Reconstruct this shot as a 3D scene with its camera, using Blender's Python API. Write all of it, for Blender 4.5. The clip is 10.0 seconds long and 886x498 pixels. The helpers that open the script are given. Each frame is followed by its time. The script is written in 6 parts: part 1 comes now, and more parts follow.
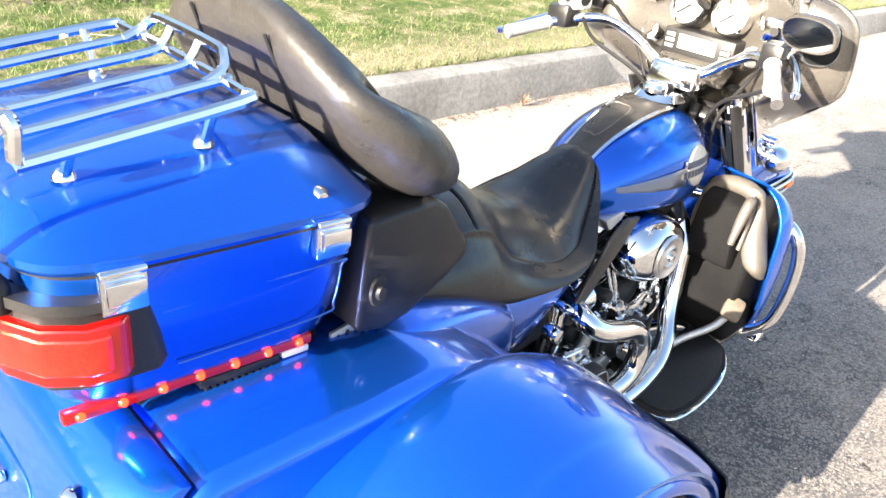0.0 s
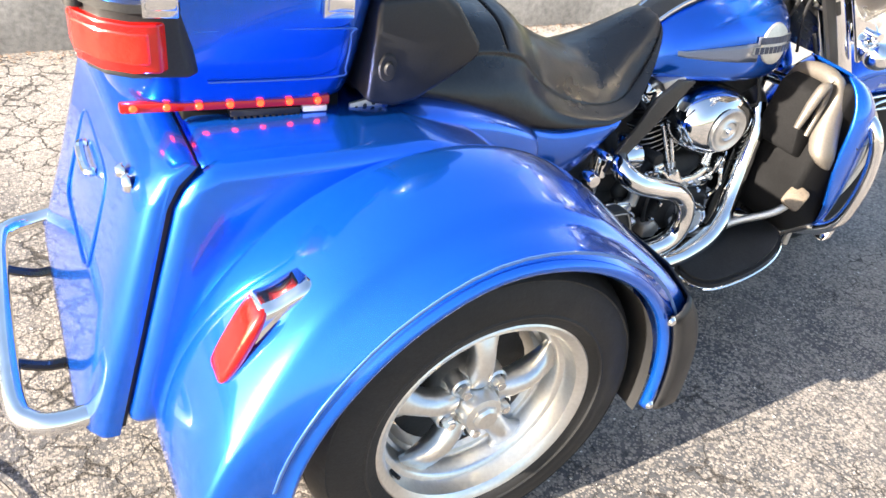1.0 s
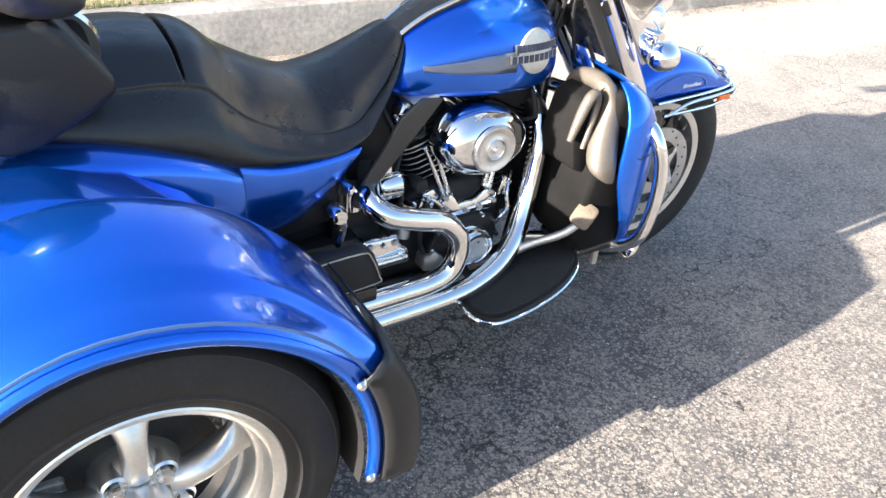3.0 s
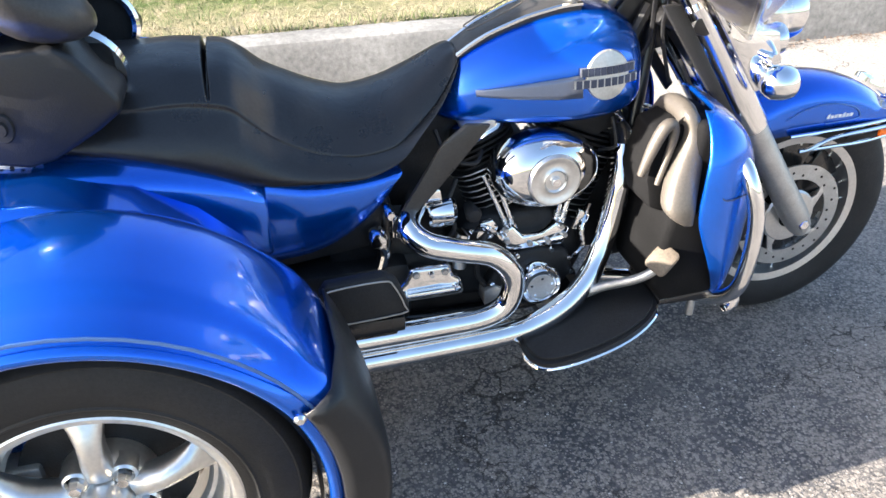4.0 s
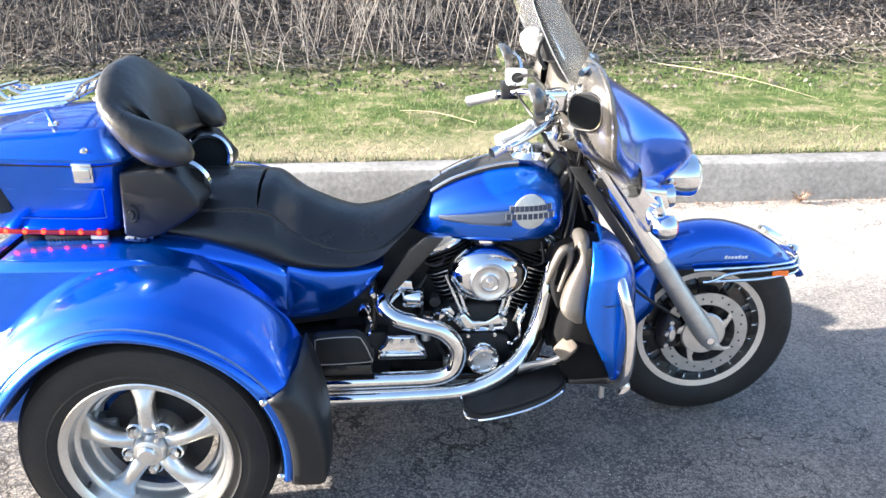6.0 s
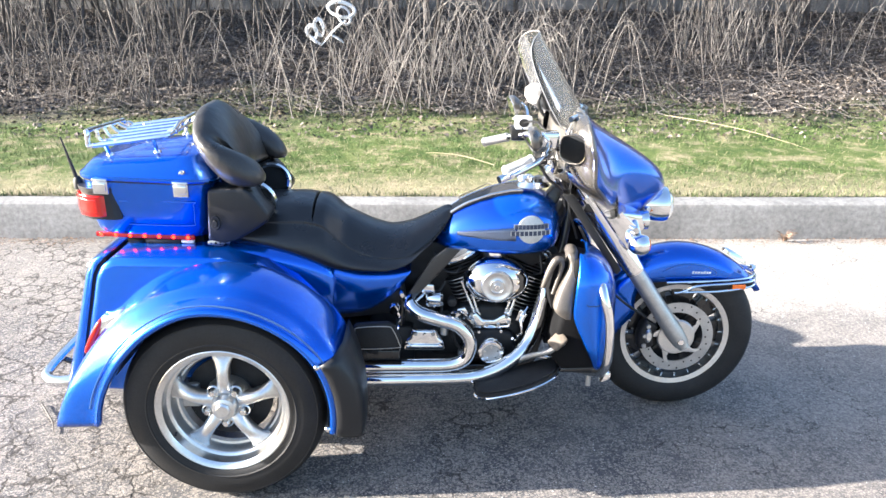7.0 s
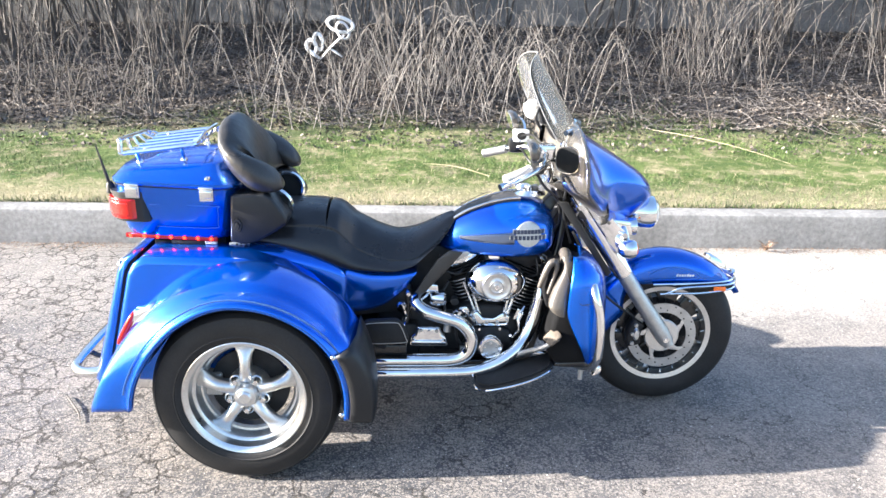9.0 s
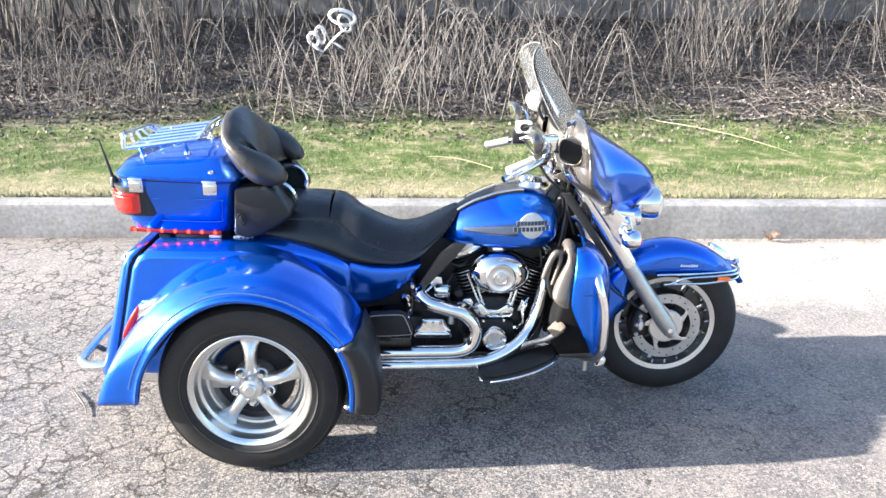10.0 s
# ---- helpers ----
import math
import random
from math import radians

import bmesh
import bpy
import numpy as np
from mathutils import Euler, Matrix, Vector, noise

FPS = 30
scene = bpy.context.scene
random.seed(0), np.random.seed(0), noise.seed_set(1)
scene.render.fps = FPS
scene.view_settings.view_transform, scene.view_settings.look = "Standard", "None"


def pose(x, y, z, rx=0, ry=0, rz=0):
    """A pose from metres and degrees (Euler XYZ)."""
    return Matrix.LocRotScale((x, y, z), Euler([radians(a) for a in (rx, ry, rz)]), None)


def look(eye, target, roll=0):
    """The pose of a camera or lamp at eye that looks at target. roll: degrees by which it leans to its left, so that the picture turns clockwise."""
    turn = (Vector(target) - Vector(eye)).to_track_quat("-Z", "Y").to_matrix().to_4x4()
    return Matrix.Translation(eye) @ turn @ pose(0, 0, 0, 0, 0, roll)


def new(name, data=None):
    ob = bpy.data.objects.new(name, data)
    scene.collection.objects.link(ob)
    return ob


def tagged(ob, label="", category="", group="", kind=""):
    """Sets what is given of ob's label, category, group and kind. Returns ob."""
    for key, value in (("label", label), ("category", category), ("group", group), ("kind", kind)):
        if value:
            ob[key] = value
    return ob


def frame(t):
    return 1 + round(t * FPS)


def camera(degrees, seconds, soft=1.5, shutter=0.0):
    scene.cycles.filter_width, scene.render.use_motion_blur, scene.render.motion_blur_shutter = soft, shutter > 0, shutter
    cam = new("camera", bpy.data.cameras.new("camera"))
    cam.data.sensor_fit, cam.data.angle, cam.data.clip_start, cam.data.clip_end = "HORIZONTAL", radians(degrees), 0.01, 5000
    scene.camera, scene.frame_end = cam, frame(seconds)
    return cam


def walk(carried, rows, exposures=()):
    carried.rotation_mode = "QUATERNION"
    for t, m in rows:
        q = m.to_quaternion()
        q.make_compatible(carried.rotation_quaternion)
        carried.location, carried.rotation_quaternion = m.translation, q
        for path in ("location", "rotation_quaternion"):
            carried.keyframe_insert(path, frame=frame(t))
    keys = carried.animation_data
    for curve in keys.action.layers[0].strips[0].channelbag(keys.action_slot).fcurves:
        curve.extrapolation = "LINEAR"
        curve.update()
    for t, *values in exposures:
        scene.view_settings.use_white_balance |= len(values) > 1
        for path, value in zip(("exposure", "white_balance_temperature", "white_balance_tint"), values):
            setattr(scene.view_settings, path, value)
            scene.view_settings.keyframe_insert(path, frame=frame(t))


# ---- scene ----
cam = camera(59.2, 10.0)
PATH = [
    (0, (-0.73, -1.026, 1.458), (0.548, 0.202, 0.53), 6.9),
    (0.5, (-0.691, -1.273, 1.413), (0.307, 0.138, 0.406), 6.8),
    (1, (-0.646, -1.462, 1.371), (0.231, -0.052, 0.256), 8.3),
    (1.5, (-0.656, -1.51, 1.307), (0.087, -0.124, 0.072), 4.8),
    (2, (-0.582, -1.556, 1.312), (0.213, -0.156, 0.125), 5.3),
    (2.5, (-0.374, -1.525, 1.306), (0.587, -0.189, 0.17), 6.2),
    (2.7, (-0.263, -1.5, 1.331), (0.78, -0.186, 0.243), 6.6),
    (3.8, (0.236, -1.621, 1.379), (0.726, -0.001, 0.314), 0.5),
    (4, (0.33, -1.612, 1.352), (0.744, 0.037, 0.299), -0.9),
    (4.5, (0.577, -1.574, 1.373), (0.882, 0.126, 0.365), -1.0),
    (5, (0.759, -1.765, 1.442), (0.878, 0.022, 0.551), 2.3),
    (5.5, (0.738, -2.031, 1.509), (0.705, -0.209, 0.685), -2.0),
    (6, (0.707, -2.35, 1.593), (0.779, -0.505, 0.824), -0.5),
    (6.2, (0.707, -2.472, 1.61), (0.73, -0.603, 0.896), 0.2),
    (7.3, (0.698, -3.042, 1.696), (0.713, -1.152, 1.041), 0.3),
    (7.5, (0.672, -3.103, 1.705), (0.707, -1.222, 1.025), 1.7),
    (8, (0.633, -3.157, 1.717), (0.613, -1.277, 1.036), 1.2),
    (8.5, (0.637, -3.149, 1.715), (0.673, -1.258, 1.065), 0.7),
    (9, (0.641, -3.151, 1.716), (0.687, -1.252, 1.09), 0.9),
    (9.5, (0.642, -3.146, 1.716), (0.693, -1.252, 1.077), 0.6),
    (10, (0.642, -3.154, 1.714), (0.678, -1.26, 1.07), 0.4),
]
walk(cam, [(t, look(eye, target, roll)) for t, eye, target, roll in PATH],
     exposures=[(0.0, 2.84, 6350, 10), (1.0, 2.80, 6350, 10), (1.8, 2.72, 6300, 10), (4.0, 2.72, 6000, 10), (10.0, 2.72, 5720, 10)])

# ---- light ----
SUN_EL, SUN_AZ = 17.4, -4.0          # the sun stands low behind the machine, over -x
world = bpy.data.worlds.new("sky_world")
scene.world = world
world.use_nodes = True
wn = world.node_tree.nodes
sky = wn.new("ShaderNodeTexSky")
sky.sky_type, sky.sun_disc = "NISHITA", False
sky.sun_elevation, sky.sun_rotation = radians(SUN_EL), radians(270 + SUN_AZ)
sky.air_density, sky.dust_density = 1.0, 2.6
world.node_tree.links.new(sky.outputs[0], wn["Background"].inputs[0])
wn["Background"].inputs[1].default_value = 0.076
sun = new("sun", bpy.data.lights.new("sun", "SUN"))
sun.data.energy, sun.data.angle, sun.data.color = 5.0, radians(0.5), (1.0, 0.875, 0.715)
ca, sa, ce, se = math.cos(radians(SUN_AZ)), math.sin(radians(SUN_AZ)), math.cos(radians(SUN_EL)), math.sin(radians(SUN_EL))
sun.matrix_world = look((-20 * ca * ce, 20 * sa * ce, 20 * se), (0, 0, 0))


# ---- materials ----
def mat(name, base, rough=0.5, metal=0.0, coat=0.0, grain=0.0, grain_scale=200.0, bump=0.0, bump_scale=200.0, stain=0.0, stain_scale=6.0,
        trans=0.0, emit=None, emit_power=0.0, spec=0.5, rough_var=0.0, bump_dist=0.002, ior=1.45):
    """A surface with fine grain, larger stains, uneven gloss and fine relief."""
    m = bpy.data.materials.new(name)
    m.use_nodes = True
    n, k = m.node_tree.nodes, m.node_tree.links
    p = n["Principled BSDF"]
    p.inputs["Roughness"].default_value, p.inputs["Metallic"].default_value = rough, metal
    p.inputs["Coat Weight"].default_value, p.inputs["Coat Roughness"].default_value = coat, 0.012
    p.inputs["Transmission Weight"].default_value, p.inputs["IOR"].default_value = trans, ior
    p.inputs["Specular IOR Level"].default_value = spec
    p.inputs["Base Color"].default_value = (*base, 1)
    if emit:
        p.inputs["Emission Color"].default_value, p.inputs["Emission Strength"].default_value = (*emit, 1), emit_power
    tc = n.new("ShaderNodeTexCoord")
    out = None
    for amount, size, detail in ((grain, grain_scale, 4), (stain, stain_scale, 6)):
        if amount:
            t = n.new("ShaderNodeTexNoise")
            t.inputs["Scale"].default_value, t.inputs["Detail"].default_value = size, detail
            k.new(tc.outputs["Object"], t.inputs["Vector"])
            r = n.new("ShaderNodeMapRange")
            r.inputs[1].default_value, r.inputs[2].default_value = 0.3, 0.7
            r.inputs[3].default_value, r.inputs[4].default_value = 1 - amount, 1 + amount
            k.new(t.outputs["Fac"], r.inputs[0])
            mix = n.new("ShaderNodeMix")
            mix.data_type, mix.blend_type = "RGBA", "MULTIPLY"
            mix.inputs[0].default_value = 1
            if out:
                k.new(out, mix.inputs[6])
            else:
                mix.inputs[6].default_value = (*base, 1)
            k.new(r.outputs[0], mix.inputs[7])
            out = mix.outputs[2]
    if out:
        k.new(out, p.inputs["Base Color"])
    if rough_var:
        t = n.new("ShaderNodeTexNoise")
        t.inputs["Scale"].default_value, t.inputs["Detail"].default_value = 9, 5
        k.new(tc.outputs["Object"], t.inputs["Vector"])
        r = n.new("ShaderNodeMapRange")
        r.inputs[1].default_value, r.inputs[2].default_value = 0.3, 0.7
        r.inputs[3].default_value, r.inputs[4].default_value = max(0, rough - rough_var), rough + rough_var
        k.new(t.outputs["Fac"], r.inputs[0])
        k.new(r.outputs[0], p.inputs["Roughness"])
    if bump:
        t = n.new("ShaderNodeTexNoise")
        t.inputs["Scale"].default_value, t.inputs["Detail"].default_value = bump_scale, 3
        k.new(tc.outputs["Object"], t.inputs["Vector"])
        b = n.new("ShaderNodeBump")
        b.inputs["Strength"].default_value, b.inputs["Distance"].default_value = bump, bump_dist
        k.new(t.outputs["Fac"], b.inputs["Height"])
        k.new(b.outputs[0], p.inputs["Normal"])
    return m


PAINT = mat("blue_paint", (0.008, 0.126, 0.69), 0.23, 0.82, coat=1.0, grain=0.25, grain_scale=900, stain=0.05, stain_scale=3)
CHROME = mat("chrome", (0.86, 0.86, 0.86), 0.06, 1.0, stain=0.08, stain_scale=14, rough_var=0.05)
POLISHED = mat("polished_aluminium", (0.74, 0.74, 0.73), 0.36, 1.0, grain=0.06, grain_scale=120, stain=0.08, rough_var=0.08)
CAST = mat("cast_aluminium", (0.52, 0.52, 0.51), 0.42, 0.85, grain=0.08, stain=0.12, stain_scale=20, bump=0.15, bump_scale=300)
RUBBER = mat("tyre_rubber", (0.011, 0.0112, 0.012), 0.62, grain=0.25, grain_scale=140, stain=0.35, stain_scale=7, bump=0.3, bump_scale=260, rough_var=0.1)
SADDLE = mat("black_saddle_leather", (0.0150, 0.0150, 0.0165), 0.32, spec=0.6, grain=0.2, grain_scale=220, stain=0.06, stain_scale=9, bump=0.42, bump_scale=13, rough_var=0.08, bump_dist=0.009)
LEATHER = mat("black_leather", (0.031, 0.029, 0.027), 0.36, spec=0.6, grain=0.2, grain_scale=220, stain=0.1, stain_scale=9, bump=0.4, bump_scale=20, rough_var=0.12, bump_dist=0.009)
VINYL = mat("black_vinyl", (0.012, 0.0125, 0.014), 0.38, grain=0.15, stain=0.2, bump=0.2, bump_scale=500, rough_var=0.08)
BLACK = mat("black_enamel", (0.012, 0.012, 0.013), 0.3, coat=0.4, stain=0.3, stain_scale=15, rough_var=0.1)
PLASTIC = mat("black_plastic", (0.014, 0.014, 0.015), 0.5, grain=0.2, stain=0.2, bump=0.1, bump_scale=300)
INNER = mat("dark_metallic_inner_fairing", (0.13, 0.12, 0.107), 0.30, 0.6, coat=0.7, grain=0.15, stain=0.15, rough_var=0.08)
PEWTER = mat("pewter_padding", (0.115, 0.102, 0.088), 0.40, 0.35, grain=0.1, stain=0.15, bump=0.2, bump_scale=350)
ENGINE = mat("black_engine_casting", (0.018, 0.018, 0.019), 0.5, 0.3, grain=0.2, stain=0.4, stain_scale=20, bump=0.4, bump_scale=350)
STRIPE = mat("silver_pinstripe", (0.075, 0.17, 0.44), 0.35, 0.5, coat=0.6, grain=0.1, grain_scale=600)
GREYFLASH = mat("grey_tank_flash", (0.16, 0.19, 0.27), 0.35, 0.6, coat=0.8, grain=0.1, grain_scale=600)
# a weak glow is put into the red lens and bar to brighten them
REDLENS = mat("red_lens", (0.26, 0.004, 0.003), 0.12, coat=0.8, stain=0.25, bump=0.3, bump_scale=90, emit=(1.0, 0.02, 0.008), emit_power=0.04)
REDBAR = mat("red_led_bar", (0.20, 0.004, 0.005), 0.18, coat=0.6, stain=0.3, emit=(1.0, 0.02, 0.01), emit_power=0.03)
LED = mat("glowing_led", (0.8, 0.02, 0.008), 0.2, emit=(1.0, 0.018, 0.003), emit_power=2.2)
AMBER = mat("amber_reflector", (0.85, 0.16, 0.01), 0.2, coat=0.6, stain=0.1, bump=0.3, bump_scale=200)
GLASS = mat("clear_glass", (0.95, 0.97, 0.97), 0.02, trans=1.0, ior=1.45, stain=0.02)
SCREEN = mat("pale_display", (0.55, 0.60, 0.50), 0.25, coat=0.5, stain=0.1)
WHITEDIAL = mat("silver_dial_face", (0.36, 0.355, 0.34), 0.35, 0.3, stain=0.12)
GRILLE = mat("speaker_grille_cloth", (0.010, 0.011, 0.012), 0.85, grain=0.4, grain_scale=500, bump=0.3, bump_scale=900, spec=0.2)
LAMPGLASS = mat("headlamp_glass", (0.80, 0.84, 0.86), 0.06, 0.6, coat=1.0, stain=0.1, bump=0.2, bump_scale=60)
PEDALPAD = mat("worn_tan_pad", (0.135, 0.108, 0.080), 0.65, grain=0.2, stain=0.25, bump=0.3, bump_scale=120)
BADGEMARK = mat("dark_badge_marks", (0.05, 0.06, 0.10), 0.4, 0.3, stain=0.2)
# the reflector is no lamp; its weak glow is added for brightness
REDCORE = mat("red_reflector_with_glow", (0.50, 0.010, 0.005), 0.15, coat=0.8, stain=0.3, stain_scale=30, bump=0.5, bump_scale=160, emit=(1.0, 0.03, 0.008), emit_power=0.07)
GRIP = mat("pale_grip_rubber", (0.30, 0.30, 0.30), 0.35, 0.3, stain=0.15, bump=0.2, bump_scale=200)
MATTBLACK = mat("matt_black_liner", (0.006, 0.006, 0.0065), 0.85, spec=0.15, grain=0.3, stain=0.4)
PALE = mat("pale_grey_vinyl", (0.42, 0.41, 0.39), 0.45, grain=0.1, stain=0.15, bump=0.2, bump_scale=150)
WHITE = mat("white_enamel", (0.75, 0.76, 0.78), 0.3, coat=0.3, stain=0.1)


def acrylic(name, tint, clear, ior=1.45):
    """Thin clear sheet: mostly seen through, with a gloss on it."""
    m = bpy.data.materials.new(name)
    m.use_nodes = True
    n, k = m.node_tree.nodes, m.node_tree.links
    n.remove(n["Principled BSDF"])
    a, b, c = n.new("ShaderNodeBsdfTransparent"), n.new("ShaderNodeBsdfGlossy"), n.new("ShaderNodeMixShader")
    d, e, f = n.new("ShaderNodeMixShader"), n.new("ShaderNodeMixShader"), n.new("ShaderNodeFresnel")
    d1, d2 = n.new("ShaderNodeBsdfDiffuse"), n.new("ShaderNodeBsdfTranslucent")
    t, r = n.new("ShaderNodeTexNoise"), n.new("ShaderNodeMapRange")
    t.inputs["Scale"].default_value = 6
    r.inputs[3].default_value, r.inputs[4].default_value = 1 - clear - 0.05, 1 - clear + 0.05
    a.inputs[0].default_value, b.inputs[0].default_value, b.inputs[1].default_value = (*tint, 1), (1, 1, 1, 1), 0.04
    d1.inputs[0].default_value = d2.inputs[0].default_value = (0.55, 0.55, 0.53, 1)
    k.new(d1.outputs[0], d.inputs[1]), k.new(d2.outputs[0], d.inputs[2])
    f.inputs[0].default_value = ior
    k.new(t.outputs["Fac"], r.inputs[0])
    k.new(r.outputs[0], e.inputs[0])
    k.new(a.outputs[0], e.inputs[1]), k.new(d.outputs[0], e.inputs[2])
    k.new(f.outputs[0], c.inputs[0]), k.new(e.outputs[0], c.inputs[1]), k.new(b.outputs[0], c.inputs[2])
    k.new(c.outputs[0], n["Material Output"].inputs[0])
    return m


ACRYLIC = acrylic("clear_acrylic", (0.98, 0.98, 0.97), 0.86, 1.16)
CLEAR = acrylic("thin_clear_acrylic", (0.99, 0.99, 0.99), 0.95, 1.08)


def ramp_mat(name, stops, scale, rough=0.9, bump=0.5, dist=0.01, detail=8.0, second=None, voronoi=None):
    """Ground surfaces: a colour ramp over noise, with a second scale of stains and grains."""
    m = bpy.data.materials.new(name)
    m.use_nodes = True
    n, k = m.node_tree.nodes, m.node_tree.links
    p = n["Principled BSDF"]
    p.inputs["Roughness"].default_value, p.inputs["Specular IOR Level"].default_value = rough, 0.3
    tc = n.new("ShaderNodeTexCoord")
    t = n.new("ShaderNodeTexNoise")
    t.inputs["Scale"].default_value, t.inputs["Detail"].default_value, t.inputs["Roughness"].default_value = scale, detail, 0.65
    k.new(tc.outputs["Object"], t.inputs["Vector"])
    c = n.new("ShaderNodeValToRGB")
    el = c.color_ramp.elements
    el[0].position, el[0].color = stops[0][0], (*stops[0][1], 1)
    el[1].position, el[1].color = stops[-1][0], (*stops[-1][1], 1)
    for at, col in stops[1:-1]:
        e = el.new(at)
        e.color = (*col, 1)
    k.new(t.outputs["Fac"], c.inputs[0])
    colour, height = c.outputs[0], t.outputs["Fac"]
    if voronoi:
        size, lo, hi = voronoi
        v = n.new("ShaderNodeTexVoronoi")
        v.inputs["Scale"].default_value = size
        k.new(tc.outputs["Object"], v.inputs["Vector"])
        r = n.new("ShaderNodeMapRange")
        r.inputs[3].default_value, r.inputs[4].default_value = lo, hi
        sep = n.new("ShaderNodeSeparateColor")
        k.new(v.outputs["Color"], sep.inputs[0])
        k.new(sep.outputs[0], r.inputs[0])
        mx = n.new("ShaderNodeMix")
        mx.data_type, mx.blend_type = "RGBA", "MULTIPLY"
        mx.inputs[0].default_value = 1
        k.new(colour, mx.inputs[6]), k.new(r.outputs[0], mx.inputs[7])
        colour = mx.outputs[2]
        ad = n.new("ShaderNodeMath")
        ad.operation = "SUBTRACT"
        k.new(height, ad.inputs[0]), k.new(v.outputs["Distance"], ad.inputs[1])
        height = ad.outputs[0]
    if second:
        size, lo, hi = second
        t2 = n.new("ShaderNodeTexNoise")
        t2.inputs["Scale"].default_value, t2.inputs["Detail"].default_value = size, 5
        k.new(tc.outputs["Object"], t2.inputs["Vector"])
        r2 = n.new("ShaderNodeMapRange")
        r2.inputs[1].default_value, r2.inputs[2].default_value = 0.3, 0.7
        r2.inputs[3].default_value, r2.inputs[4].default_value = lo, hi
        k.new(t2.outputs["Fac"], r2.inputs[0])
        mx = n.new("ShaderNodeMix")
        mx.data_type, mx.blend_type = "RGBA", "MULTIPLY"
        mx.inputs[0].default_value = 1
        k.new(colour, mx.inputs[6]), k.new(r2.outputs[0], mx.inputs[7])
        colour = mx.outputs[2]
    b = n.new("ShaderNodeBump")
    b.inputs["Strength"].default_value, b.inputs["Distance"].default_value = bump, dist
    k.new(height, b.inputs["Height"])
    k.new(b.outputs[0], p.inputs["Normal"])
    k.new(colour, p.inputs["Base Color"])
    return m


def asphalt_mat():
    """Worn asphalt: dark binder with pale stones showing, dust in patches, long cracks and a crazed stretch."""
    m = bpy.data.materials.new("weathered_asphalt")
    m.use_nodes = True
    n, k = m.node_tree.nodes, m.node_tree.links
    p, tc = n["Principled BSDF"], n.new("ShaderNodeTexCoord")
    p.inputs["Roughness"].default_value, p.inputs["Specular IOR Level"].default_value = 0.85, 0.3
    at = tc.outputs["Object"]

    def noise_tex(scale, detail=4.0, rough=0.6):
        t = n.new("ShaderNodeTexNoise")
        t.inputs["Scale"].default_value, t.inputs["Detail"].default_value, t.inputs["Roughness"].default_value = scale, detail, rough
        k.new(at, t.inputs["Vector"])
        return t.outputs["Fac"], t.outputs["Color"]

    def span(value, a, b, lo, hi):
        r = n.new("ShaderNodeMapRange")
        for q, v in zip((1, 2, 3, 4), (a, b, lo, hi)):
            r.inputs[q].default_value = v
        k.new(value, r.inputs[0])
        return r.outputs[0]

    def calc(op, a, b):
        c = n.new("ShaderNodeMath")
        c.operation = op
        for q, v in ((0, a), (1, b)):
            if isinstance(v, float):
                c.inputs[q].default_value = v
            else:
                k.new(v, c.inputs[q])
        return c.outputs[0]

    def blend(fac, a, b, how="MIX"):
        x = n.new("ShaderNodeMix")
        x.data_type, x.blend_type = "RGBA", how
        for q, v in ((0, fac), (6, a), (7, b)):
            if isinstance(v, float):
                x.inputs[q].default_value = v
            elif isinstance(v, tuple):
                x.inputs[q].default_value = (*v, 1)
            else:
                k.new(v, x.inputs[q])
        return x.outputs[2]

    def stones(scale):
        v = n.new("ShaderNodeTexVoronoi")
        v.inputs["Scale"].default_value = scale
        sep = n.new("ShaderNodeSeparateColor")
        k.new(at, v.inputs["Vector"]), k.new(v.outputs["Color"], sep.inputs[0])
        return v.outputs["Distance"], sep.outputs[0], sep.outputs[1]

    d1, r1, g1 = stones(85.0)
    d2, r2, g2 = stones(175.0)
    fine, _ = noise_tex(420.0, 3.0)
    worn, _ = noise_tex(1.6, 7.0, 0.62)
    blot, _ = noise_tex(6.5, 7.0, 0.72)
    # share of bare stone changes from place to place
    share = calc("ADD", span(worn, 0.35, 0.65, 0.36, 0.66), span(blot, 0.34, 0.66, -0.24, 0.26))
    show1 = calc("MULTIPLY", span(calc("SUBTRACT", share, r1), -0.04, 0.14, 0.0, 0.85), span(d1, 0.42, 0.68, 1.0, 0.0))
    show2 = calc("MULTIPLY", span(calc("SUBTRACT", share, r2), -0.04, 0.10, 0.0, 1.0), span(d2, 0.42, 0.70, 1.0, 0.0))
    show = calc("MAXIMUM", show1, show2)
    binder = blend(fine, (0.033, 0.035, 0.040), (0.096, 0.097, 0.103))
    stone = blend(g2, (0.185, 0.166, 0.146), (0.355, 0.318, 0.280))
    colour = blend(show, binder, stone)
    # small pits between the stones
    pit, _ = noise_tex(75.0, 4.0, 0.7)
    colour = blend(1.0, colour, span(pit, 0.34, 0.56, 0.60, 1.04), "MULTIPLY")
    # settled dust in patches, a paler strip along the gutter, paler towards the front
    dust, _ = noise_tex(2.3, 8.0, 0.68)
    xyz = n.new("ShaderNodeSeparateXYZ")
    k.new(at, xyz.inputs[0])
    gutter = calc("MULTIPLY", span(calc("ADD", xyz.outputs[1], calc("MULTIPLY", dust, 1.1)), 0.95, 1.75, 0.0, 0.92), span(xyz.outputs[0], -1.5, 1.6, 0.45, 1.0))
    front = span(calc("ADD", calc("MULTIPLY", worn, 1.6), xyz.outputs[0]), 1.8, 3.8, 0.0, 0.58)
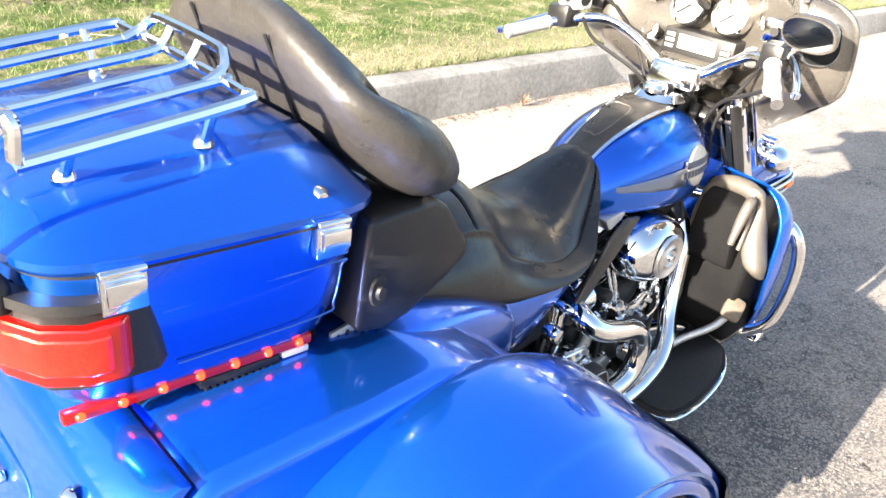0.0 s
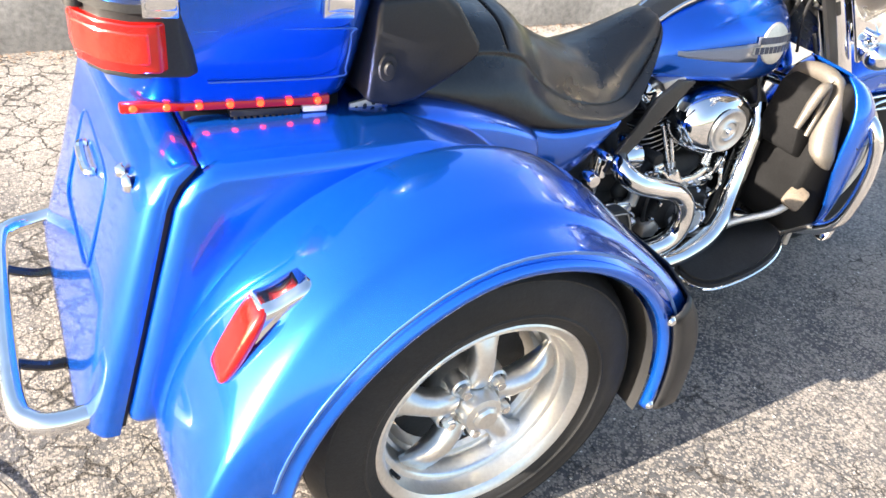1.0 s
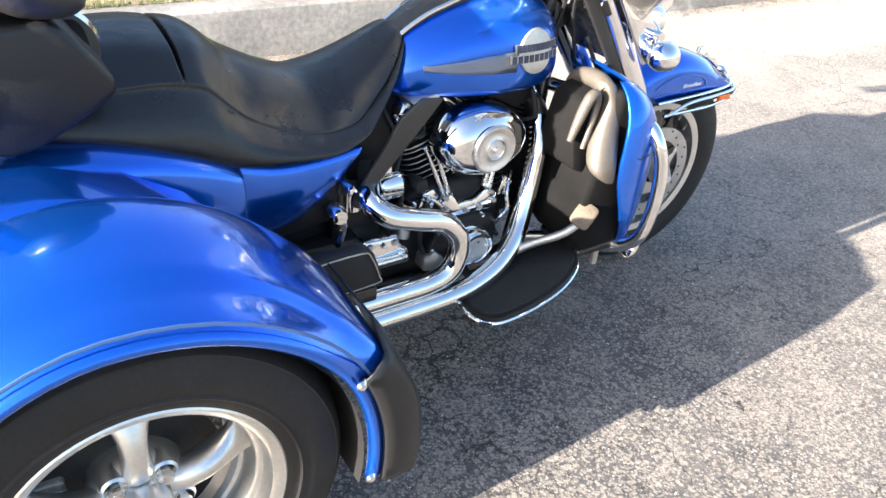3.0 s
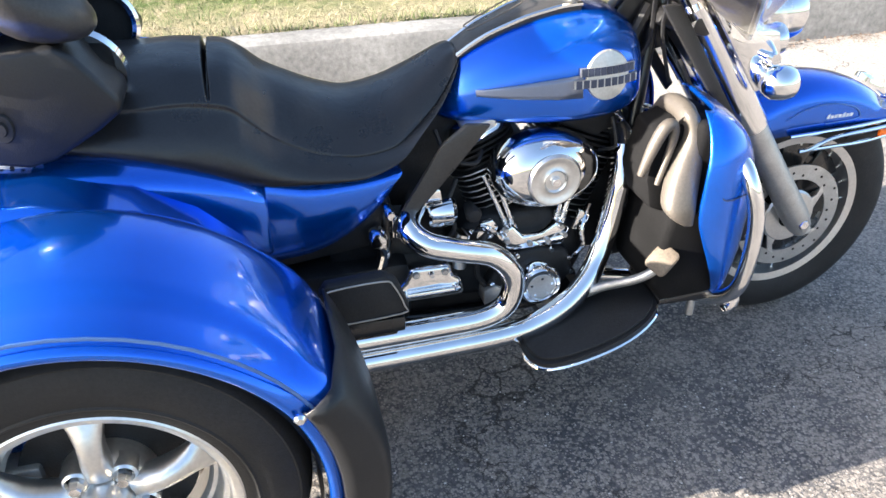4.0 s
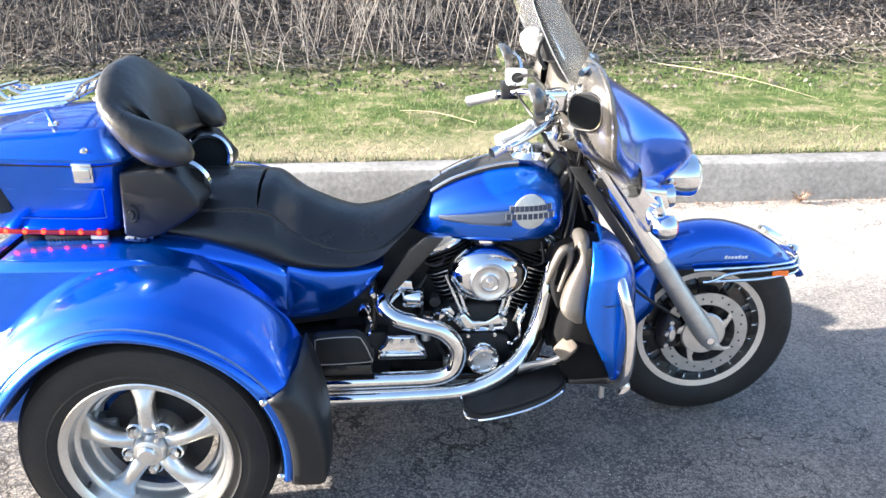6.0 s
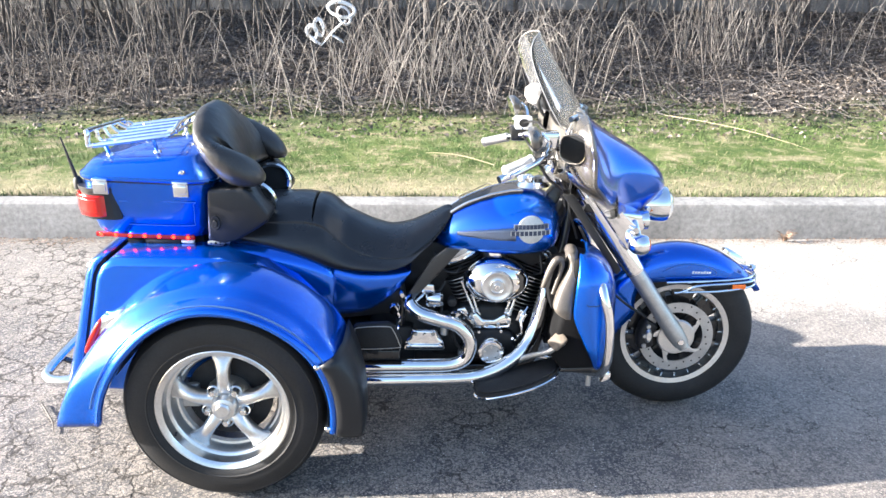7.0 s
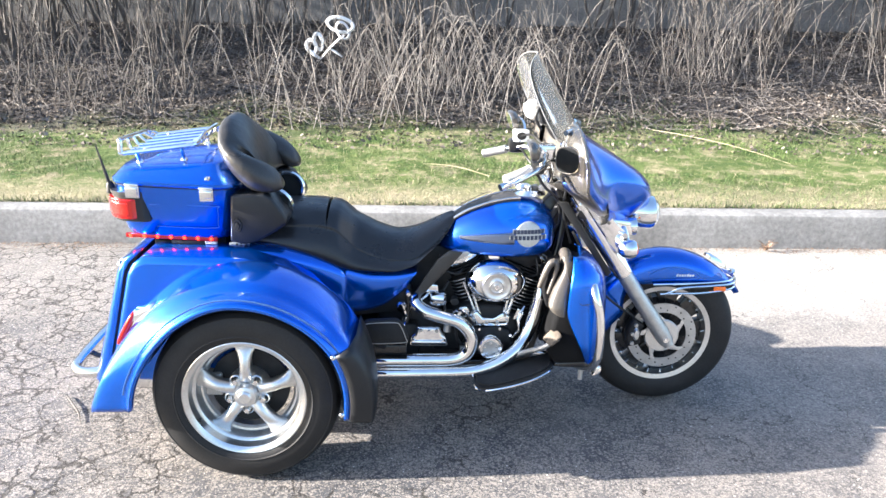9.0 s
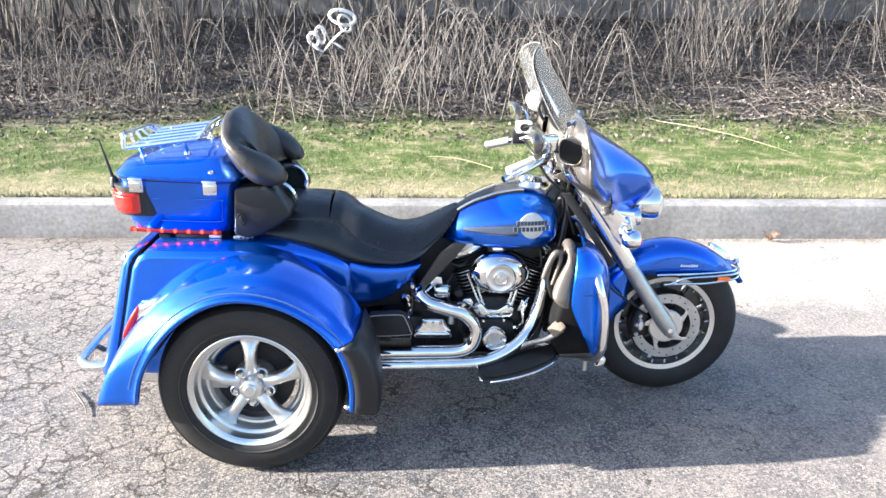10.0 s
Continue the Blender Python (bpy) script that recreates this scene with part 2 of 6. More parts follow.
    # the film to the rear paints in the even look of sunlit ground
    cover = calc("MAXIMUM", calc("ADD", span(dust, 0.45, 0.64, 0.0, 0.30), calc("ADD", front, span(calc("ADD", xyz.outputs[0], calc("MULTIPLY", worn, 1.2)), 1.5, 0.1, 0.0, 0.12))), gutter)
    colour = blend(calc("MULTIPLY", cover, calc("MULTIPLY", span(fine, 0.35, 0.65, 0.45, 1.0), span(pit, 0.36, 0.5, 0.45, 1.0))), colour, blend(gutter, (0.375, 0.328, 0.285), (0.455, 0.42, 0.375)))
    height = calc("ADD", calc("MULTIPLY", show, 0.55), calc("ADD", calc("MULTIPLY", fine, 0.4), calc("MULTIPLY", pit, 1.3)))
    # long single cracks, and a crazed stretch towards the rear
    for size, width, dark, craze in ((1.1, 0.007, (0.055, 0.050, 0.045), False), (10.5, 0.085, (0.030, 0.026, 0.023), True)):
        _, wob = noise_tex(size * 1.9, 6.0)
        va = n.new("ShaderNodeVectorMath")
        va.operation = "MULTIPLY_ADD"
        va.inputs[1].default_value = (0.75 / size,) * 3
        k.new(wob, va.inputs[0]), k.new(at, va.inputs[2])
        v = n.new("ShaderNodeTexVoronoi")
        v.feature = "DISTANCE_TO_EDGE"
        v.inputs["Scale"].default_value = size
        k.new(va.outputs[0], v.inputs["Vector"])
        gate, _ = noise_tex(size * 0.33, 3.0)
        if craze:
            gate = calc("ADD", calc("ADD", gate, span(worn, 0.3, 0.7, -0.10, 0.10)), span(xyz.outputs[0], 2.0, -0.9, -0.22, 0.07))
        wide = span(gate, 0.44, 0.64, 0.0005, width)
        line = span(calc("DIVIDE", v.outputs["Distance"], wide), 0.2, 1.0, 0.88, 0.0)
        colour = blend(line, colour, dark)
        height = calc("SUBTRACT", height, calc("MULTIPLY", line, 1.6))
    b = n.new("ShaderNodeBump")
    b.inputs["Strength"].default_value, b.inputs["Distance"].default_value = 0.34, 0.004
    k.new(height, b.inputs["Height"]), k.new(b.outputs[0], p.inputs["Normal"]), k.new(colour, p.inputs["Base Color"])
    return m


ASPHALT = asphalt_mat()
CONCRETE = ramp_mat("old_concrete", [(0.3, (0.165, 0.163, 0.158)), (0.7, (0.30, 0.294, 0.284))], 35, 0.85, 0.4, 0.004, second=(2.2, 0.62, 1.2))
BARK = mat("grey_twig_bark", (0.088, 0.078, 0.071), 0.85, grain=0.3, grain_scale=60, stain=0.3, stain_scale=5)
CANE = mat("grey_dead_canes", (0.145, 0.132, 0.122), 0.8, grain=0.2, grain_scale=60, stain=0.3)
DRY = mat("dry_straw", (0.34, 0.29, 0.19), 0.85, grain=0.2, grain_scale=90, stain=0.25)
GRASS = mat("grass_blades", (0.076, 0.115, 0.030), 0.75, grain=0.25, grain_scale=3, stain=0.4, stain_scale=0.9)


def leaf_mat():
    """Dead leaves: every one of its own shade, from near black to pale grey-brown."""
    m = bpy.data.materials.new("dead_leaves")
    m.use_nodes = True
    n, k = m.node_tree.nodes, m.node_tree.links
    p, geo, c, t, mx, tc = n["Principled BSDF"], n.new("ShaderNodeNewGeometry"), n.new("ShaderNodeValToRGB"), n.new("ShaderNodeTexNoise"), n.new("ShaderNodeMix"), n.new("ShaderNodeTexCoord")
    p.inputs["Roughness"].default_value, p.inputs["Specular IOR Level"].default_value = 0.8, 0.25
    el = c.color_ramp.elements
    el[0].position, el[0].color, el[1].position, el[1].color = 0.0, (0.038, 0.033, 0.029, 1), 1.0, (0.36, 0.315, 0.28, 1)
    el.new(0.45).color = (0.105, 0.089, 0.077, 1)
    el.new(0.8).color = (0.20, 0.167, 0.14, 1)
    k.new(geo.outputs["Random Per Island"], c.inputs[0])
    t.inputs["Scale"].default_value, t.inputs["Detail"].default_value = 60, 3
    k.new(tc.outputs["Object"], t.inputs["Vector"])
    mx.data_type, mx.blend_type, mx.inputs[0].default_value = "RGBA", "MULTIPLY", 0.5
    k.new(c.outputs[0], mx.inputs[6]), k.new(t.outputs["Fac"], mx.inputs[7])
    k.new(mx.outputs[2], p.inputs["Base Color"])
    return m


LEAF = leaf_mat()
FENCEWOOD = mat("weathered_fence_wood", (0.17, 0.168, 0.165), 0.85, grain=0.2, grain_scale=40, stain=0.25, stain_scale=4)
BAG = mat("white_plastic_bag", (0.75, 0.75, 0.76), 0.4, stain=0.1, bump=0.4, bump_scale=40)
RUSSET = mat("russet_leaf_crumbs", (0.20, 0.135, 0.095), 0.85, grain=0.6, grain_scale=30, stain=0.3)
GRIT = mat("pale_grit", (0.48, 0.46, 0.43), 0.85, grain=0.5, grain_scale=50)


def verge_mat():
    """Turf near the kerb that gives way, along a ragged line, to dead leaves."""
    m = bpy.data.materials.new("turf_and_dead_leaves")
    m.use_nodes = True
    n, k = m.node_tree.nodes, m.node_tree.links
    p, tc = n["Principled BSDF"], n.new("ShaderNodeTexCoord")
    p.inputs["Roughness"].default_value, p.inputs["Specular IOR Level"].default_value = 0.95, 0.2

    def ramp(scale, stops):
        t, c = n.new("ShaderNodeTexNoise"), n.new("ShaderNodeValToRGB")
        t.inputs["Scale"].default_value, t.inputs["Detail"].default_value, t.inputs["Roughness"].default_value = scale, 9, 0.68
        k.new(tc.outputs["Object"], t.inputs["Vector"]), k.new(t.outputs["Fac"], c.inputs[0])
        el = c.color_ramp.elements
        el[0].position, el[0].color, el[1].position, el[1].color = stops[0][0], (*stops[0][1], 1), stops[-1][0], (*stops[-1][1], 1)
        for at, col in stops[1:-1]:
            el.new(at).color = (*col, 1)
        return c.outputs[0], t.outputs["Fac"]

    turf, _ = ramp(4.0, [(0.36, (0.045, 0.082, 0.018)), (0.50, (0.092, 0.120, 0.036)), (0.64, (0.26, 0.225, 0.14))])
    leaf, rough = ramp(20.0, [(0.30, (0.024, 0.021, 0.018)), (0.5, (0.068, 0.058, 0.050)), (0.70, (0.20, 0.175, 0.155))])
    sxyz, sfac, sadd, straw = n.new("ShaderNodeSeparateXYZ"), n.new("ShaderNodeMapRange"), n.new("ShaderNodeMath"), n.new("ShaderNodeMix")
    k.new(tc.outputs["Object"], sxyz.inputs[0])
    sadd.operation, sadd.inputs[1].default_value = "MULTIPLY_ADD", 0.9
    k.new(rough, sadd.inputs[0]), k.new(sxyz.outputs[1], sadd.inputs[2])
    sfac.inputs[1].default_value, sfac.inputs[2].default_value, sfac.inputs[3].default_value, sfac.inputs[4].default_value = 2.85, 3.45, 0.85, 0.0
    k.new(sadd.outputs[0], sfac.inputs[0])
    straw.data_type = "RGBA"
    straw.inputs[7].default_value = (0.30, 0.255, 0.165, 1)
    k.new(sfac.outputs[0], straw.inputs[0]), k.new(turf, straw.inputs[6])
    turf = straw.outputs[2]
    edge = n.new("ShaderNodeTexNoise")
    edge.inputs["Scale"].default_value, edge.inputs["Detail"].default_value = 0.8, 6
    k.new(tc.outputs["Object"], edge.inputs["Vector"])
    xyz, mul, lim = n.new("ShaderNodeSeparateXYZ"), n.new("ShaderNodeMath"), n.new("ShaderNodeMapRange")
    k.new(tc.outputs["Object"], xyz.inputs[0])
    mul.operation, mul.inputs[1].default_value = "MULTIPLY_ADD", 3.2
    k.new(edge.outputs["Fac"], mul.inputs[0]), k.new(xyz.outputs[1], mul.inputs[2])
    lim.inputs[1].default_value, lim.inputs[2].default_value = 6.2, 7.2
    k.new(mul.outputs[0], lim.inputs[0])
    mx = n.new("ShaderNodeMix")
    mx.data_type = "RGBA"
    k.new(lim.outputs[0], mx.inputs[0]), k.new(turf, mx.inputs[6]), k.new(leaf, mx.inputs[7])
    b = n.new("ShaderNodeBump")
    b.inputs["Strength"].default_value, b.inputs["Distance"].default_value = 0.9, 0.03
    k.new(rough, b.inputs["Height"]), k.new(b.outputs[0], p.inputs["Normal"]), k.new(mx.outputs[2], p.inputs["Base Color"])
    return m


VERGE = verge_mat()


# ---- mesh tools ----
class Geo:
    """Vertices and faces gathered into one mesh."""

    def __init__(self):
        self.v, self.f = [], []

    def add(self, verts, faces):
        base = len(self.v)
        self.v += [tuple(p) for p in verts]
        self.f += [tuple(i + base for i in q) for q in faces]
        return self

    def join(self, other, m=None):
        return self.add([m @ Vector(p) for p in other.v] if m else other.v, other.f)

    def moved(self, m):
        return Geo().join(self, m)

    def mirrored(self):
        return Geo().add([(x, -y, z) for x, y, z in self.v], [q[::-1] for q in self.f])


def side_of(geo, s):
    """Right-hand geometry as it is (s = 1) or mirrored to the left (s = -1)."""
    return geo if s > 0 else geo.mirrored()


def spline(points, steps=6, closed=False):
    """Catmull-Rom through the points."""
    pts = [Vector(p) for p in points]
    n, out = len(pts), []
    for i in range(n if closed else n - 1):
        a, b, c, d = ((pts[(i + j) % n] if closed else pts[min(max(i + j, 0), n - 1)]) for j in (-1, 0, 1, 2))
        for s in range(steps):
            t = s / steps
            out.append(0.5 * (2 * b + (c - a) * t + (2 * a - 5 * b + 4 * c - d) * t * t + (3 * b - a - 3 * c + d) * t ** 3))
    return out if closed else out + [pts[-1]]


def tube(points, r, n=10, steps=6, closed=False, flat=1.0, caps=True):
    """A round bar along a smooth path; r: one radius or one for each given point."""
    path = spline(points, steps, closed) if steps > 1 else [Vector(p) for p in points]
    m = len(path)
    if isinstance(r, (list, tuple)):
        rr = [float(v) for v in np.interp(np.linspace(0, len(r) - 1, m), range(len(r)), r)]
    else:
        rr = [r] * m
    ref = Vector((0, 0, 1))
    first = (path[1] - path[0]).normalized()
    if abs(first.dot(ref)) > 0.9:
        ref = Vector((0, 1, 0))
    verts, faces = [], []
    for i, p in enumerate(path):
        a, b = (path[(i + 1) % m], path[i - 1]) if closed else (path[min(i + 1, m - 1)], path[max(i - 1, 0)])
        d = (a - b).normalized()
        ref = (ref - d * ref.dot(d)).normalized()
        w = d.cross(ref)
        for j in range(n):
            g = 2 * math.pi * j / n
            verts.append(p + rr[i] * (math.cos(g) * ref * flat + math.sin(g) * w))
    for i in range(m if closed else m - 1):
        for j in range(n):
            faces.append((i * n + j, i * n + (j + 1) % n, ((i + 1) % m) * n + (j + 1) % n, ((i + 1) % m) * n + j))
    if caps and not closed:
        faces += [tuple(range(n))[::-1], tuple(range((m - 1) * n, m * n))]
    return Geo().add(verts, faces)


def lathe(profile, n=32, axis="y", at=(0, 0, 0), stretch=(1, 1)):
    """Turns (radius, height) round an axis through at."""
    verts, faces, k = [], [], len(profile)
    for i in range(n):
        g = 2 * math.pi * i / n
        c, s = math.cos(g) * stretch[0], math.sin(g) * stretch[1]
        for r, h in profile:
            p = {"y": (r * c, h, r * s), "x": (h, r * c, r * s), "z": (r * c, r * s, h)}[axis]
            verts.append((p[0] + at[0], p[1] + at[1], p[2] + at[2]))
    for i in range(n):
        for j in range(k - 1):
            a, b = i * k, (i + 1) % n * k
            faces.append((a + j, a + j + 1, b + j + 1, b + j))
    return Geo().add(verts, faces)


def loft(sections, closed=True, caps=True):
    """Skins sections of equal length."""
    n, verts, faces = len(sections[0]), [p for s in sections for p in s], []
    for i in range(len(sections) - 1):
        for j in range(n if closed else n - 1):
            faces.append((i * n + j, i * n + (j + 1) % n, (i + 1) * n + (j + 1) % n, (i + 1) * n + j))
    if caps and closed:
        faces += [tuple(range(n))[::-1], tuple(range(len(verts) - n, len(verts)))]
    return Geo().add(verts, faces)


def smooth_rows(rows, steps=3):
    """Rows of numbers, smoothed and filled in between."""
    out = []
    for a in range(len(rows) - 1):
        p = [np.array(rows[min(max(a + j, 0), len(rows) - 1)], float) for j in (-1, 0, 1, 2)]
        for s in range(steps):
            t = s / steps
            out.append(0.5 * (2 * p[1] + (p[2] - p[0]) * t + (2 * p[0] - 5 * p[1] + 4 * p[2] - p[3]) * t * t + (3 * p[1] - p[0] - 3 * p[2] + p[3]) * t ** 3))
    return out + [np.array(rows[-1], float)]


def superellipse(a, b, e, n):
    """Points of a rounded rectangle with half sizes a, b; a larger e is squarer."""
    out = []
    for i in range(n):
        g = 2 * math.pi * i / n
        c, s = math.cos(g), math.sin(g)
        out.append((a * math.copysign(abs(c) ** (2 / e), c), b * math.copysign(abs(s) ** (2 / e), s)))
    return out


def slab(outline, y0, y1):
    """An x-z outline pushed through from y0 to y1."""
    return loft([[(x, y0, z) for x, z in outline], [(x, y1, z) for x, z in outline]])


def block(x0, x1, y0, y1, z0, z1):
    v = [(x, y, z) for x in (x0, x1) for y in (y0, y1) for z in (z0, z1)]
    return Geo().add(v, [(0, 1, 3, 2), (4, 6, 7, 5), (0, 4, 5, 1), (2, 3, 7, 6), (0, 2, 6, 4), (1, 5, 7, 3)])


def along(a, b):
    """The pose at a whose z points to b."""
    d = Vector(b) - Vector(a)
    return Matrix.Translation(a) @ d.to_track_quat("Z", "Y").to_matrix().to_4x4()


def rod(a, b, r, n=10, r2=None):
    return lathe([(0, 0), (r, 0), (r2 if r2 is not None else r, (Vector(b) - Vector(a)).length), (0, (Vector(b) - Vector(a)).length)], n, "z").moved(along(a, b))


def part(name, geo, material, parent=None, label="", bevel=0.0, seg=2, thick=0.0, angle=38, category="", group="", kind="", merge=True):
    """Links geometry as one mesh object, under parent if there is one."""
    bm = bmesh.new()
    vs = [bm.verts.new(p) for p in geo.v]
    for q in geo.f:
        q = [i for k, i in enumerate(q) if geo.v[i] != geo.v[q[k - 1]]]
        if len(set(q)) >= 3:
            try:
                bm.faces.new([vs[i] for i in q])
            except ValueError:
                pass
    if merge:
        bmesh.ops.remove_doubles(bm, verts=bm.verts, dist=0.0002)
    bmesh.ops.recalc_face_normals(bm, faces=bm.faces)
    if bevel:
        es = [e for e in bm.edges if len(e.link_faces) == 2 and e.calc_face_angle(0) > radians(30)]
        bmesh.ops.bevel(bm, geom=es, offset=bevel, segments=seg, profile=0.5, affect="EDGES", clamp_overlap=True)
    me = bpy.data.meshes.new(name)
    bm.to_mesh(me)
    bm.free()
    for q in me.polygons:
        q.use_smooth = True
    me.set_sharp_from_angle(angle=radians(angle))
    me.materials.append(material)
    ob = new(name, me)
    if thick:
        so = ob.modifiers.new("thickness", "SOLIDIFY")
        so.thickness, so.offset = thick, -1
    if parent:
        ob.parent = parent
    return tagged(ob, label, category, group, kind)


def thing(name, label, category, at=(0, 0, 0), group=""):
    ob = new(name)
    ob.empty_display_size = 0.2
    ob.location = at
    return tagged(ob, label, category, group)


# ---- the trike ----
HUB_R, HUB_F, RR, RF = (0.0, -0.555, 0.325), (1.68, 0.0, 0.325), 0.325, 0.325
trike = thing("trike", "blue three-wheeled touring motorcycle with chrome engine and black seat", "motorcycle")


def polar(cx, cz, deg, r):
    return cx + r * math.cos(radians(deg)), cz + r * math.sin(radians(deg))


# rear body: centre box, hatch and two fenders
body_line = [(-0.588, 0.26), (-0.474, 0.70), (-0.446, 0.75), (-0.405, 0.768), (-0.04, 0.764), (0.10, 0.725), (0.20, 0.66), (0.27, 0.58), (0.31, 0.50),
             (0.31, 0.42), (0.24, 0.36), (-0.2, 0.24)]
body = part("rear_body", slab(body_line, -0.405, 0.405), PAINT, trike, "glossy blue fibreglass rear body", bevel=0.03, seg=4)
hatch_line = [(-0.672, 0.245), (-0.655, 0.24), (-0.612, 0.24), (-0.515, 0.688), (-0.466, 0.755), (-0.49, 0.758), (-0.515, 0.735), (-0.548, 0.68)]
secs = []
for y, k in [(-0.388, 0.0), (-0.384, 0.35), (-0.372, 0.62), (-0.352, 0.84), (-0.325, 0.96), (-0.29, 1.0), (0.29, 1.0), (0.325, 0.96), (0.352, 0.84), (0.372, 0.62), (0.384, 0.35), (0.388, 0.0)]:
    front = [(-0.600, 0.24), (-0.542, 0.466), (-0.484, 0.700), (-0.464, 0.738), (-0.434, 0.768)]
    back_ = [(-0.456, 0.772), (-0.494, 0.752), (-0.526, 0.700), (-0.594, 0.466), (-0.664, 0.252), (-0.652, 0.240)]
    secs.append([(x, y, z) for x, z in front] + [(fx + (x - fx) * (0.30 + 0.70 * k), y, z) for (x, z), fx in zip(back_, (-0.44, -0.466, -0.484, -0.542, -0.597, -0.600))])
hatch = part("hatch_door", loft(secs), PAINT, trike, "blue rear hatch with rounded corners", angle=55)
part("hatch_gap", slab([(-0.602, 0.25), (-0.588, 0.25), (-0.472, 0.70), (-0.430, 0.764), (-0.440, 0.764), (-0.486, 0.70)], -0.378, 0.378), PLASTIC, body)


def on_hatch(y, z, out=0.0):
    return -0.664 + 0.308 * (z - 0.252) - out, y, z


niche = [on_hatch(a, 0.54 + b, -0.002) for a, b in superellipse(0.16, 0.10, 7, 36)]
part("recess_rim", tube(niche, 0.0035, 8, 1, closed=True), PAINT, hatch)
part("hatch_handle", tube([on_hatch(-0.06, 0.60, 0.0), on_hatch(-0.05, 0.60, 0.014), on_hatch(0.05, 0.60, 0.014), on_hatch(0.06, 0.60, 0.0)], 0.009, 8), CHROME, hatch, "chrome handle")
for s in (1, -1):
    emblem = Geo().join(lathe([(0, 0.012), (0.012, 0.012), (0.018, 0.004), (0.018, 0)], 16, "x").moved(Matrix.Translation((-0.524, -0.300, 0.703)) @ Matrix.Scale(-1, 4, (1, 0, 0))))
    emblem.join(lathe([(0, 0.014), (0.009, 0.014), (0.014, 0.005), (0.014, 0)], 14, "x").moved(Matrix.Translation((-0.526, -0.262, 0.706)) @ Matrix.Scale(-1, 4, (1, 0, 0))))
    part("lock_emblem", side_of(emblem, s), CHROME, hatch, "small chrome lock")
    rows = [(184, .387, -.69, .535, .545), (170, .372, -.685, .490, .515), (156, .358, -.67, .452, .492), (140, .350, -.65, .432, .472), (120, .352, -.63, .412, .455),
            (100, .360, -.62, .402, .443), (80, .358, -.62, .402, .440), (60, .358, -.625, .400, .438), (45, .361, -.64, .405, .440), (30, .364, -.68, .432, .452),
            (15, .362, -.69, .452, .458), (0, .360, -.69, .455, .460), (-9, .360, -.69, .455, .460)]
    secs = []
    for th, rl, yr, rr, ri in smooth_rows(rows, 4):
        ring = [(-0.690, rl - 0.002), (-0.703, rl), (-0.710, rl + 0.010), (-0.703, rl + 0.022), ((yr - 0.700) / 2 - 0.004, (rl + 0.022 + rr) / 2 + 0.002), (yr, rr), (yr + 0.018, rr + 0.35 * (ri - rr)),
                (yr + 0.06, rr + 0.62 * (ri - rr)), (-0.50, rr + 0.93 * (ri - rr)), (-0.45, ri), (-0.42, ri - 0.002), (-0.395, ri - 0.012)]
        ring = [(p.x, p.y) for p in spline([(a, b, 0) for a, b in ring], 2)]
        nar = 0.45 + 0.55 * max(0.0, min(1.0, (th - 2) / 34))
        secs.append([(polar(0, 0.325, th, r)[0], -0.69 + (y + 0.69) * (nar if y > -0.69 else 1.0), polar(0, 0.325, th, r)[1]) for y, r in ring])
    fender = part("rear_fender", side_of(loft(secs, closed=False), s), PAINT, trike, "flared blue rear fender", thick=0.006, angle=60)
    # inner well
    secs = [[(polar(0, 0.325, th, 0.352)[0], y, polar(0, 0.325, th, 0.352)[1]) for y in (-0.69, -0.55, -0.41)] for th in range(-12, 158, 8)]
    part("wheel_well", side_of(loft(secs, closed=False), s), PLASTIC, fender)
    # thin painted line that follows the lip
    line = [(polar(0, 0.325, th, rl + 0.036)[0], -0.7105 + 0.006 * 0, polar(0, 0.325, th, rl + 0.036)[1]) for th, rl, yr, rr, ri in smooth_rows(rows, 3)[2:-6]]
    part("pinstripe", side_of(tube([(x, -0.7015, z) for x, y, z in line], 0.0034, 6, 1, flat=0.5), s), STRIPE, fender)
    # leather guard on the front of the fender
    secs = []
    for th, rl, yr, rr, ri in smooth_rows(rows, 4)[-13:]:
        ring = [(-0.706, rl + 0.020), (-0.7150, rl + 0.026), (-0.714, rl + 0.045), (-0.705, rr - 0.004), (-0.694, rr + 0.010), (-0.60, ri + 0.012), (-0.50, ri + 0.012), (-0.41, ri + 0.012)]
        nar = 0.45 + 0.55 * max(0.0, min(1.0, (th - 2) / 34))
        secs.append([(polar(0, 0.325, th, r)[0], -0.69 + (y + 0.69) * (nar if y > -0.69 else 1.0), polar(0, 0.325, th, r)[1]) for y, r in ring])
    guard = part("stone_guard", side_of(loft(secs, closed=False), s), VINYL, fender, "black leather stone guard", thick=0.004, angle=60)
    for x, y, z in ((0.328, -0.718, 0.515), (0.352, -0.718, 0.292)):
        part("rivet", side_of(lathe([(0, -0.006), (0.006, -0.005), (0.010, 0)], 12, "y", (x, y, z)), s), CHROME, guard)
    # marker lamp on the fender's rear shoulder
    fin = [(-0.402, 0.632), (-0.375, 0.640), (-0.330, 0.662), (-0.312, 0.654), (-0.326, 0.622), (-0.372, 0.590), (-0.425, 0.497), (-0.445, 0.474), (-0.452, 0.482), (-0.440, 0.512), (-0.408, 0.590), (-0.404, 0.612)]
    fin = [(p.x + 0.006, p.z - 0.010) for p in spline([(a, 0, b) for a, b in fin], 3, closed=True)]
    fx, fz = sum(a for a, _ in fin) / len(fin), sum(b for _, b in fin) / len(fin)
    shell = loft([[(fx + (a - fx) * k, y, fz + (b - fz) * k) for a, b in fin] for k, y in ((1.0, -0.530), (1.0, -0.566), (0.97, -0.575), (0.90, -0.581), (0.75, -0.584))])
    bezel = part("marker_bezel", side_of(shell, s), CHROME, fender, "chrome marker lamp housing", angle=50)
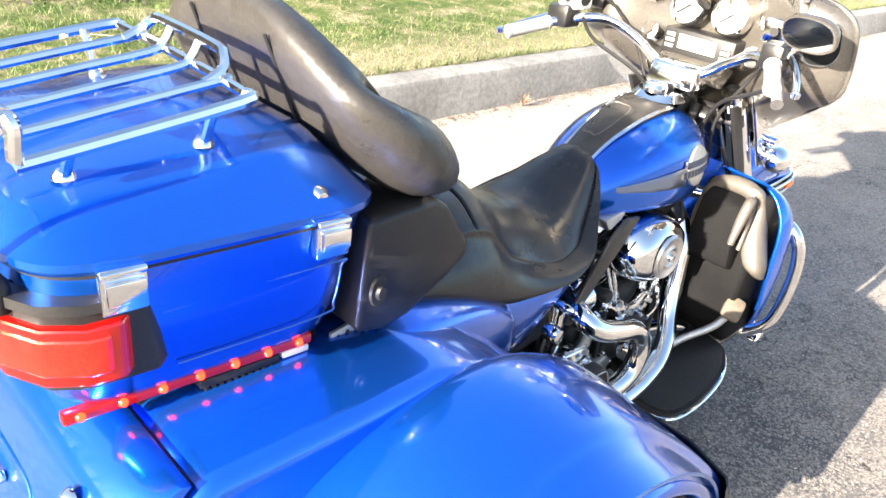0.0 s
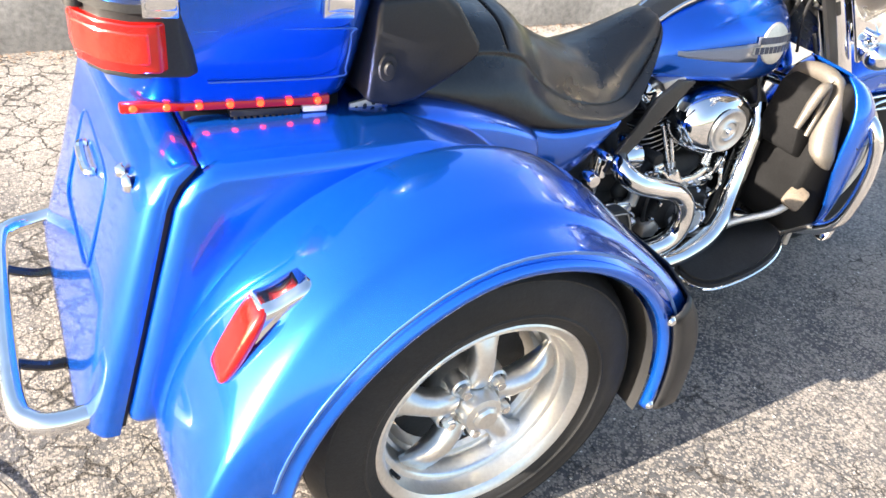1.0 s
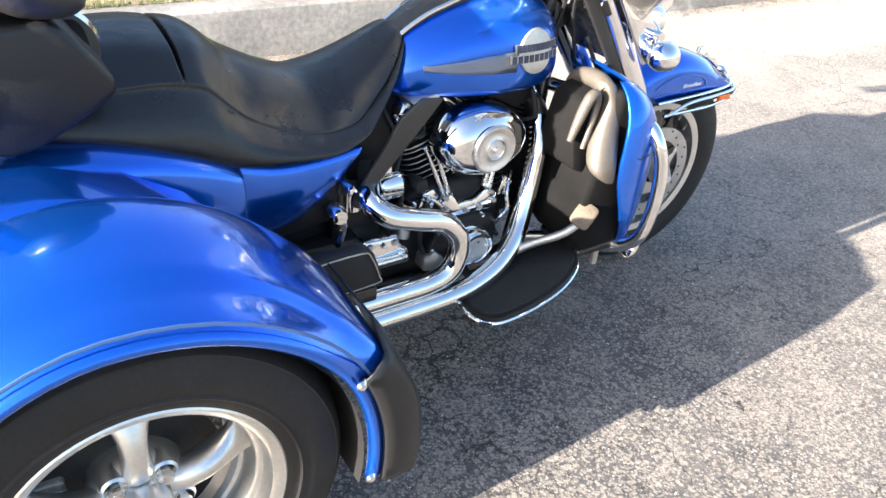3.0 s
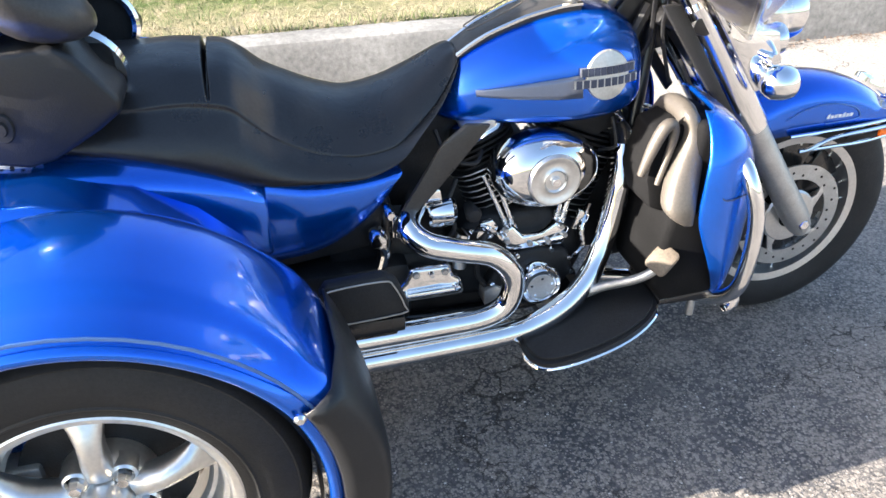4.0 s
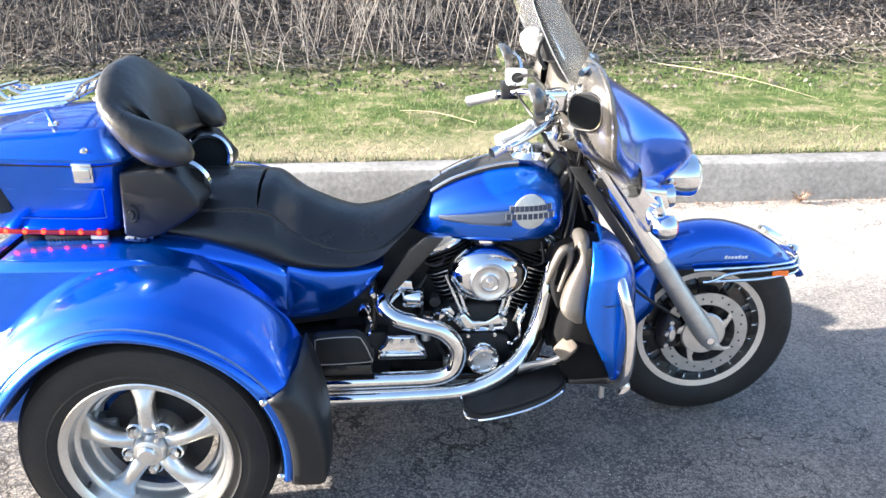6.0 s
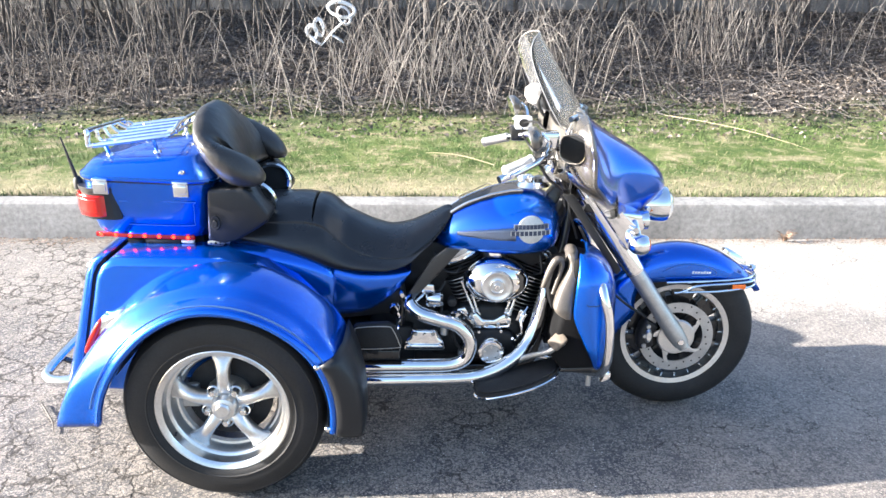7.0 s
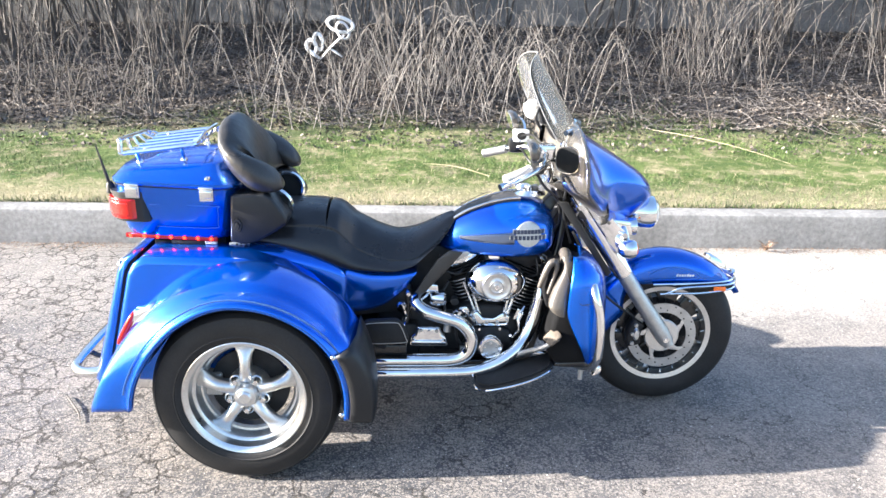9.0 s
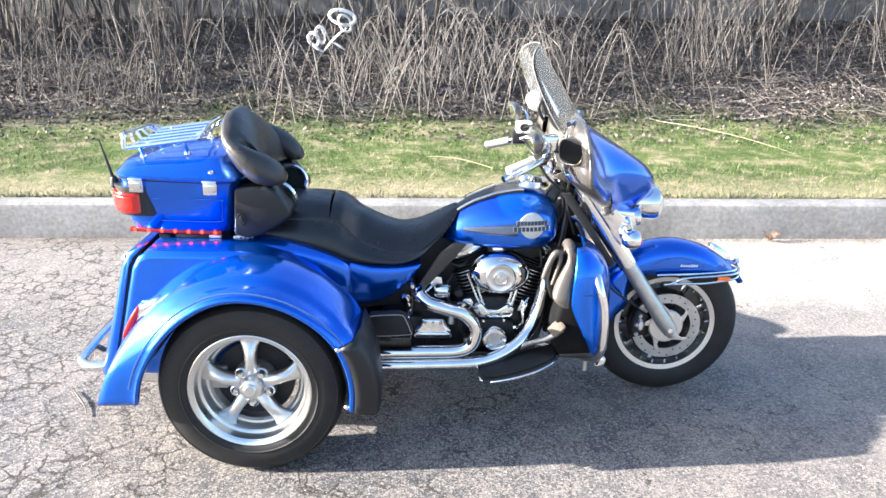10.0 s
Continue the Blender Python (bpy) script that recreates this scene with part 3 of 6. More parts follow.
    lens = [(-0.423 + 0.0135 * a + 0.034 * b, 0.559 + 0.064 * b) for a, b in superellipse(1.0, 1.0, 2.6, 28)]
    dome = loft([[(-0.423 + (x + 0.423) * k, y, 0.559 + (z - 0.559) * k) for x, z in lens] for k, y in ((1.0, -0.530), (1.0, -0.576), (0.94, -0.583), (0.80, -0.588), (0.5, -0.591), (0.1, -0.592))])
    part("lens", side_of(dome, s), REDLENS, bezel, "red lens", angle=60)

# nudge bar behind the body
bar = tube([(-0.58, -0.34, 0.275), (-0.68, -0.345, 0.265), (-0.735, -0.325, 0.265), (-0.760, -0.26, 0.270), (-0.765, 0, 0.275), (-0.760, 0.26, 0.270), (-0.735, 0.325, 0.265), (-0.68, 0.345, 0.265),
            (-0.58, 0.34, 0.285)], 0.021, 14)
bumper = part("rear_bumper", bar, CHROME, trike, "bent chrome tube bumper")
for y in (-0.16, 0.16):
    part("bumper_stay", tube([(-0.61, y, 0.25), (-0.69, y, 0.240), (-0.760, y, 0.268)], 0.011, 8), BLACK, bumper)
part("axle_housing", rod((0, -0.5, 0.325), (0, 0.5, 0.325), 0.05, 16), ENGINE, trike)
part("underbody", slab([(-0.55, 0.30), (0.30, 0.40), (0.62, 0.40), (0.62, 0.24), (-0.1, 0.20), (-0.5, 0.22)], -0.16, 0.16), ENGINE, trike, bevel=0.02)


# rear wheels
def rear_wheel(s):
    c = Matrix.Translation((0.0, -0.555 * s, 0.325)) @ Matrix.Scale(s, 4, (0, 1, 0)) @ Matrix.Diagonal((1.04, 1.0, 1.04, 1.0))
    rim = lathe([(0.196, 0.10), (0.212, 0.105), (0.205, 0.08), (0.158, 0.05), (0.156, -0.010), (0.163, -0.020), (0.170, -0.022), (0.174, -0.028), (0.177, -0.058), (0.181, -0.063), (0.188, -0.066), (0.191, -0.074), (0.193, -0.098), (0.201, -0.106), (0.211, -0.110),
                 (0.217, -0.106), (0.214, -0.09)], 64)
    wheel = part("rear_wheel", rim.moved(c), POLISHED, trike, "polished five-spoke alloy rear wheel with wide tyre")
    w = 0.117
    half = [(0.205, 0.098), (0.216, 0.110), (0.235, 0.116), (0.262, w + 0.001), (0.288, 0.112), (0.300, 0.107), (0.303, 0.108), (0.312, 0.098), (0.320, 0.080), (0.3245, 0.062), (0.317, 0.060), (0.317, 0.054), (0.3255, 0.052),
            (0.327, 0.022), (0.319, 0.020), (0.319, 0.014), (0.327, 0.012)]
    part("tyre", lathe([(r, -h) for r, h in half] + [(r, h) for r, h in half[::-1]], 72).moved(c), RUBBER, wheel, "wide black rubber tyre")
    part("sidewall_ring", lathe([(0.232, -0.1155), (0.236, -0.1185), (0.240, -0.1165)], 64).moved(c), RUBBER, wheel)
    for k in range(5):
        g = radians(90 + 72 * k)
        secs = []
        for r, wd, dp, off in ((0.045, 0.027, 0.028, -0.044), (0.070, 0.023, 0.032, -0.052), (0.100, 0.021, 0.034, -0.054), (0.125, 0.022, 0.032, -0.051), (0.148, 0.027, 0.027, -0.046), (0.166, 0.036, 0.020, -0.040), (0.182, 0.049, 0.013, -0.034)):
            secs.append([(r * math.cos(g) - a * math.sin(g), off + b * 0.9, r * math.sin(g) + a * math.cos(g)) for a, b in superellipse(wd, dp, 2.2, 14)])
        part("spoke", loft(secs).moved(c), POLISHED, wheel)
        h = radians(54 + 72 * k)
        part("lug_nut", lathe([(0, -0.084), (0.009, -0.084), (0.012, -0.078), (0.0125, -0.045)], 6, "y", (0.060 * math.cos(h), 0, 0.060 * math.sin(h))).moved(c), CHROME, wheel)
        part("lug_seat", lathe([(0.015, -0.050), (0.017, -0.066), (0.021, -0.062), (0.023, -0.03)], 18, "y", (0.060 * math.cos(h), 0, 0.060 * math.sin(h))).moved(c), POLISHED, wheel)
        # a flat dark disc paints in the shade of the nut's pocket
        part("lug_recess", lathe([(0.0, -0.056), (0.0185, -0.056), (0.0185, -0.03)], 16, "y", (0.060 * math.cos(h), 0, 0.060 * math.sin(h))).moved(c), ENGINE, wheel)
    part("hub", lathe([(0, -0.060), (0.05, -0.060), (0.072, -0.054), (0.077, -0.040), (0.077, 0.02)], 40).moved(c), POLISHED, wheel)
    part("hub_cap", lathe([(0, -0.100), (0.026, -0.099), (0.036, -0.094), (0.041, -0.080), (0.043, -0.04)], 28).moved(c), POLISHED, wheel, "domed centre cap")
    part("cap_nut", lathe([(0, -0.109), (0.020, -0.109), (0.026, -0.104), (0.027, -0.094)], 8).moved(c), POLISHED, wheel)
    part("brake_disc", lathe([(0.0, 0.0), (0.14, 0.0), (0.14, 0.012), (0, 0.012)], 40).moved(c), ENGINE, wheel)
    part("caliper", block(-0.155, -0.095, -0.015, 0.04, -0.035, 0.05).moved(c), CAST, wheel, bevel=0.008)
    part("valve", rod((-0.165, -0.075, -0.095), (-0.16, -0.10, -0.09), 0.004, 8).moved(c), PLASTIC, wheel)


rear_wheel(1), rear_wheel(-1)

# luggage trunk
def rrect(x0, x1, hw, z, e=5.0, n=40, tilt=0.0):
    cx, a = (x0 + x1) / 2, (x1 - x0) / 2
    return [(cx + u, v, z + tilt * u) for u, v in superellipse(a, hw, e, n)]


trunk_rows = [(-0.490, -0.135, 0.200, 0.782), (-0.512, -0.122, 0.232, 0.790), (-0.530, -0.112, 0.254, 0.815), (-0.540, -0.100, 0.270, 0.88), (-0.547, -0.088, 0.281, 0.95), (-0.550, -0.078, 0.286, 1.000)]
trunk = part("trunk", loft([rrect(a, b, w, z, 6) for a, b, w, z in smooth_rows(trunk_rows, 2)]), PAINT, trike, "blue luggage trunk with chrome latches and red tail lamps", angle=50)
lid_rows = [(-0.556, -0.066, 0.290, 1.004, 0.0), (-0.559, -0.063, 0.293, 1.010, 0.0), (-0.559, -0.063, 0.293, 1.020, 0.0), (-0.553, -0.070, 0.286, 1.025, 0.002), (-0.533, -0.124, 0.218, 1.068, 0.082), (-0.529, -0.129, 0.212, 1.0705, 0.086), (-0.520, -0.138, 0.202, 1.073, 0.090),
            (-0.485, -0.160, 0.165, 1.081, 0.105), (-0.44, -0.195, 0.120, 1.089, 0.125), (-0.39, -0.24, 0.065, 1.095, 0.14), (-0.34, -0.29, 0.02, 1.097, 0.14)]
lid = part("lid", loft([rrect(a, b, w, z, 6, 40, t) for a, b, w, z, t in lid_rows]), PAINT, trunk, "domed blue trunk lid", angle=24)
part("lid_seal", loft([rrect(-0.551, -0.077, 0.287, z, 6) for z in (0.998, 1.006)]), PLASTIC, trunk)
for s in (1, -1):
    for x in (-0.455, -0.180):
        latch = block(x - 0.026, x + 0.026, -0.300, -0.284, 0.958, 1.012).join(block(x - 0.022, x + 0.022, -0.309, -0.298, 0.972, 1.000))
        latch.join(tube([(x - 0.026, -0.298, 1.008), (x + 0.026, -0.298, 1.008)], 0.006, 8, 1))
        part("latch", side_of(latch, s), CHROME, trunk, "square chrome latch", bevel=0.003)
    part("lid_knob", side_of(lathe([(0, -0.012), (0.008, -0.011), (0.013, -0.005), (0.014, 0.006)], 16, "y", (-0.180, -0.262, 1.032)), s), CHROME, lid)
    # painted outline on the trunk side
    ring = [(-0.405, 0.93), (-0.16, 0.935), (-0.148, 0.925), (-0.152, 0.865), (-0.172, 0.845), (-0.385, 0.842)]
    part("pinstripe", side_of(tube([(x, -0.262 - 0.13 * (z - 0.85) - 0.004, z) for x, z in ring], 0.0015, 5, 4), s), STRIPE, trunk)
    # wrapped tail lamp
    def wrap(x_side, depth, z0, z1, out):
        o, seq = out, []
        path = [(x_side, -0.281 - o), (-0.50, -0.279 - o), (-0.530 - o * 0.5, -0.262 - o * 0.7), (-0.546 - o, -0.232), (-0.549 - o, depth)]
        return loft([[(x, y, z) for x, y in path] + [(x + 0.02, y + 0.02, z) for x, y in path[::-1]] for z in (z0, z0 + 0.004, z1 - 0.004, z1)])
    g = wrap(-0.405, -0.165, 0.862, 0.968, 0.010)
    g.v = [(x + (0.965 - z) * 0.16 - 0.03 if x > -0.47 else x, y, z) for x, y, z in g.v]
    bz = part("lamp_bezel", side_of(g, s), PLASTIC, trunk, "black tail lamp surround", bevel=0.004)
    part("tail_lamp", side_of(wrap(-0.462, -0.170, 0.874, 0.950, 0.022), s), REDLENS, bz, "red wraparound tail lamp lens", bevel=0.006)
    part("lamp_core", side_of(wrap(-0.478, -0.19, 0.888, 0.938, 0.0245), s), REDCORE, bz, "bright red reflector panel with a weak glow put in", bevel=0.004)
    part("rubber_strip", side_of(wrap(-0.44, -0.165, 0.964, 0.977, 0.017), s), PLASTIC, bz)
    # LED bar below the trunk
    led = block(-0.520, -0.168, -0.242, -0.226, 0.783, 0.801)
    lb = part("light_bar", side_of(led, s), REDBAR, trunk, "red strip light with glowing LEDs", bevel=0.004)
    for k in range(7):
        x = -0.500 + k * 0.0515
        part("led", side_of(lathe([(0, -0.0055), (0.0045, -0.0045), (0.0068, 0)], 10, "y", (x, -0.2415, 0.792)), s), LED, lb)
    part("wiring_strip", side_of(block(-0.345, -0.222, -0.240, -0.215, 0.767, 0.781), s), PLASTIC, lb, bevel=0.002)
    for k in range(11):
        part("terminal", side_of(block(-0.339 + k * 0.011, -0.334 + k * 0.011, -0.2415, -0.235, 0.758, 0.768), s), PLASTIC, lb)
    part("end_plate", side_of(block(-0.217, -0.172, -0.240, -0.222, 0.770, 0.781), s), WHITE, lb, bevel=0.002)
    brk = part("bracket", side_of(slab([(-0.125, 0.748), (-0.045, 0.765), (-0.045, 0.787), (-0.125, 0.772)], -0.232, -0.224), s), CAST, trike, "perforated light metal bracket", bevel=0.002)
    for k in range(4):
        part("hole", side_of(lathe([(0, -0.0005), (0.004, -0.0005), (0.004, 0.002)], 10, "y", (-0.112 + 0.017 * k, -0.2325, 0.763 + 0.0035 * k)), s), PLASTIC, brk)
part("trunk_support", block(-0.42, -0.14, -0.215, 0.215, 0.755, 0.79), MATTBLACK, trike, bevel=0.006)
ant = part("antenna", tube([(-0.562, -0.225, 0.965), (-0.568, -0.228, 1.01), (-0.578, -0.232, 1.06), (-0.594, -0.238, 1.14)], [0.009, 0.007, 0.005, 0.0025], 8), PLASTIC, trunk, "thin black whip antenna")
part("antenna_base", lathe([(0, 0.0), (0.016, 0), (0.016, 0.03), (0.008, 0.045), (0, 0.045)], 14, "z", (-0.562, -0.225, 0.955)), PLASTIC, ant)

# the trunk sits with its rear a little higher
def pitch(ob, slope, x0):
    for o in (ob, *ob.children_recursive):
        o.data.transform(Matrix(((1, 0, 0, 0), (0, 1, 0, 0), (-slope, 0, 1, slope * x0), (0, 0, 0, 1))))


pitch(trunk, 0.042, -0.25)

# luggage rack on the lid: six bars that turn up behind, and a narrow hoop in front
rz = lambda x: 1.116 + 0.13 * (x + 0.511)
ring = [(-0.500, -0.205), (-0.262, -0.205), (-0.240, -0.185), (-0.238, 0.185), (-0.262, 0.205), (-0.500, 0.205)]
near, far = [(x, y, rz(x)) for x, y in ring[:3]], [(x, y, rz(x)) for x, y in ring[3:]]
top_x, top_z = lambda y: -0.531 - 0.06 * y, lambda y: 1.153 - 0.075 * y
tail = lambda y: [(-0.512, y, 1.119), (-0.515 + 0.3 * (top_x(y) + 0.512), y, 1.126), (top_x(y) + 0.004, y, top_z(y) - 0.014), (top_x(y), y * 0.97, top_z(y))]
rack = part("luggage_rack", tube(tail(-0.205)[::-1] + near, 0.0085, 8, 4).join(tube(tail(0.205)[::-1] + far[::-1], 0.0085, 8, 4)).join(tube([(top_x(y), y, top_z(y)) for y in (-0.199, -0.10, 0.10, 0.199)], 0.0085, 8, 3)),
            CHROME, trike, "chrome luggage rack on the trunk lid")
part("cross_bar", tube([(-0.240, -0.185, rz(-0.24)), (-0.236, -0.09, rz(-0.236)), (-0.236, 0.09, rz(-0.236)), (-0.240, 0.185, rz(-0.24))], 0.0075, 8, 3), CHROME, rack)
for y in (-0.123, -0.041, 0.041, 0.123):
    rise = 0.030 if abs(y) < 0.1 else 0.0
    part("rail", tube([(top_x(y), y, top_z(y)), (top_x(y) + 0.007, y, top_z(y) - 0.010), (-0.508, y, 1.122), (-0.485, y, rz(-0.485)), (-0.36, y, rz(-0.36)), (-0.262, y, rz(-0.262)), (-0.240, y, rz(-0.24) + 0.25 * rise), (-0.226, y, rz(-0.23) + 0.95 * rise)], 0.0068, 8, 3), CHROME, rack)
part("hoop", tube([(-0.262, -0.120, rz(-0.262)), (-0.236, -0.118, rz(-0.236) + 0.010), (-0.226, -0.104, rz(-0.226) + 0.024), (-0.222, -0.075, rz(-0.222) + 0.030), (-0.222, 0.075, rz(-0.222) + 0.030), (-0.226, 0.104, rz(-0.226) + 0.024), (-0.236, 0.118, rz(-0.236) + 0.010), (-0.262, 0.120, rz(-0.262))], 0.0080, 8, 4), CHROME, rack)
for x in (-0.46, -0.29):
    for y in (-0.165, 0.165):
        top = 1.080 + 0.06 * (x + 0.35)
        part("rack_foot", rod((x, y, top), (x, y * 1.2, rz(x)), 0.007, 8), CHROME, rack)
        part("foot_bolt", lathe([(0.014, 0), (0.013, 0.006), (0.008, 0.011), (0, 0.012)], 12, "z", (x, y, top + 0.002)), CHROME, rack)

# seat: one saddle for two, crowned along the middle, with a skirt below a soft ridge
seat_rows = [(-0.10, 0.898, 0.150, 0.842, 0.190, 0.778), (-0.03, 0.897, 0.164, 0.834, 0.205, 0.768), (0.05, 0.897, 0.170, 0.829, 0.215, 0.752), (0.12, 0.896, 0.172, 0.829, 0.220, 0.732), (0.19, 0.896, 0.172, 0.831, 0.222, 0.706),
             (0.24, 0.890, 0.171, 0.826, 0.222, 0.686), (0.285, 0.886, 0.169, 0.812, 0.222, 0.668), (0.32, 0.866, 0.168, 0.778, 0.222, 0.660), (0.36, 0.832, 0.170, 0.742, 0.222, 0.654), (0.42, 0.800, 0.173, 0.710, 0.223, 0.650),
             (0.47, 0.778, 0.176, 0.695, 0.224, 0.649), (0.53, 0.763, 0.176, 0.687, 0.222, 0.651), (0.60, 0.776, 0.160, 0.692, 0.205, 0.672), (0.65, 0.798, 0.132, 0.716, 0.172, 0.710), (0.70, 0.824, 0.104, 0.752, 0.132, 0.752),
             (0.735, 0.842, 0.080, 0.790, 0.098, 0.794), (0.757, 0.846, 0.058, 0.818, 0.066, 0.820), (0.768, 0.836, 0.030, 0.826, 0.034, 0.826)]
fine = np.array(smooth_rows(seat_rows, 5))
secs = []
for x in sorted(set(np.round(np.concatenate([fine[:, 0], np.arange(0.234, 0.2601, 0.002)]), 4))):
    zt, yr, zr, yb, zb = (float(np.interp(x, fine[:, 0], fine[:, k])) for k in range(1, 6))
    # the gap between pillion pad and rider's hump opens at the top only
    zt -= 0.046 * math.exp(-((x - 0.247) / 0.0028) ** 2)
    dip = 0.010 * math.exp(-((x - 0.36) / 0.05) ** 2) + 0.006 * math.exp(-((x - 0.50) / 0.08) ** 2)
    low = min(zb, zr - 0.004)
    top = [(0, zt), (-0.32 * yr, zt - 0.006), (-0.66 * yr, zt - 0.30 * (zt - zr) - dip), (-0.90 * yr, zr + 0.26 * (zt - zr) - dip), (-yr, zr)]
    side = [(-yr, zr - 0.0035), (-yr - 0.004, zr - 0.12 * (zr - low)), (-yr - 0.70 * (yb - yr), zr - 0.42 * (zr - low)), (-yb, zr - 0.74 * (zr - low)), (-yb + 0.004, low + 0.06 * (zr - low)), (-yb + 0.022, low), (-0.6 * yb, low - 0.002), (0, low - 0.002)]
    half = [(p.x, p.y) for q in (top, side) for p in spline([(a, b, 0) for a, b in q], 4)]
    secs.append([(x, a, b) for a, b in half] + [(x, -a, b) for a, b in half[-2:0:-1]])
seat = part("saddle", loft(secs), SADDLE, trike, "one-piece black leather saddle for two", angle=58)

# backrest: a tall middle with two wings that reach forward
path = [(0.044, -0.166, 1.000, 1.062, 0.028), (0.038, -0.196, 0.984, 1.090, 0.052), (0.010, -0.234, 0.979, 1.124, 0.060), (-0.042, -0.232, 0.980, 1.162, 0.062), (-0.066, -0.165, 0.984, 1.208, 0.056), (-0.074, -0.085, 0.986, 1.236, 0.052),
        (-0.076, 0.0, 0.986, 1.242, 0.050)]
path = path + [(x, -y, a, b, t) for x, y, a, b, t in path[-2::-1]]
rows = smooth_rows(path, 4)
secs = []
for i, (x, y, a, b, t) in enumerate(rows):
    p, q = rows[max(i - 1, 0)], rows[min(i + 1, len(rows) - 1)]
    d = Vector((q[0] - p[0], q[1] - p[1], 0)).normalized()
    nrm = Vector((d.y, -d.x, 0))
    lean = 0.38 + 0.25 * min(1.0, abs(y) / 0.22)
    secs.append([(x + nrm.x * u - lean * v, y + nrm.y * u, (a + b) / 2 + v) for u, v in superellipse(t, (b - a) / 2, 2.3, 26)])
back = part("backrest", loft(secs), LEATHER, trike, "padded black leather wraparound backrest", angle=70)
for y in (-0.10, 0.10):
    seam = [(-0.128 - 0.40 * (z - 1.11), y * (1.1 - 0.3 * (z - 1.0)), z) for z in np.linspace(1.0, 1.20, 6)]
    part("back_seam", tube(seam, 0.003, 6), PLASTIC, back)

# speaker pods beside the pillion
pod_line = [(-0.098, 0.974), (0.030, 0.982), (0.058, 0.962), (0.114, 0.885), (0.112, 0.862), (0.07, 0.832), (-0.01, 0.787), (-0.055, 0.778), (-0.110, 0.790)]
for s in (1, -1):
    pod = part("speaker_pod", side_of(slab(pod_line, -0.275, -0.150), s), VINYL, trike, "black speaker pod", bevel=0.011, seg=3)
    part("headset_socket", side_of(lathe([(0, -0.010), (0.007, -0.010), (0.009, -0.004), (0.016, -0.004), (0.018, 0)], 18, "y", (-0.076, -0.276, 0.856), (1, 1.5)), s), PLASTIC, pod)
    spk_m = look((0.042, 0.142 * -s, 0.900), (0.042 - 0.22, 0.142 * -s - 0.9 * s, 0.900 - 0.25)) @ Matrix.Scale(0.98, 4)
    part("speaker_ring", lathe([(0.062, 0.0), (0.078, 0.0), (0.079, 0.016), (0.070, 0.026), (0.062, 0.020), (0.060, 0.008)], 40, "z").moved(spk_m), CHROME, pod, "chrome speaker ring")
    part("speaker_mesh", lathe([(0.0, 0.020), (0.03, 0.018), (0.061, 0.010), (0.061, -0.03), (0, -0.03)], 30, "z").moved(spk_m), GRILLE, pod)

# frame cover under the seat
# shoulders that run forward from the trunk under the seat's edge
sh_rows = [(-0.06, 0.772, 0.60, 0.300), (0.05, 0.764, 0.58, 0.285), (0.16, 0.738, 0.55, 0.268), (0.26, 0.700, 0.52, 0.250), (0.318, 0.668, 0.50, 0.238), (0.326, 0.655, 0.51, 0.230)]
part("body_shoulder", loft([[(x, u, (zt + zb) / 2 + v) for u, v in superellipse(hw, (zt - zb) / 2, 6, 32)] for x, zt, zb, hw in smooth_rows(sh_rows, 3)]), PAINT, trike, "blue body shoulder beside the seat", angle=50)
cov_rows = [(0.20, 0.70, 0.42, 0.190), (0.30, 0.690, 0.430, 0.192), (0.40, 0.654, 0.440, 0.188), (0.48, 0.645, 0.470, 0.182), (0.55, 0.640, 0.528, 0.176), (0.595, 0.638, 0.592, 0.170), (0.608, 0.634, 0.624, 0.165)]
cov = []
for x, zt, zb, hw in smooth_rows(cov_rows, 3):
    cov.append([(x, u * (1 - 0.12 * (v < 0) * abs(v) / ((zt - zb) / 2 + 1e-6)), (zt + zb) / 2 + v) for u, v in superellipse(hw, (zt - zb) / 2, 5, 24)])
cover = part("side_cover", loft(cov), PAINT, trike, "blue side cover below the seat", angle=50)

# fuel tank
tank_rows = [(0.697, 0.748, 0.708, 0.030, 2.2), (0.712, 0.772, 0.700, 0.060, 2.2), (0.75, 0.814, 0.694, 0.098, 2.3), (0.82, 0.857, 0.689, 0.128, 2.4), (0.90, 0.889, 0.685, 0.150, 2.5), (0.98, 0.909, 0.683, 0.162, 2.5), (1.05, 0.915, 0.685, 0.162, 2.5),
             (1.11, 0.905, 0.692, 0.150, 2.4), (1.15, 0.878, 0.710, 0.126, 2.3), (1.172, 0.842, 0.738, 0.082, 2.2), (1.179, 0.815, 0.770, 0.04, 2.0)]
secs = []
tank_fine = smooth_rows(tank_rows, 4)
for x, zt, zb, hw, e in tank_fine:
    # the flank runs down to a seam near the bottom
    h, c = (zt - zb) / 2, (zt + zb) / 2
    ring = []
    for i in range(44):
        g = 2 * math.pi * i / 44
        v = math.sin(g)
        ex = e if v > 0 else 5.0
        v = math.copysign(abs(v) ** (2 / ex), v)
        u = math.copysign((max(0.0, 1 - abs(v) ** ex)) ** (1 / ex), math.cos(g)) if abs(v) < 0.9999 else 0.0
        ring.append((x, u * hw * (1 - 0.10 * v * (1 if v < 0 else 0.9)), c + v * h))
    secs.append(ring)
tank = part("fuel_tank", loft(secs), PAINT, trike, "teardrop blue fuel tank", angle=70)


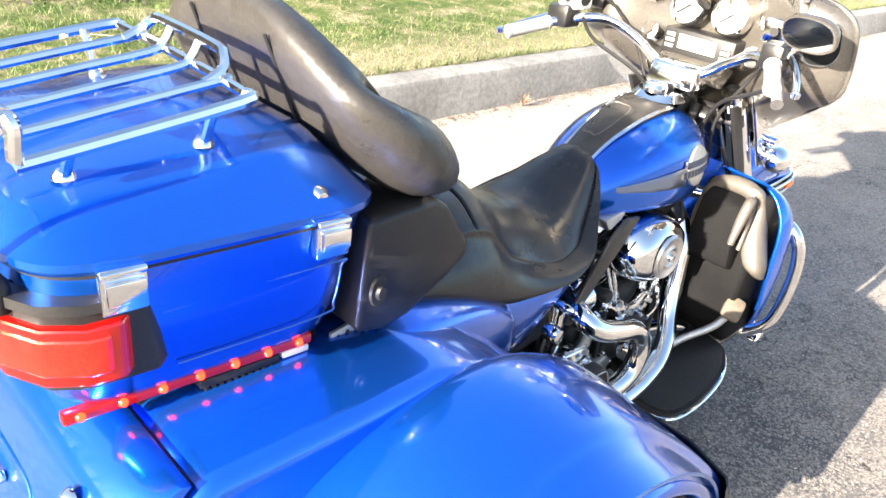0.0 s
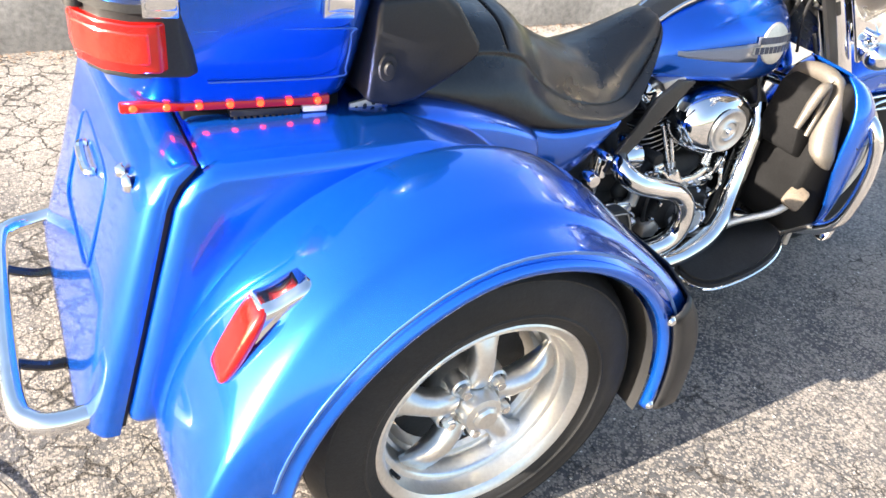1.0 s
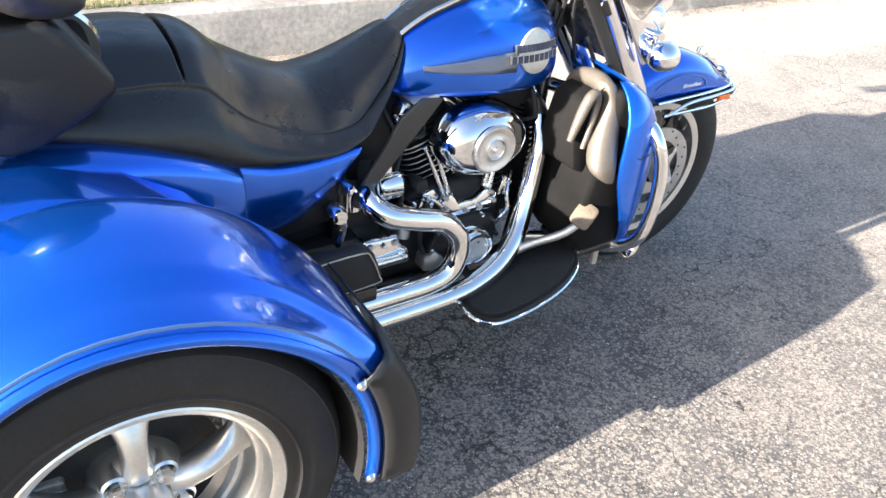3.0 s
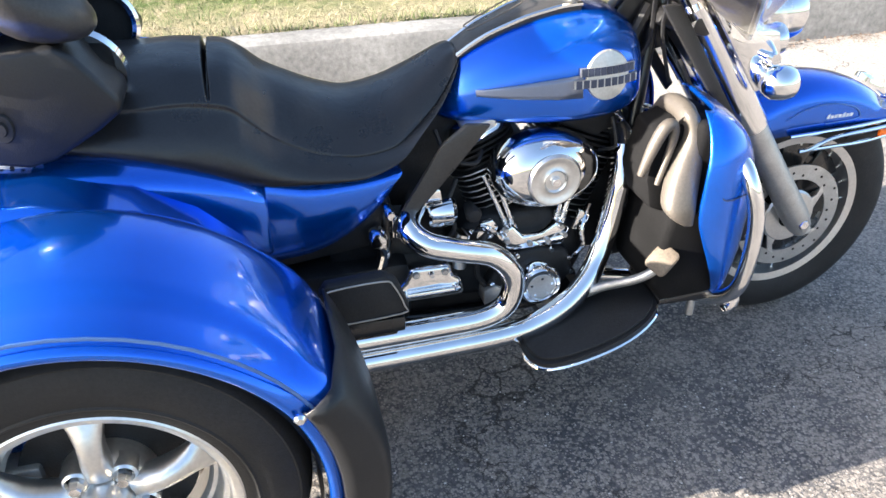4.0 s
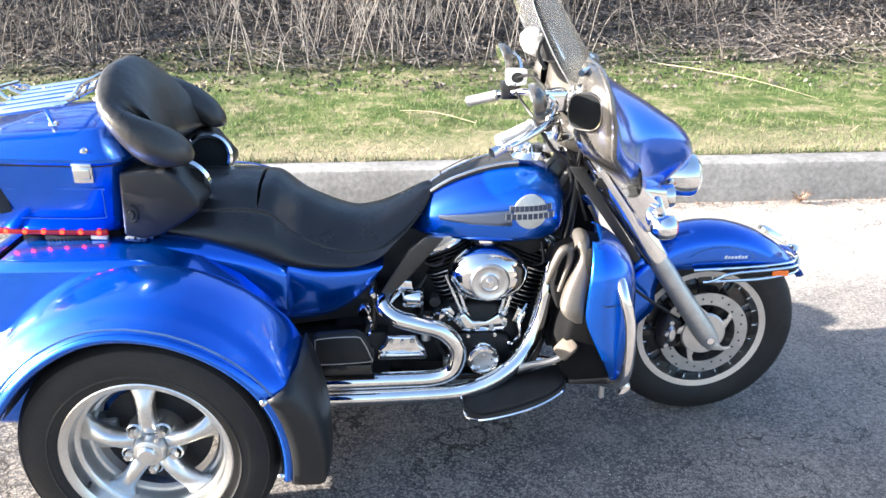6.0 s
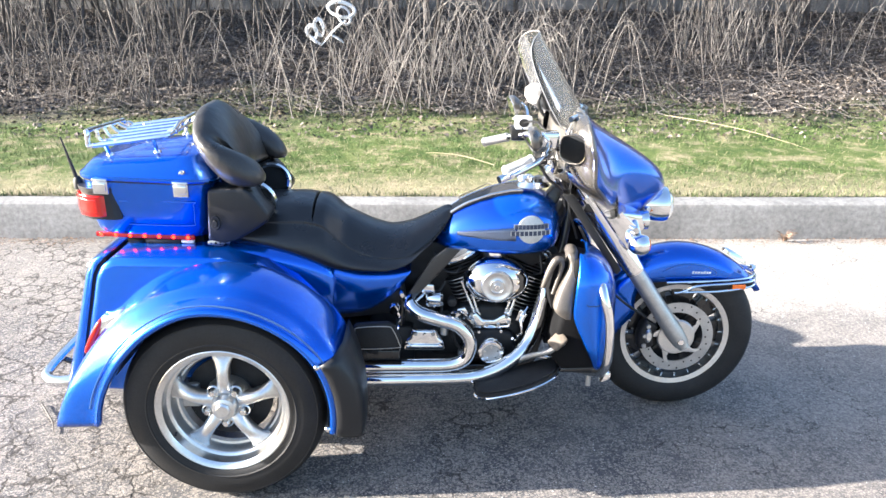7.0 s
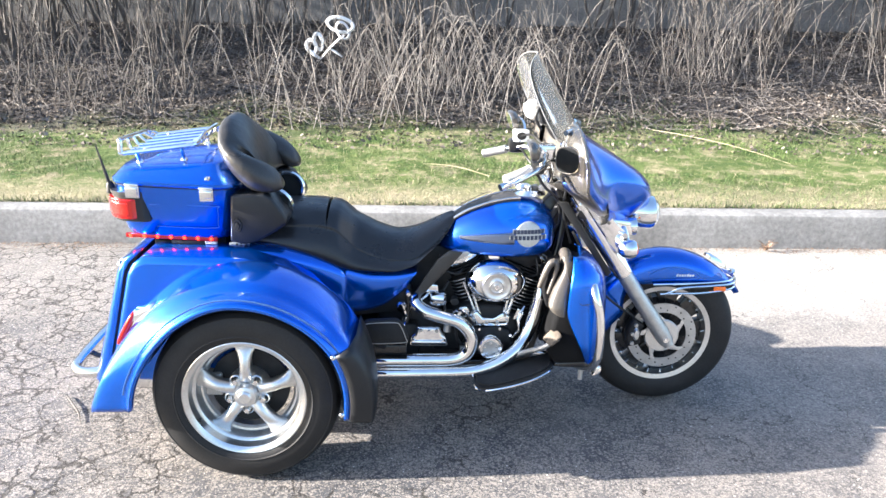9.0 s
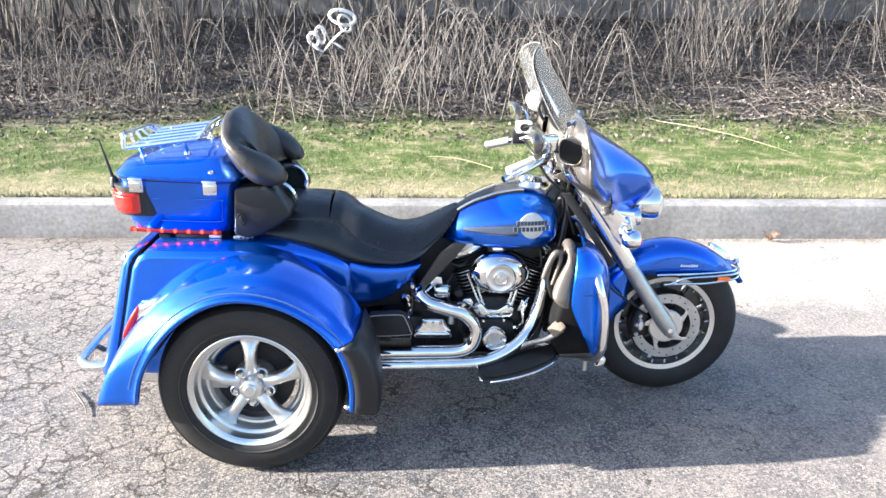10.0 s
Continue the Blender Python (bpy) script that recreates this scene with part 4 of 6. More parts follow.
def tank_y(x, z, out=0.0):
    """The tank's right-hand skin at x, z."""
    xs = [r[0] for r in tank_fine]
    zt, zb, hw, e = (float(np.interp(x, xs, [r[k] for r in tank_fine])) for k in (1, 2, 3, 4))
    v = (z - (zt + zb) / 2) / ((zt - zb) / 2)
    v = max(-0.97, min(0.97, v))
    e = e if v > 0 else 5.0
    return -hw * (1 - abs(v) ** e) ** (1 / e) * (1 + 0.10 * (-v) * (1 if v < 0 else 0.9)) - out


for s in (1, -1):
    flash = [[(x, tank_y(x, z, 0.0040), z) for z in np.linspace(0.768 - w, 0.768 + w, 5) + (x - 0.8) * 0.05] for x, w in ((0.73, 0.002), (0.80, 0.008), (0.87, 0.015), (0.94, 0.021), (1.00, 0.024))]
    part("grey_flash", side_of(loft(flash, closed=False), s), GREYFLASH, tank, "grey painted flash", thick=0.001)
    bd = [[(1.057 + r * math.cos(g), tank_y(1.057 + r * math.cos(g), 0.795 + r * math.sin(g), o), 0.795 + r * math.sin(g)) for g in np.linspace(0, 2 * math.pi, 29)[:-1]] for r, o in ((0.052, 0.001), (0.050, 0.006), (0.025, 0.007), (0.001, 0.007))]
    badge = part("tank_badge", side_of(loft(bd), s), CAST, tank, "round chrome tank badge with raised bars")
    for z0, x0, x1 in ((0.807, 0.992, 1.122), (0.783, 0.980, 1.130)):
        row = [[(x, tank_y(x, z0 + dz, o), z0 + dz) for dz, o in ((-0.0092, 0.003), (-0.0086, 0.008), (0.0086, 0.008), (0.0092, 0.003))] for x in np.linspace(x0, x1, 9)]
        part("badge_bar", side_of(loft(row), s), CAST, badge)
        for k in range(9):
            xa = x0 + 0.003 + k * (x1 - x0 - 0.004) / 9
            row = [[(x, tank_y(x, z0 + dz, o), z0 + dz) for dz, o in ((-0.0083, 0.0075), (-0.0083, 0.0088), (0.0083, 0.0088), (0.0083, 0.0075))] for x in (xa, xa + 0.006, xa + 0.0128)]
            part("badge_mark", side_of(loft(row), s), BADGEMARK, badge)

# console on top of the tank
def top_strip(x0, x1, hw0, hw1, out, n=12):
    xs = [r[0] for r in tank_rows]
    secs = []
    for t in np.linspace(0, 1, n):
        x = x0 + (x1 - x0) * t
        z, hw = float(np.interp(x, xs, [r[1] for r in tank_rows])), hw0 + (hw1 - hw0) * t
        secs.append([(x, -hw, z - 0.012), (x, -hw, z + out - 0.004), (x, -hw * 0.85, z + out), (x, 0, z + out + 0.003), (x, hw * 0.85, z + out), (x, hw, z + out - 0.004), (x, hw, z - 0.012)])
    return loft(secs)


console = part("tank_console", top_strip(0.745, 1.03, 0.040, 0.066, 0.014), LEATHER, trike, "black console strip with chrome edge on the tank", bevel=0.002)
edge = [(0.745 + 0.285 * t, -(0.041 + 0.026 * t), float(np.interp(0.745 + 0.285 * t, [r[0] for r in tank_rows], [r[1] for r in tank_rows])) + 0.009) for t in np.linspace(0, 1, 8)]
loop = edge[::-1] + [(0.742, -0.02, edge[0][2]), (0.742, 0.02, edge[0][2])] + [(x, -y, z) for x, y, z in edge]
part("chrome_edge", tube(loop, 0.005, 6, 2), CHROME, console)
part("console_inlay", tube([(0.80, -0.022, 0.876), (0.90, -0.03, 0.921), (0.915, 0, 0.927), (0.90, 0.03, 0.921), (0.80, 0.022, 0.876), (0.795, 0, 0.874)], 0.0016, 5, 4, closed=True), PEWTER, console)
part("dash_plate", loft([[(1.075 + u, v, 0.928 + k * 0.018 - 0.10 * abs(u) * k) for u, v in superellipse(0.065 - 0.012 * k, 0.070 - 0.012 * k, 2.4, 26)] for k in (0, 0.6, 1, 1.15)]), CHROME, console, "chrome dash plate")
part("filler_cap", lathe([(0.030, 0), (0.032, 0.012), (0.027, 0.020), (0.014, 0.023), (0, 0.023)], 24, "z", (1.045, 0.0, 0.945)), CHROME, console)
part("ignition_switch", lathe([(0.020, 0), (0.021, 0.016), (0.016, 0.022), (0, 0.022)], 18, "z", (1.100, 0.0, 0.939)), BLACK, console)

# engine
crank = part("crankcase", slab([(0.68, 0.26), (1.02, 0.25), (1.06, 0.33), (1.03, 0.43), (0.96, 0.48), (0.80, 0.48), (0.70, 0.42), (0.66, 0.34)], -0.13, 0.13), ENGINE, trike, "black crankcase", bevel=0.025, seg=3)
BASE = Vector((0.915, 0.0, 0.38))
for lean in (-22.5, 22.5):
    m = Matrix.Translation(BASE + Vector((0.05 if lean > 0 else 0.0, 0, 0))) @ pose(0, 0, 0, 0, lean, 0)
    cyl = part("cylinder", loft([[(u, v, z) for u, v in superellipse(0.066, 0.070, 3, 20)] for z in (0.04, 0.30)]).moved(m), ENGINE, trike, "black finned cylinder")
    for k in range(11):
        z = 0.065 + k * 0.0165
        a, b = (0.094, 0.100) if k < 10 else (0.100, 0.106)
        fin = loft([[(u, v, z + dz) for u, v in superellipse(a, b, 3.2, 22)] for dz in (-0.0022, 0.0022)])
        part("fin", fin.moved(m), ENGINE, cyl)
        part("fin_edge", loft([[(u, v, z + dz) for u, v in superellipse(a + 0.0012, b + 0.0012, 3.2, 22)] for dz in (-0.0018, 0.0018)], caps=False).moved(m), POLISHED, cyl)
    for k in range(5):
        z = 0.236 + k * 0.013
        part("head_fin", loft([[(u, v, z + dz) for u, v in superellipse(0.083, 0.092, 3.5, 22)] for dz in (-0.003, 0.003)]).moved(m), ENGINE, cyl)
    rocker = loft([[(u, v, z) for u, v in superellipse(a, b, 4, 24)] for z, a, b in ((0.295, 0.080, 0.098), (0.302, 0.082, 0.10), (0.325, 0.080, 0.098), (0.340, 0.066, 0.085), (0.343, 0.05, 0.07))])
    part("rocker_box", rocker.moved(m), CHROME, cyl, "chrome rocker cover")
    for f, t_ in (((0.866, -0.140, 0.415), (0.800, -0.118, 0.575)), ((0.878, -0.140, 0.415), (0.826, -0.118, 0.575))) if lean < 0 else (((0.966, -0.140, 0.415), (1.008, -0.118, 0.575)), ((0.978, -0.140, 0.415), (1.034, -0.118, 0.575))):
        part("pushrod_tube", rod(f, t_, 0.006, 12), CHROME, cyl, "chrome pushrod tube")
        part("pushrod_collar", rod(f, Vector(f).lerp(Vector(t_), 0.22), 0.0105, 12), CHROME, cyl)
        for q in (0.24, 0.27, 0.30):
            part("tube_spring", rod(Vector(f).lerp(Vector(t_), q), Vector(f).lerp(Vector(t_), q + 0.012), 0.0085, 10), POLISHED, cyl)
part("tappet_cover", slab([(0.845, 0.395), (0.985, 0.392), (1.000, 0.435), (0.965, 0.455), (0.930, 0.43), (0.885, 0.43), (0.858, 0.462), (0.825, 0.44)], -0.165, -0.12), CHROME, trike, "chrome tappet covers", bevel=0.008)
for x, z in ((0.845, 0.425), (0.985, 0.420), (0.90, 0.41), (0.945, 0.41), (0.84, 0.455), (0.975, 0.445)):
    part("bolt", lathe([(0, -0.008), (0.006, -0.008), (0.007, -0.004), (0.007, 0.002)], 8, "y", (x, -0.165, z)), CAST, crank)
part("cam_cover", slab([(0.795, 0.30), (0.84, 0.262), (0.98, 0.262), (1.02, 0.31), (1.0, 0.375), (0.93, 0.395), (0.84, 0.385)], -0.165, -0.12), ENGINE, crank, bevel=0.015, seg=3)
timer = part("timer_cover", lathe([(0, -0.214), (0.036, -0.214), (0.038, -0.217), (0.045, -0.217), (0.049, -0.213), (0.052, -0.204), (0.053, -0.15)], 40, "y", (0.916, 0, 0.316)), CHROME, trike, "round chrome timer cover")
part("timer_face", lathe([(0, -0.2155), (0.032, -0.2155), (0.034, -0.2135)], 32, "y", (0.916, 0, 0.316)), CAST, timer)
for k in range(5):
    g = radians(90 + 72 * k)
    part("timer_screw", lathe([(0, -0.218), (0.0035, -0.218), (0.004, -0.215)], 8, "y", (0.916 + 0.026 * math.cos(g), 0, 0.316 + 0.024 * math.sin(g))), CHROME, timer)

# air cleaner
ac = (0.932, 0.030, 0.590)
ov = [(0.0, -0.246), (0.022, -0.246), (0.026, -0.2495), (0.031, -0.246), (0.045, -0.246), (0.050, -0.2495), (0.056, -0.2495), (0.0615, -0.243)]
cov = lathe([(0.060, -0.241), (0.080, -0.2365), (0.102, -0.224), (0.117, -0.204), (0.122, -0.180), (0.120, -0.150), (0.100, -0.145)], 56, "y", ac, (1.03, 0.72))
air = part("air_cleaner", cov, CHROME, trike, "oval chrome air cleaner cover", angle=60)
part("air_disc", lathe(ov, 44, "y", ac), POLISHED, air, "round brushed disc with rings")
part("air_screw", lathe([(0, -0.2575), (0.009, -0.2565), (0.012, -0.250), (0.013, -0.246)], 16, "y", ac), CHROME, air)
part("air_backplate", lathe([(0, -0.146), (0.112, -0.146), (0.112, -0.13), (0, -0.13)], 40, "y", ac, (1.03, 0.73)), BLACK, air)
part("intake", rod((0.905, -0.14, 0.60), (0.905, 0.0, 0.58), 0.035, 14), CAST, trike)

# gearbox and starter
gear = part("gearbox", slab([(0.44, 0.30), (0.70, 0.27), (0.72, 0.44), (0.66, 0.50), (0.50, 0.48), (0.44, 0.42)], -0.11, 0.13), ENGINE, trike, "black gearbox", bevel=0.02)
part("gearbox_cover", slab([(0.578, 0.308), (0.740, 0.308), (0.733, 0.352), (0.712, 0.365), (0.705, 0.395), (0.612, 0.398), (0.602, 0.365), (0.585, 0.352)], -0.185, -0.105), CHROME, gear, "ribbed chrome gearbox side cover", bevel=0.012, seg=3)
part("cover_rib", slab([(0.588, 0.324), (0.733, 0.324), (0.729, 0.338), (0.591, 0.338)], -0.194, -0.18), CHROME, gear, bevel=0.005)
for x, z in ((0.625, 0.382), (0.692, 0.380)):
    part("bolt", lathe([(0, -0.192), (0.007, -0.192), (0.009, -0.188), (0.009, -0.18)], 8, "y", (x, 0, z)), CAST, gear)
part("starter", lathe([(0, 0.0), (0.030, 0), (0.036, 0.008), (0.036, 0.055), (0.028, 0.065), (0, 0.067)], 24, "x", (0.665, -0.13, 0.505)).moved(Matrix.Identity(4)), CHROME, trike, "chrome starter end")
part("oil_filler", rod((0.735, -0.15, 0.365), (0.742, -0.15, 0.44), 0.016, 14), CAST, gear)
part("filler_top", rod((0.742, -0.15, 0.44), (0.745, -0.15, 0.455), 0.020, 14), CHROME, gear)
part("linkage", lathe([(0, -0.20), (0.016, -0.198), (0.021, -0.19), (0.021, -0.16)], 18, "y", (0.545, 0, 0.487)), CHROME, gear)
part("linkage_arm", tube([(0.545, -0.185, 0.487), (0.56, -0.18, 0.45), (0.55, -0.17, 0.40)], 0.010, 8), CHROME, gear)
part("solenoid", rod((0.60, -0.14, 0.53), (0.60, -0.14, 0.47), 0.022, 14), CHROME, gear)
part("horn_bracket", slab([(0.625, 0.52), (0.70, 0.53), (0.695, 0.57), (0.655, 0.575)], -0.15, -0.12), CHROME, gear, bevel=0.006)
part("clutch_cable", tube([(0.60, -0.12, 0.50), (0.63, -0.16, 0.56), (0.69, -0.15, 0.60), (0.76, -0.10, 0.66)], 0.005, 6), PLASTIC, trike)
part("choke_knob", lathe([(0, -0.176), (0.015, -0.174), (0.019, -0.165), (0.012, -0.12)], 18, "y", (0.765, 0, 0.505)), PLASTIC, trike)
part("engine_shield", slab([(0.52, 0.40), (0.80, 0.46), (0.82, 0.70), (0.60, 0.72), (0.54, 0.60)], -0.055, 0.055), ENGINE, trike, bevel=0.015)
part("front_shield", slab([(1.03, 0.30), (1.16, 0.30), (1.19, 0.66), (1.10, 0.70), (1.02, 0.55)], -0.06, 0.06), ENGINE, trike, bevel=0.015)
part("frame_spine", slab([(0.50, 0.66), (1.17, 0.70), (1.24, 0.90), (1.16, 0.93), (1.0, 0.74), (0.5, 0.72)], -0.03, 0.03), BLACK, trike, bevel=0.008)
for y in (-0.13, 0.13):
    part("frame_tube", tube([(0.50, y * 0.8, 0.66), (0.57, y, 0.55), (0.56, y, 0.30), (0.62, y, 0.225), (1.02, y, 0.225), (1.10, y * 0.9, 0.30), (1.18, y * 0.5, 0.62), (1.22, y * 0.2, 0.86)], 0.016, 10), BLACK, trike)
part("oil_pan", slab([(0.42, 0.22), (1.04, 0.21), (1.06, 0.27), (0.42, 0.30)], -0.12, 0.12), ENGINE, trike, bevel=0.02)
part("battery_box", slab([(0.30, 0.42), (0.56, 0.45), (0.58, 0.64), (0.30, 0.66)], -0.15, 0.15), PLASTIC, trike, bevel=0.02)
part("wiring_loom", tube([(1.20, -0.04, 0.90), (1.14, -0.06, 0.80), (1.10, -0.05, 0.72), (1.02, -0.07, 0.68)], 0.014, 8), PLASTIC, trike)
part("head_bracket", slab([(0.745, 0.70), (0.83, 0.715), (0.82, 0.69), (0.77, 0.665)], -0.13, -0.06), CAST, trike, bevel=0.008)
part("coil_cover", slab([(0.95, 0.69), (1.10, 0.70), (1.13, 0.66), (1.07, 0.63), (0.98, 0.67)], -0.11, 0.11), ENGINE, trike, bevel=0.01)

# lines, wires and bolts round the engine
for pts, r, m_ in (([(0.862, -0.150, 0.395), (0.835, -0.165, 0.43), (0.80, -0.160, 0.46), (0.765, -0.14, 0.45)], 0.006, CHROME), ([(0.80, -0.150, 0.30), (0.775, -0.165, 0.345), (0.775, -0.165, 0.40), (0.80, -0.15, 0.44)], 0.007, PLASTIC),
                   ([(1.01, -0.150, 0.34), (1.035, -0.165, 0.38), (1.03, -0.16, 0.43), (1.06, -0.13, 0.47)], 0.006, CHROME), ([(0.80, -0.105, 0.63), (0.775, -0.135, 0.615), (0.72, -0.12, 0.63), (0.70, -0.08, 0.68)], 0.005, PLASTIC),
                   ([(1.08, -0.110, 0.60), (1.105, -0.14, 0.62), (1.10, -0.12, 0.68)], 0.005, PLASTIC), ([(0.70, -0.13, 0.42), (0.725, -0.15, 0.47), (0.71, -0.14, 0.52), (0.74, -0.11, 0.57)], 0.006, PLASTIC)):
    part("engine_line", tube(pts, r, 8, 4), m_, trike)
for x, z in ((0.81, 0.315), (0.825, 0.36), (0.87, 0.382), (0.955, 0.384), (1.0, 0.355), (1.008, 0.315), (0.975, 0.275), (0.85, 0.274)):
    part("bolt", lathe([(0, -0.173), (0.0055, -0.173), (0.007, -0.169), (0.007, -0.16)], 8, "y", (x, 0, z)), CHROME, crank)
part("line_bracket", slab([(0.775, 0.43), (0.815, 0.425), (0.83, 0.455), (0.815, 0.475), (0.785, 0.470)], -0.150, -0.135), CHROME, crank, bevel=0.004)
part("line_bracket", slab([(1.01, 0.42), (1.045, 0.41), (1.055, 0.45), (1.03, 0.47)], -0.150, -0.135), CHROME, crank, bevel=0.004)
part("oil_pump", slab([(0.79, 0.255), (0.84, 0.25), (0.85, 0.285), (0.82, 0.31), (0.79, 0.295)], -0.172, -0.12), CAST, crank, bevel=0.008)
for x, z, r in ((0.72, 0.335, 0.010), (0.595, 0.335, 0.010), (0.66, 0.38, 0.007), (0.69, 0.45, 0.012), (0.648, 0.47, 0.012), (0.575, 0.545, 0.012)):
    part("bolt", lathe([(0, -0.197), (r * 0.7, -0.196), (r, -0.190), (r, -0.15)], 10, "y", (x, 0, z)), CHROME, gear)

# exhaust
part("rear_header", tube([(0.66, -0.10, 0.540), (0.608, -0.205, 0.524), (0.638, -0.243, 0.496), (0.705, -0.252, 0.474), (0.778, -0.252, 0.450), (0.822, -0.252, 0.405), (0.832, -0.252, 0.355), (0.812, -0.252, 0.307), (0.755, -0.252, 0.284), (0.65, -0.252, 0.280),
                          (0.42, -0.252, 0.278), (0.10, -0.252, 0.276)], 0.0265, 18, 6), CHROME, trike, "looped chrome exhaust header")
part("header_shield", tube([(1.07, -0.02, 0.640), (1.12, -0.05, 0.640), (1.140, -0.09, 0.620), (1.134, -0.125, 0.590)], 0.0285, 16, 5), BLACK, trike, "black header shield")
part("front_header", tube([(1.136, -0.118, 0.604), (1.122, -0.150, 0.548), (1.107, -0.162, 0.484), (1.091, -0.172, 0.428), (1.064, -0.192, 0.364), (1.027, -0.220, 0.322), (0.966, -0.247, 0.280), (0.902, -0.256, 0.250), (0.82, -0.260, 0.233), (0.65, -0.260, 0.226),
                           (0.42, -0.260, 0.223), (0.10, -0.258, 0.223)], 0.0265, 18, 6), CHROME, trike, "long chrome exhaust header")
for s in (1, -1):
    part("silencer", side_of(tube([(0.12, -0.255, 0.262), (0.02, -0.30, 0.24), (-0.12, -0.32, 0.235), (-0.50, -0.32, 0.235)], [0.03, 0.042, 0.045, 0.040], 16, 3), s), CHROME, trike, "chrome silencer")
# heat deflector
hd = [(0.795, 0.725), (0.742, 0.732), (0.690, 0.692), (0.645, 0.622), (0.586, 0.528), (0.576, 0.503), (0.590, 0.494), (0.604, 0.498), (0.636, 0.545), (0.712, 0.627), (0.752, 0.674)]
part("heat_deflector", slab(hd, -0.190, -0.176), LEATHER, trike, "black leather heat deflector", bevel=0.005)


# footboards
def plan_plate(outline, z0, z1, zoff):
    return loft([[(x, y, z + zoff(x)) for x, y in outline] for z in (z0, z1)])


fb = [(0.855, -0.215), (0.846, -0.30), (0.860, -0.355), (0.90, -0.382), (0.98, -0.392), (1.06, -0.385), (1.125, -0.358), (1.160, -0.315), (1.168, -0.215)]
fb = [(p.x, p.y) for p in spline([(a, b, 0) for a, b in fb], 4)]
rise = lambda x: 0.196 + (x - 0.85) * 0.28
for s in (1, -1):
    board = part("footboard", side_of(plan_plate(fb, 0.0, 0.016, rise), s), PLASTIC, trike, "curved footboard with black rubber pad and chrome edge")
    inner = [(1.0 + (x - 1.0) * 0.95, -0.29 + (y + 0.29) * 0.90) for x, y in fb]
    part("rubber_pad", side_of(plan_plate(inner, 0.014, 0.024, rise), s), RUBBER, board, "black rubber pad", bevel=0.003)
    part("chrome_edge", side_of(tube([(x, y - 0.002, rise(x) + 0.002) for x, y in fb[2:-3:2]], 0.0055, 8, 2), s), CHROME, board, "chrome edge strip")
    part("board_bracket", side_of(slab([(0.93, 0.19), (1.03, 0.22), (1.02, 0.27), (0.94, 0.25)], -0.24, -0.10), s), BLACK, board, bevel=0.006)
    # folded pillion board
    pb = [(0.398, 0.466), (0.412, 0.486), (0.530, 0.492), (0.556, 0.474), (0.580, 0.408), (0.572, 0.388), (0.41, 0.382), (0.398, 0.40)]
    pill_b = part("pillion_board", side_of(slab(pb, -0.335, -0.300), s), RUBBER, trike, "folded black pillion footboard", bevel=0.008)
    c0 = (0.485, 0.437)
    part("inlay_line", side_of(tube([(c0[0] + (x - c0[0]) * 0.88, -0.3365, c0[1] + (z - c0[1]) * 0.82) for x, z in pb], 0.0018, 5, 3, closed=True), s), CAST, pill_b)
    part("board_hinge", side_of(block(0.41, 0.57, -0.33, -0.20, 0.345, 0.382), s), BLACK, pill_b, bevel=0.006)
pedal = part("brake_pedal", tube([(1.175, -0.320, 0.412), (1.12, -0.305, 0.365), (1.05, -0.255, 0.318), (0.99, -0.22, 0.275), (0.93, -0.17, 0.24)], [0.011, 0.011, 0.011, 0.013, 0.016], 10), CAST, trike, "grey brake pedal lever")
part("pedal_pad", loft([[(u, v, z) for u, v in superellipse(a, b, 5, 20)] for a, b, z in ((0.031, 0.025, -0.009), (0.033, 0.027, -0.005), (0.033, 0.027, 0.004), (0.029, 0.024, 0.007))]).moved(look((1.150, -0.328, 0.420), (1.150 + 0.50, -0.328 + 0.62, 0.420 - 0.60)) @ pose(0, 0, 0, 0, 0, 62)), PEDALPAD, pedal, "worn tan pedal pad")
part("frame_stop", rod((1.285, -0.268, 0.205), (1.285, -0.268, 0.30), 0.010, 10), CAST, trike)

# front wheel
fc = Matrix.Translation((1.667, 0.0, 0.318)) @ Matrix.Diagonal((1.012, 1.0, 1.012, 1.0))
fw = part("front_wheel", lathe([(0.196, 0.056), (0.216, 0.060), (0.221, 0.054), (0.207, 0.045), (0.198, 0.02), (0.196, 0), (0.198, -0.02), (0.207, -0.045), (0.221, -0.054), (0.216, -0.060), (0.196, -0.056), (0.188, -0.02), (0.188, 0.02), (0.196, 0.056)], 64).moved(fc),
          POLISHED, trike, "wire-spoked front wheel with silver rim")
half = [(0.213, 0.058), (0.232, 0.066), (0.262, 0.0685), (0.286, 0.064), (0.304, 0.054), (0.317, 0.036), (0.3225, 0.022), (0.317, 0.020), (0.317, 0.016), (0.324, 0.014), (0.325, 0.004)]
part("tyre", lathe([(r, -h) for r, h in half] + [(r, h) for r, h in half[::-1]], 64).moved(fc), RUBBER, fw, "black front tyre")
for k in range(22):
    g = 2 * math.pi * k / 22
    part("nipple", rod((0.181 * math.cos(g), -0.034, 0.181 * math.sin(g)), (0.199 * math.cos(g), -0.030, 0.199 * math.sin(g)), 0.0026, 6).moved(fc), POLISHED, fw)
for k in range(9):
    a0 = radians(40 * k)
    web = loft([[(r * math.cos(a0 + a), y, r * math.sin(a0 + a)) for r, y in ((0.03, -0.032), (0.15, -0.024), (0.195, -0.020), (0.195, 0.020), (0.15, 0.024), (0.03, 0.032))] for a in np.linspace(radians(-15.5), radians(15.5), 5)])
    part("wheel_web", web.moved(fc), BLACK, fw, bevel=0.004)
part("web_ring", lathe([(0.03, -0.02), (0.155, -0.018), (0.155, 0.018), (0.03, 0.02)], 40).moved(fc), BLACK, fw)
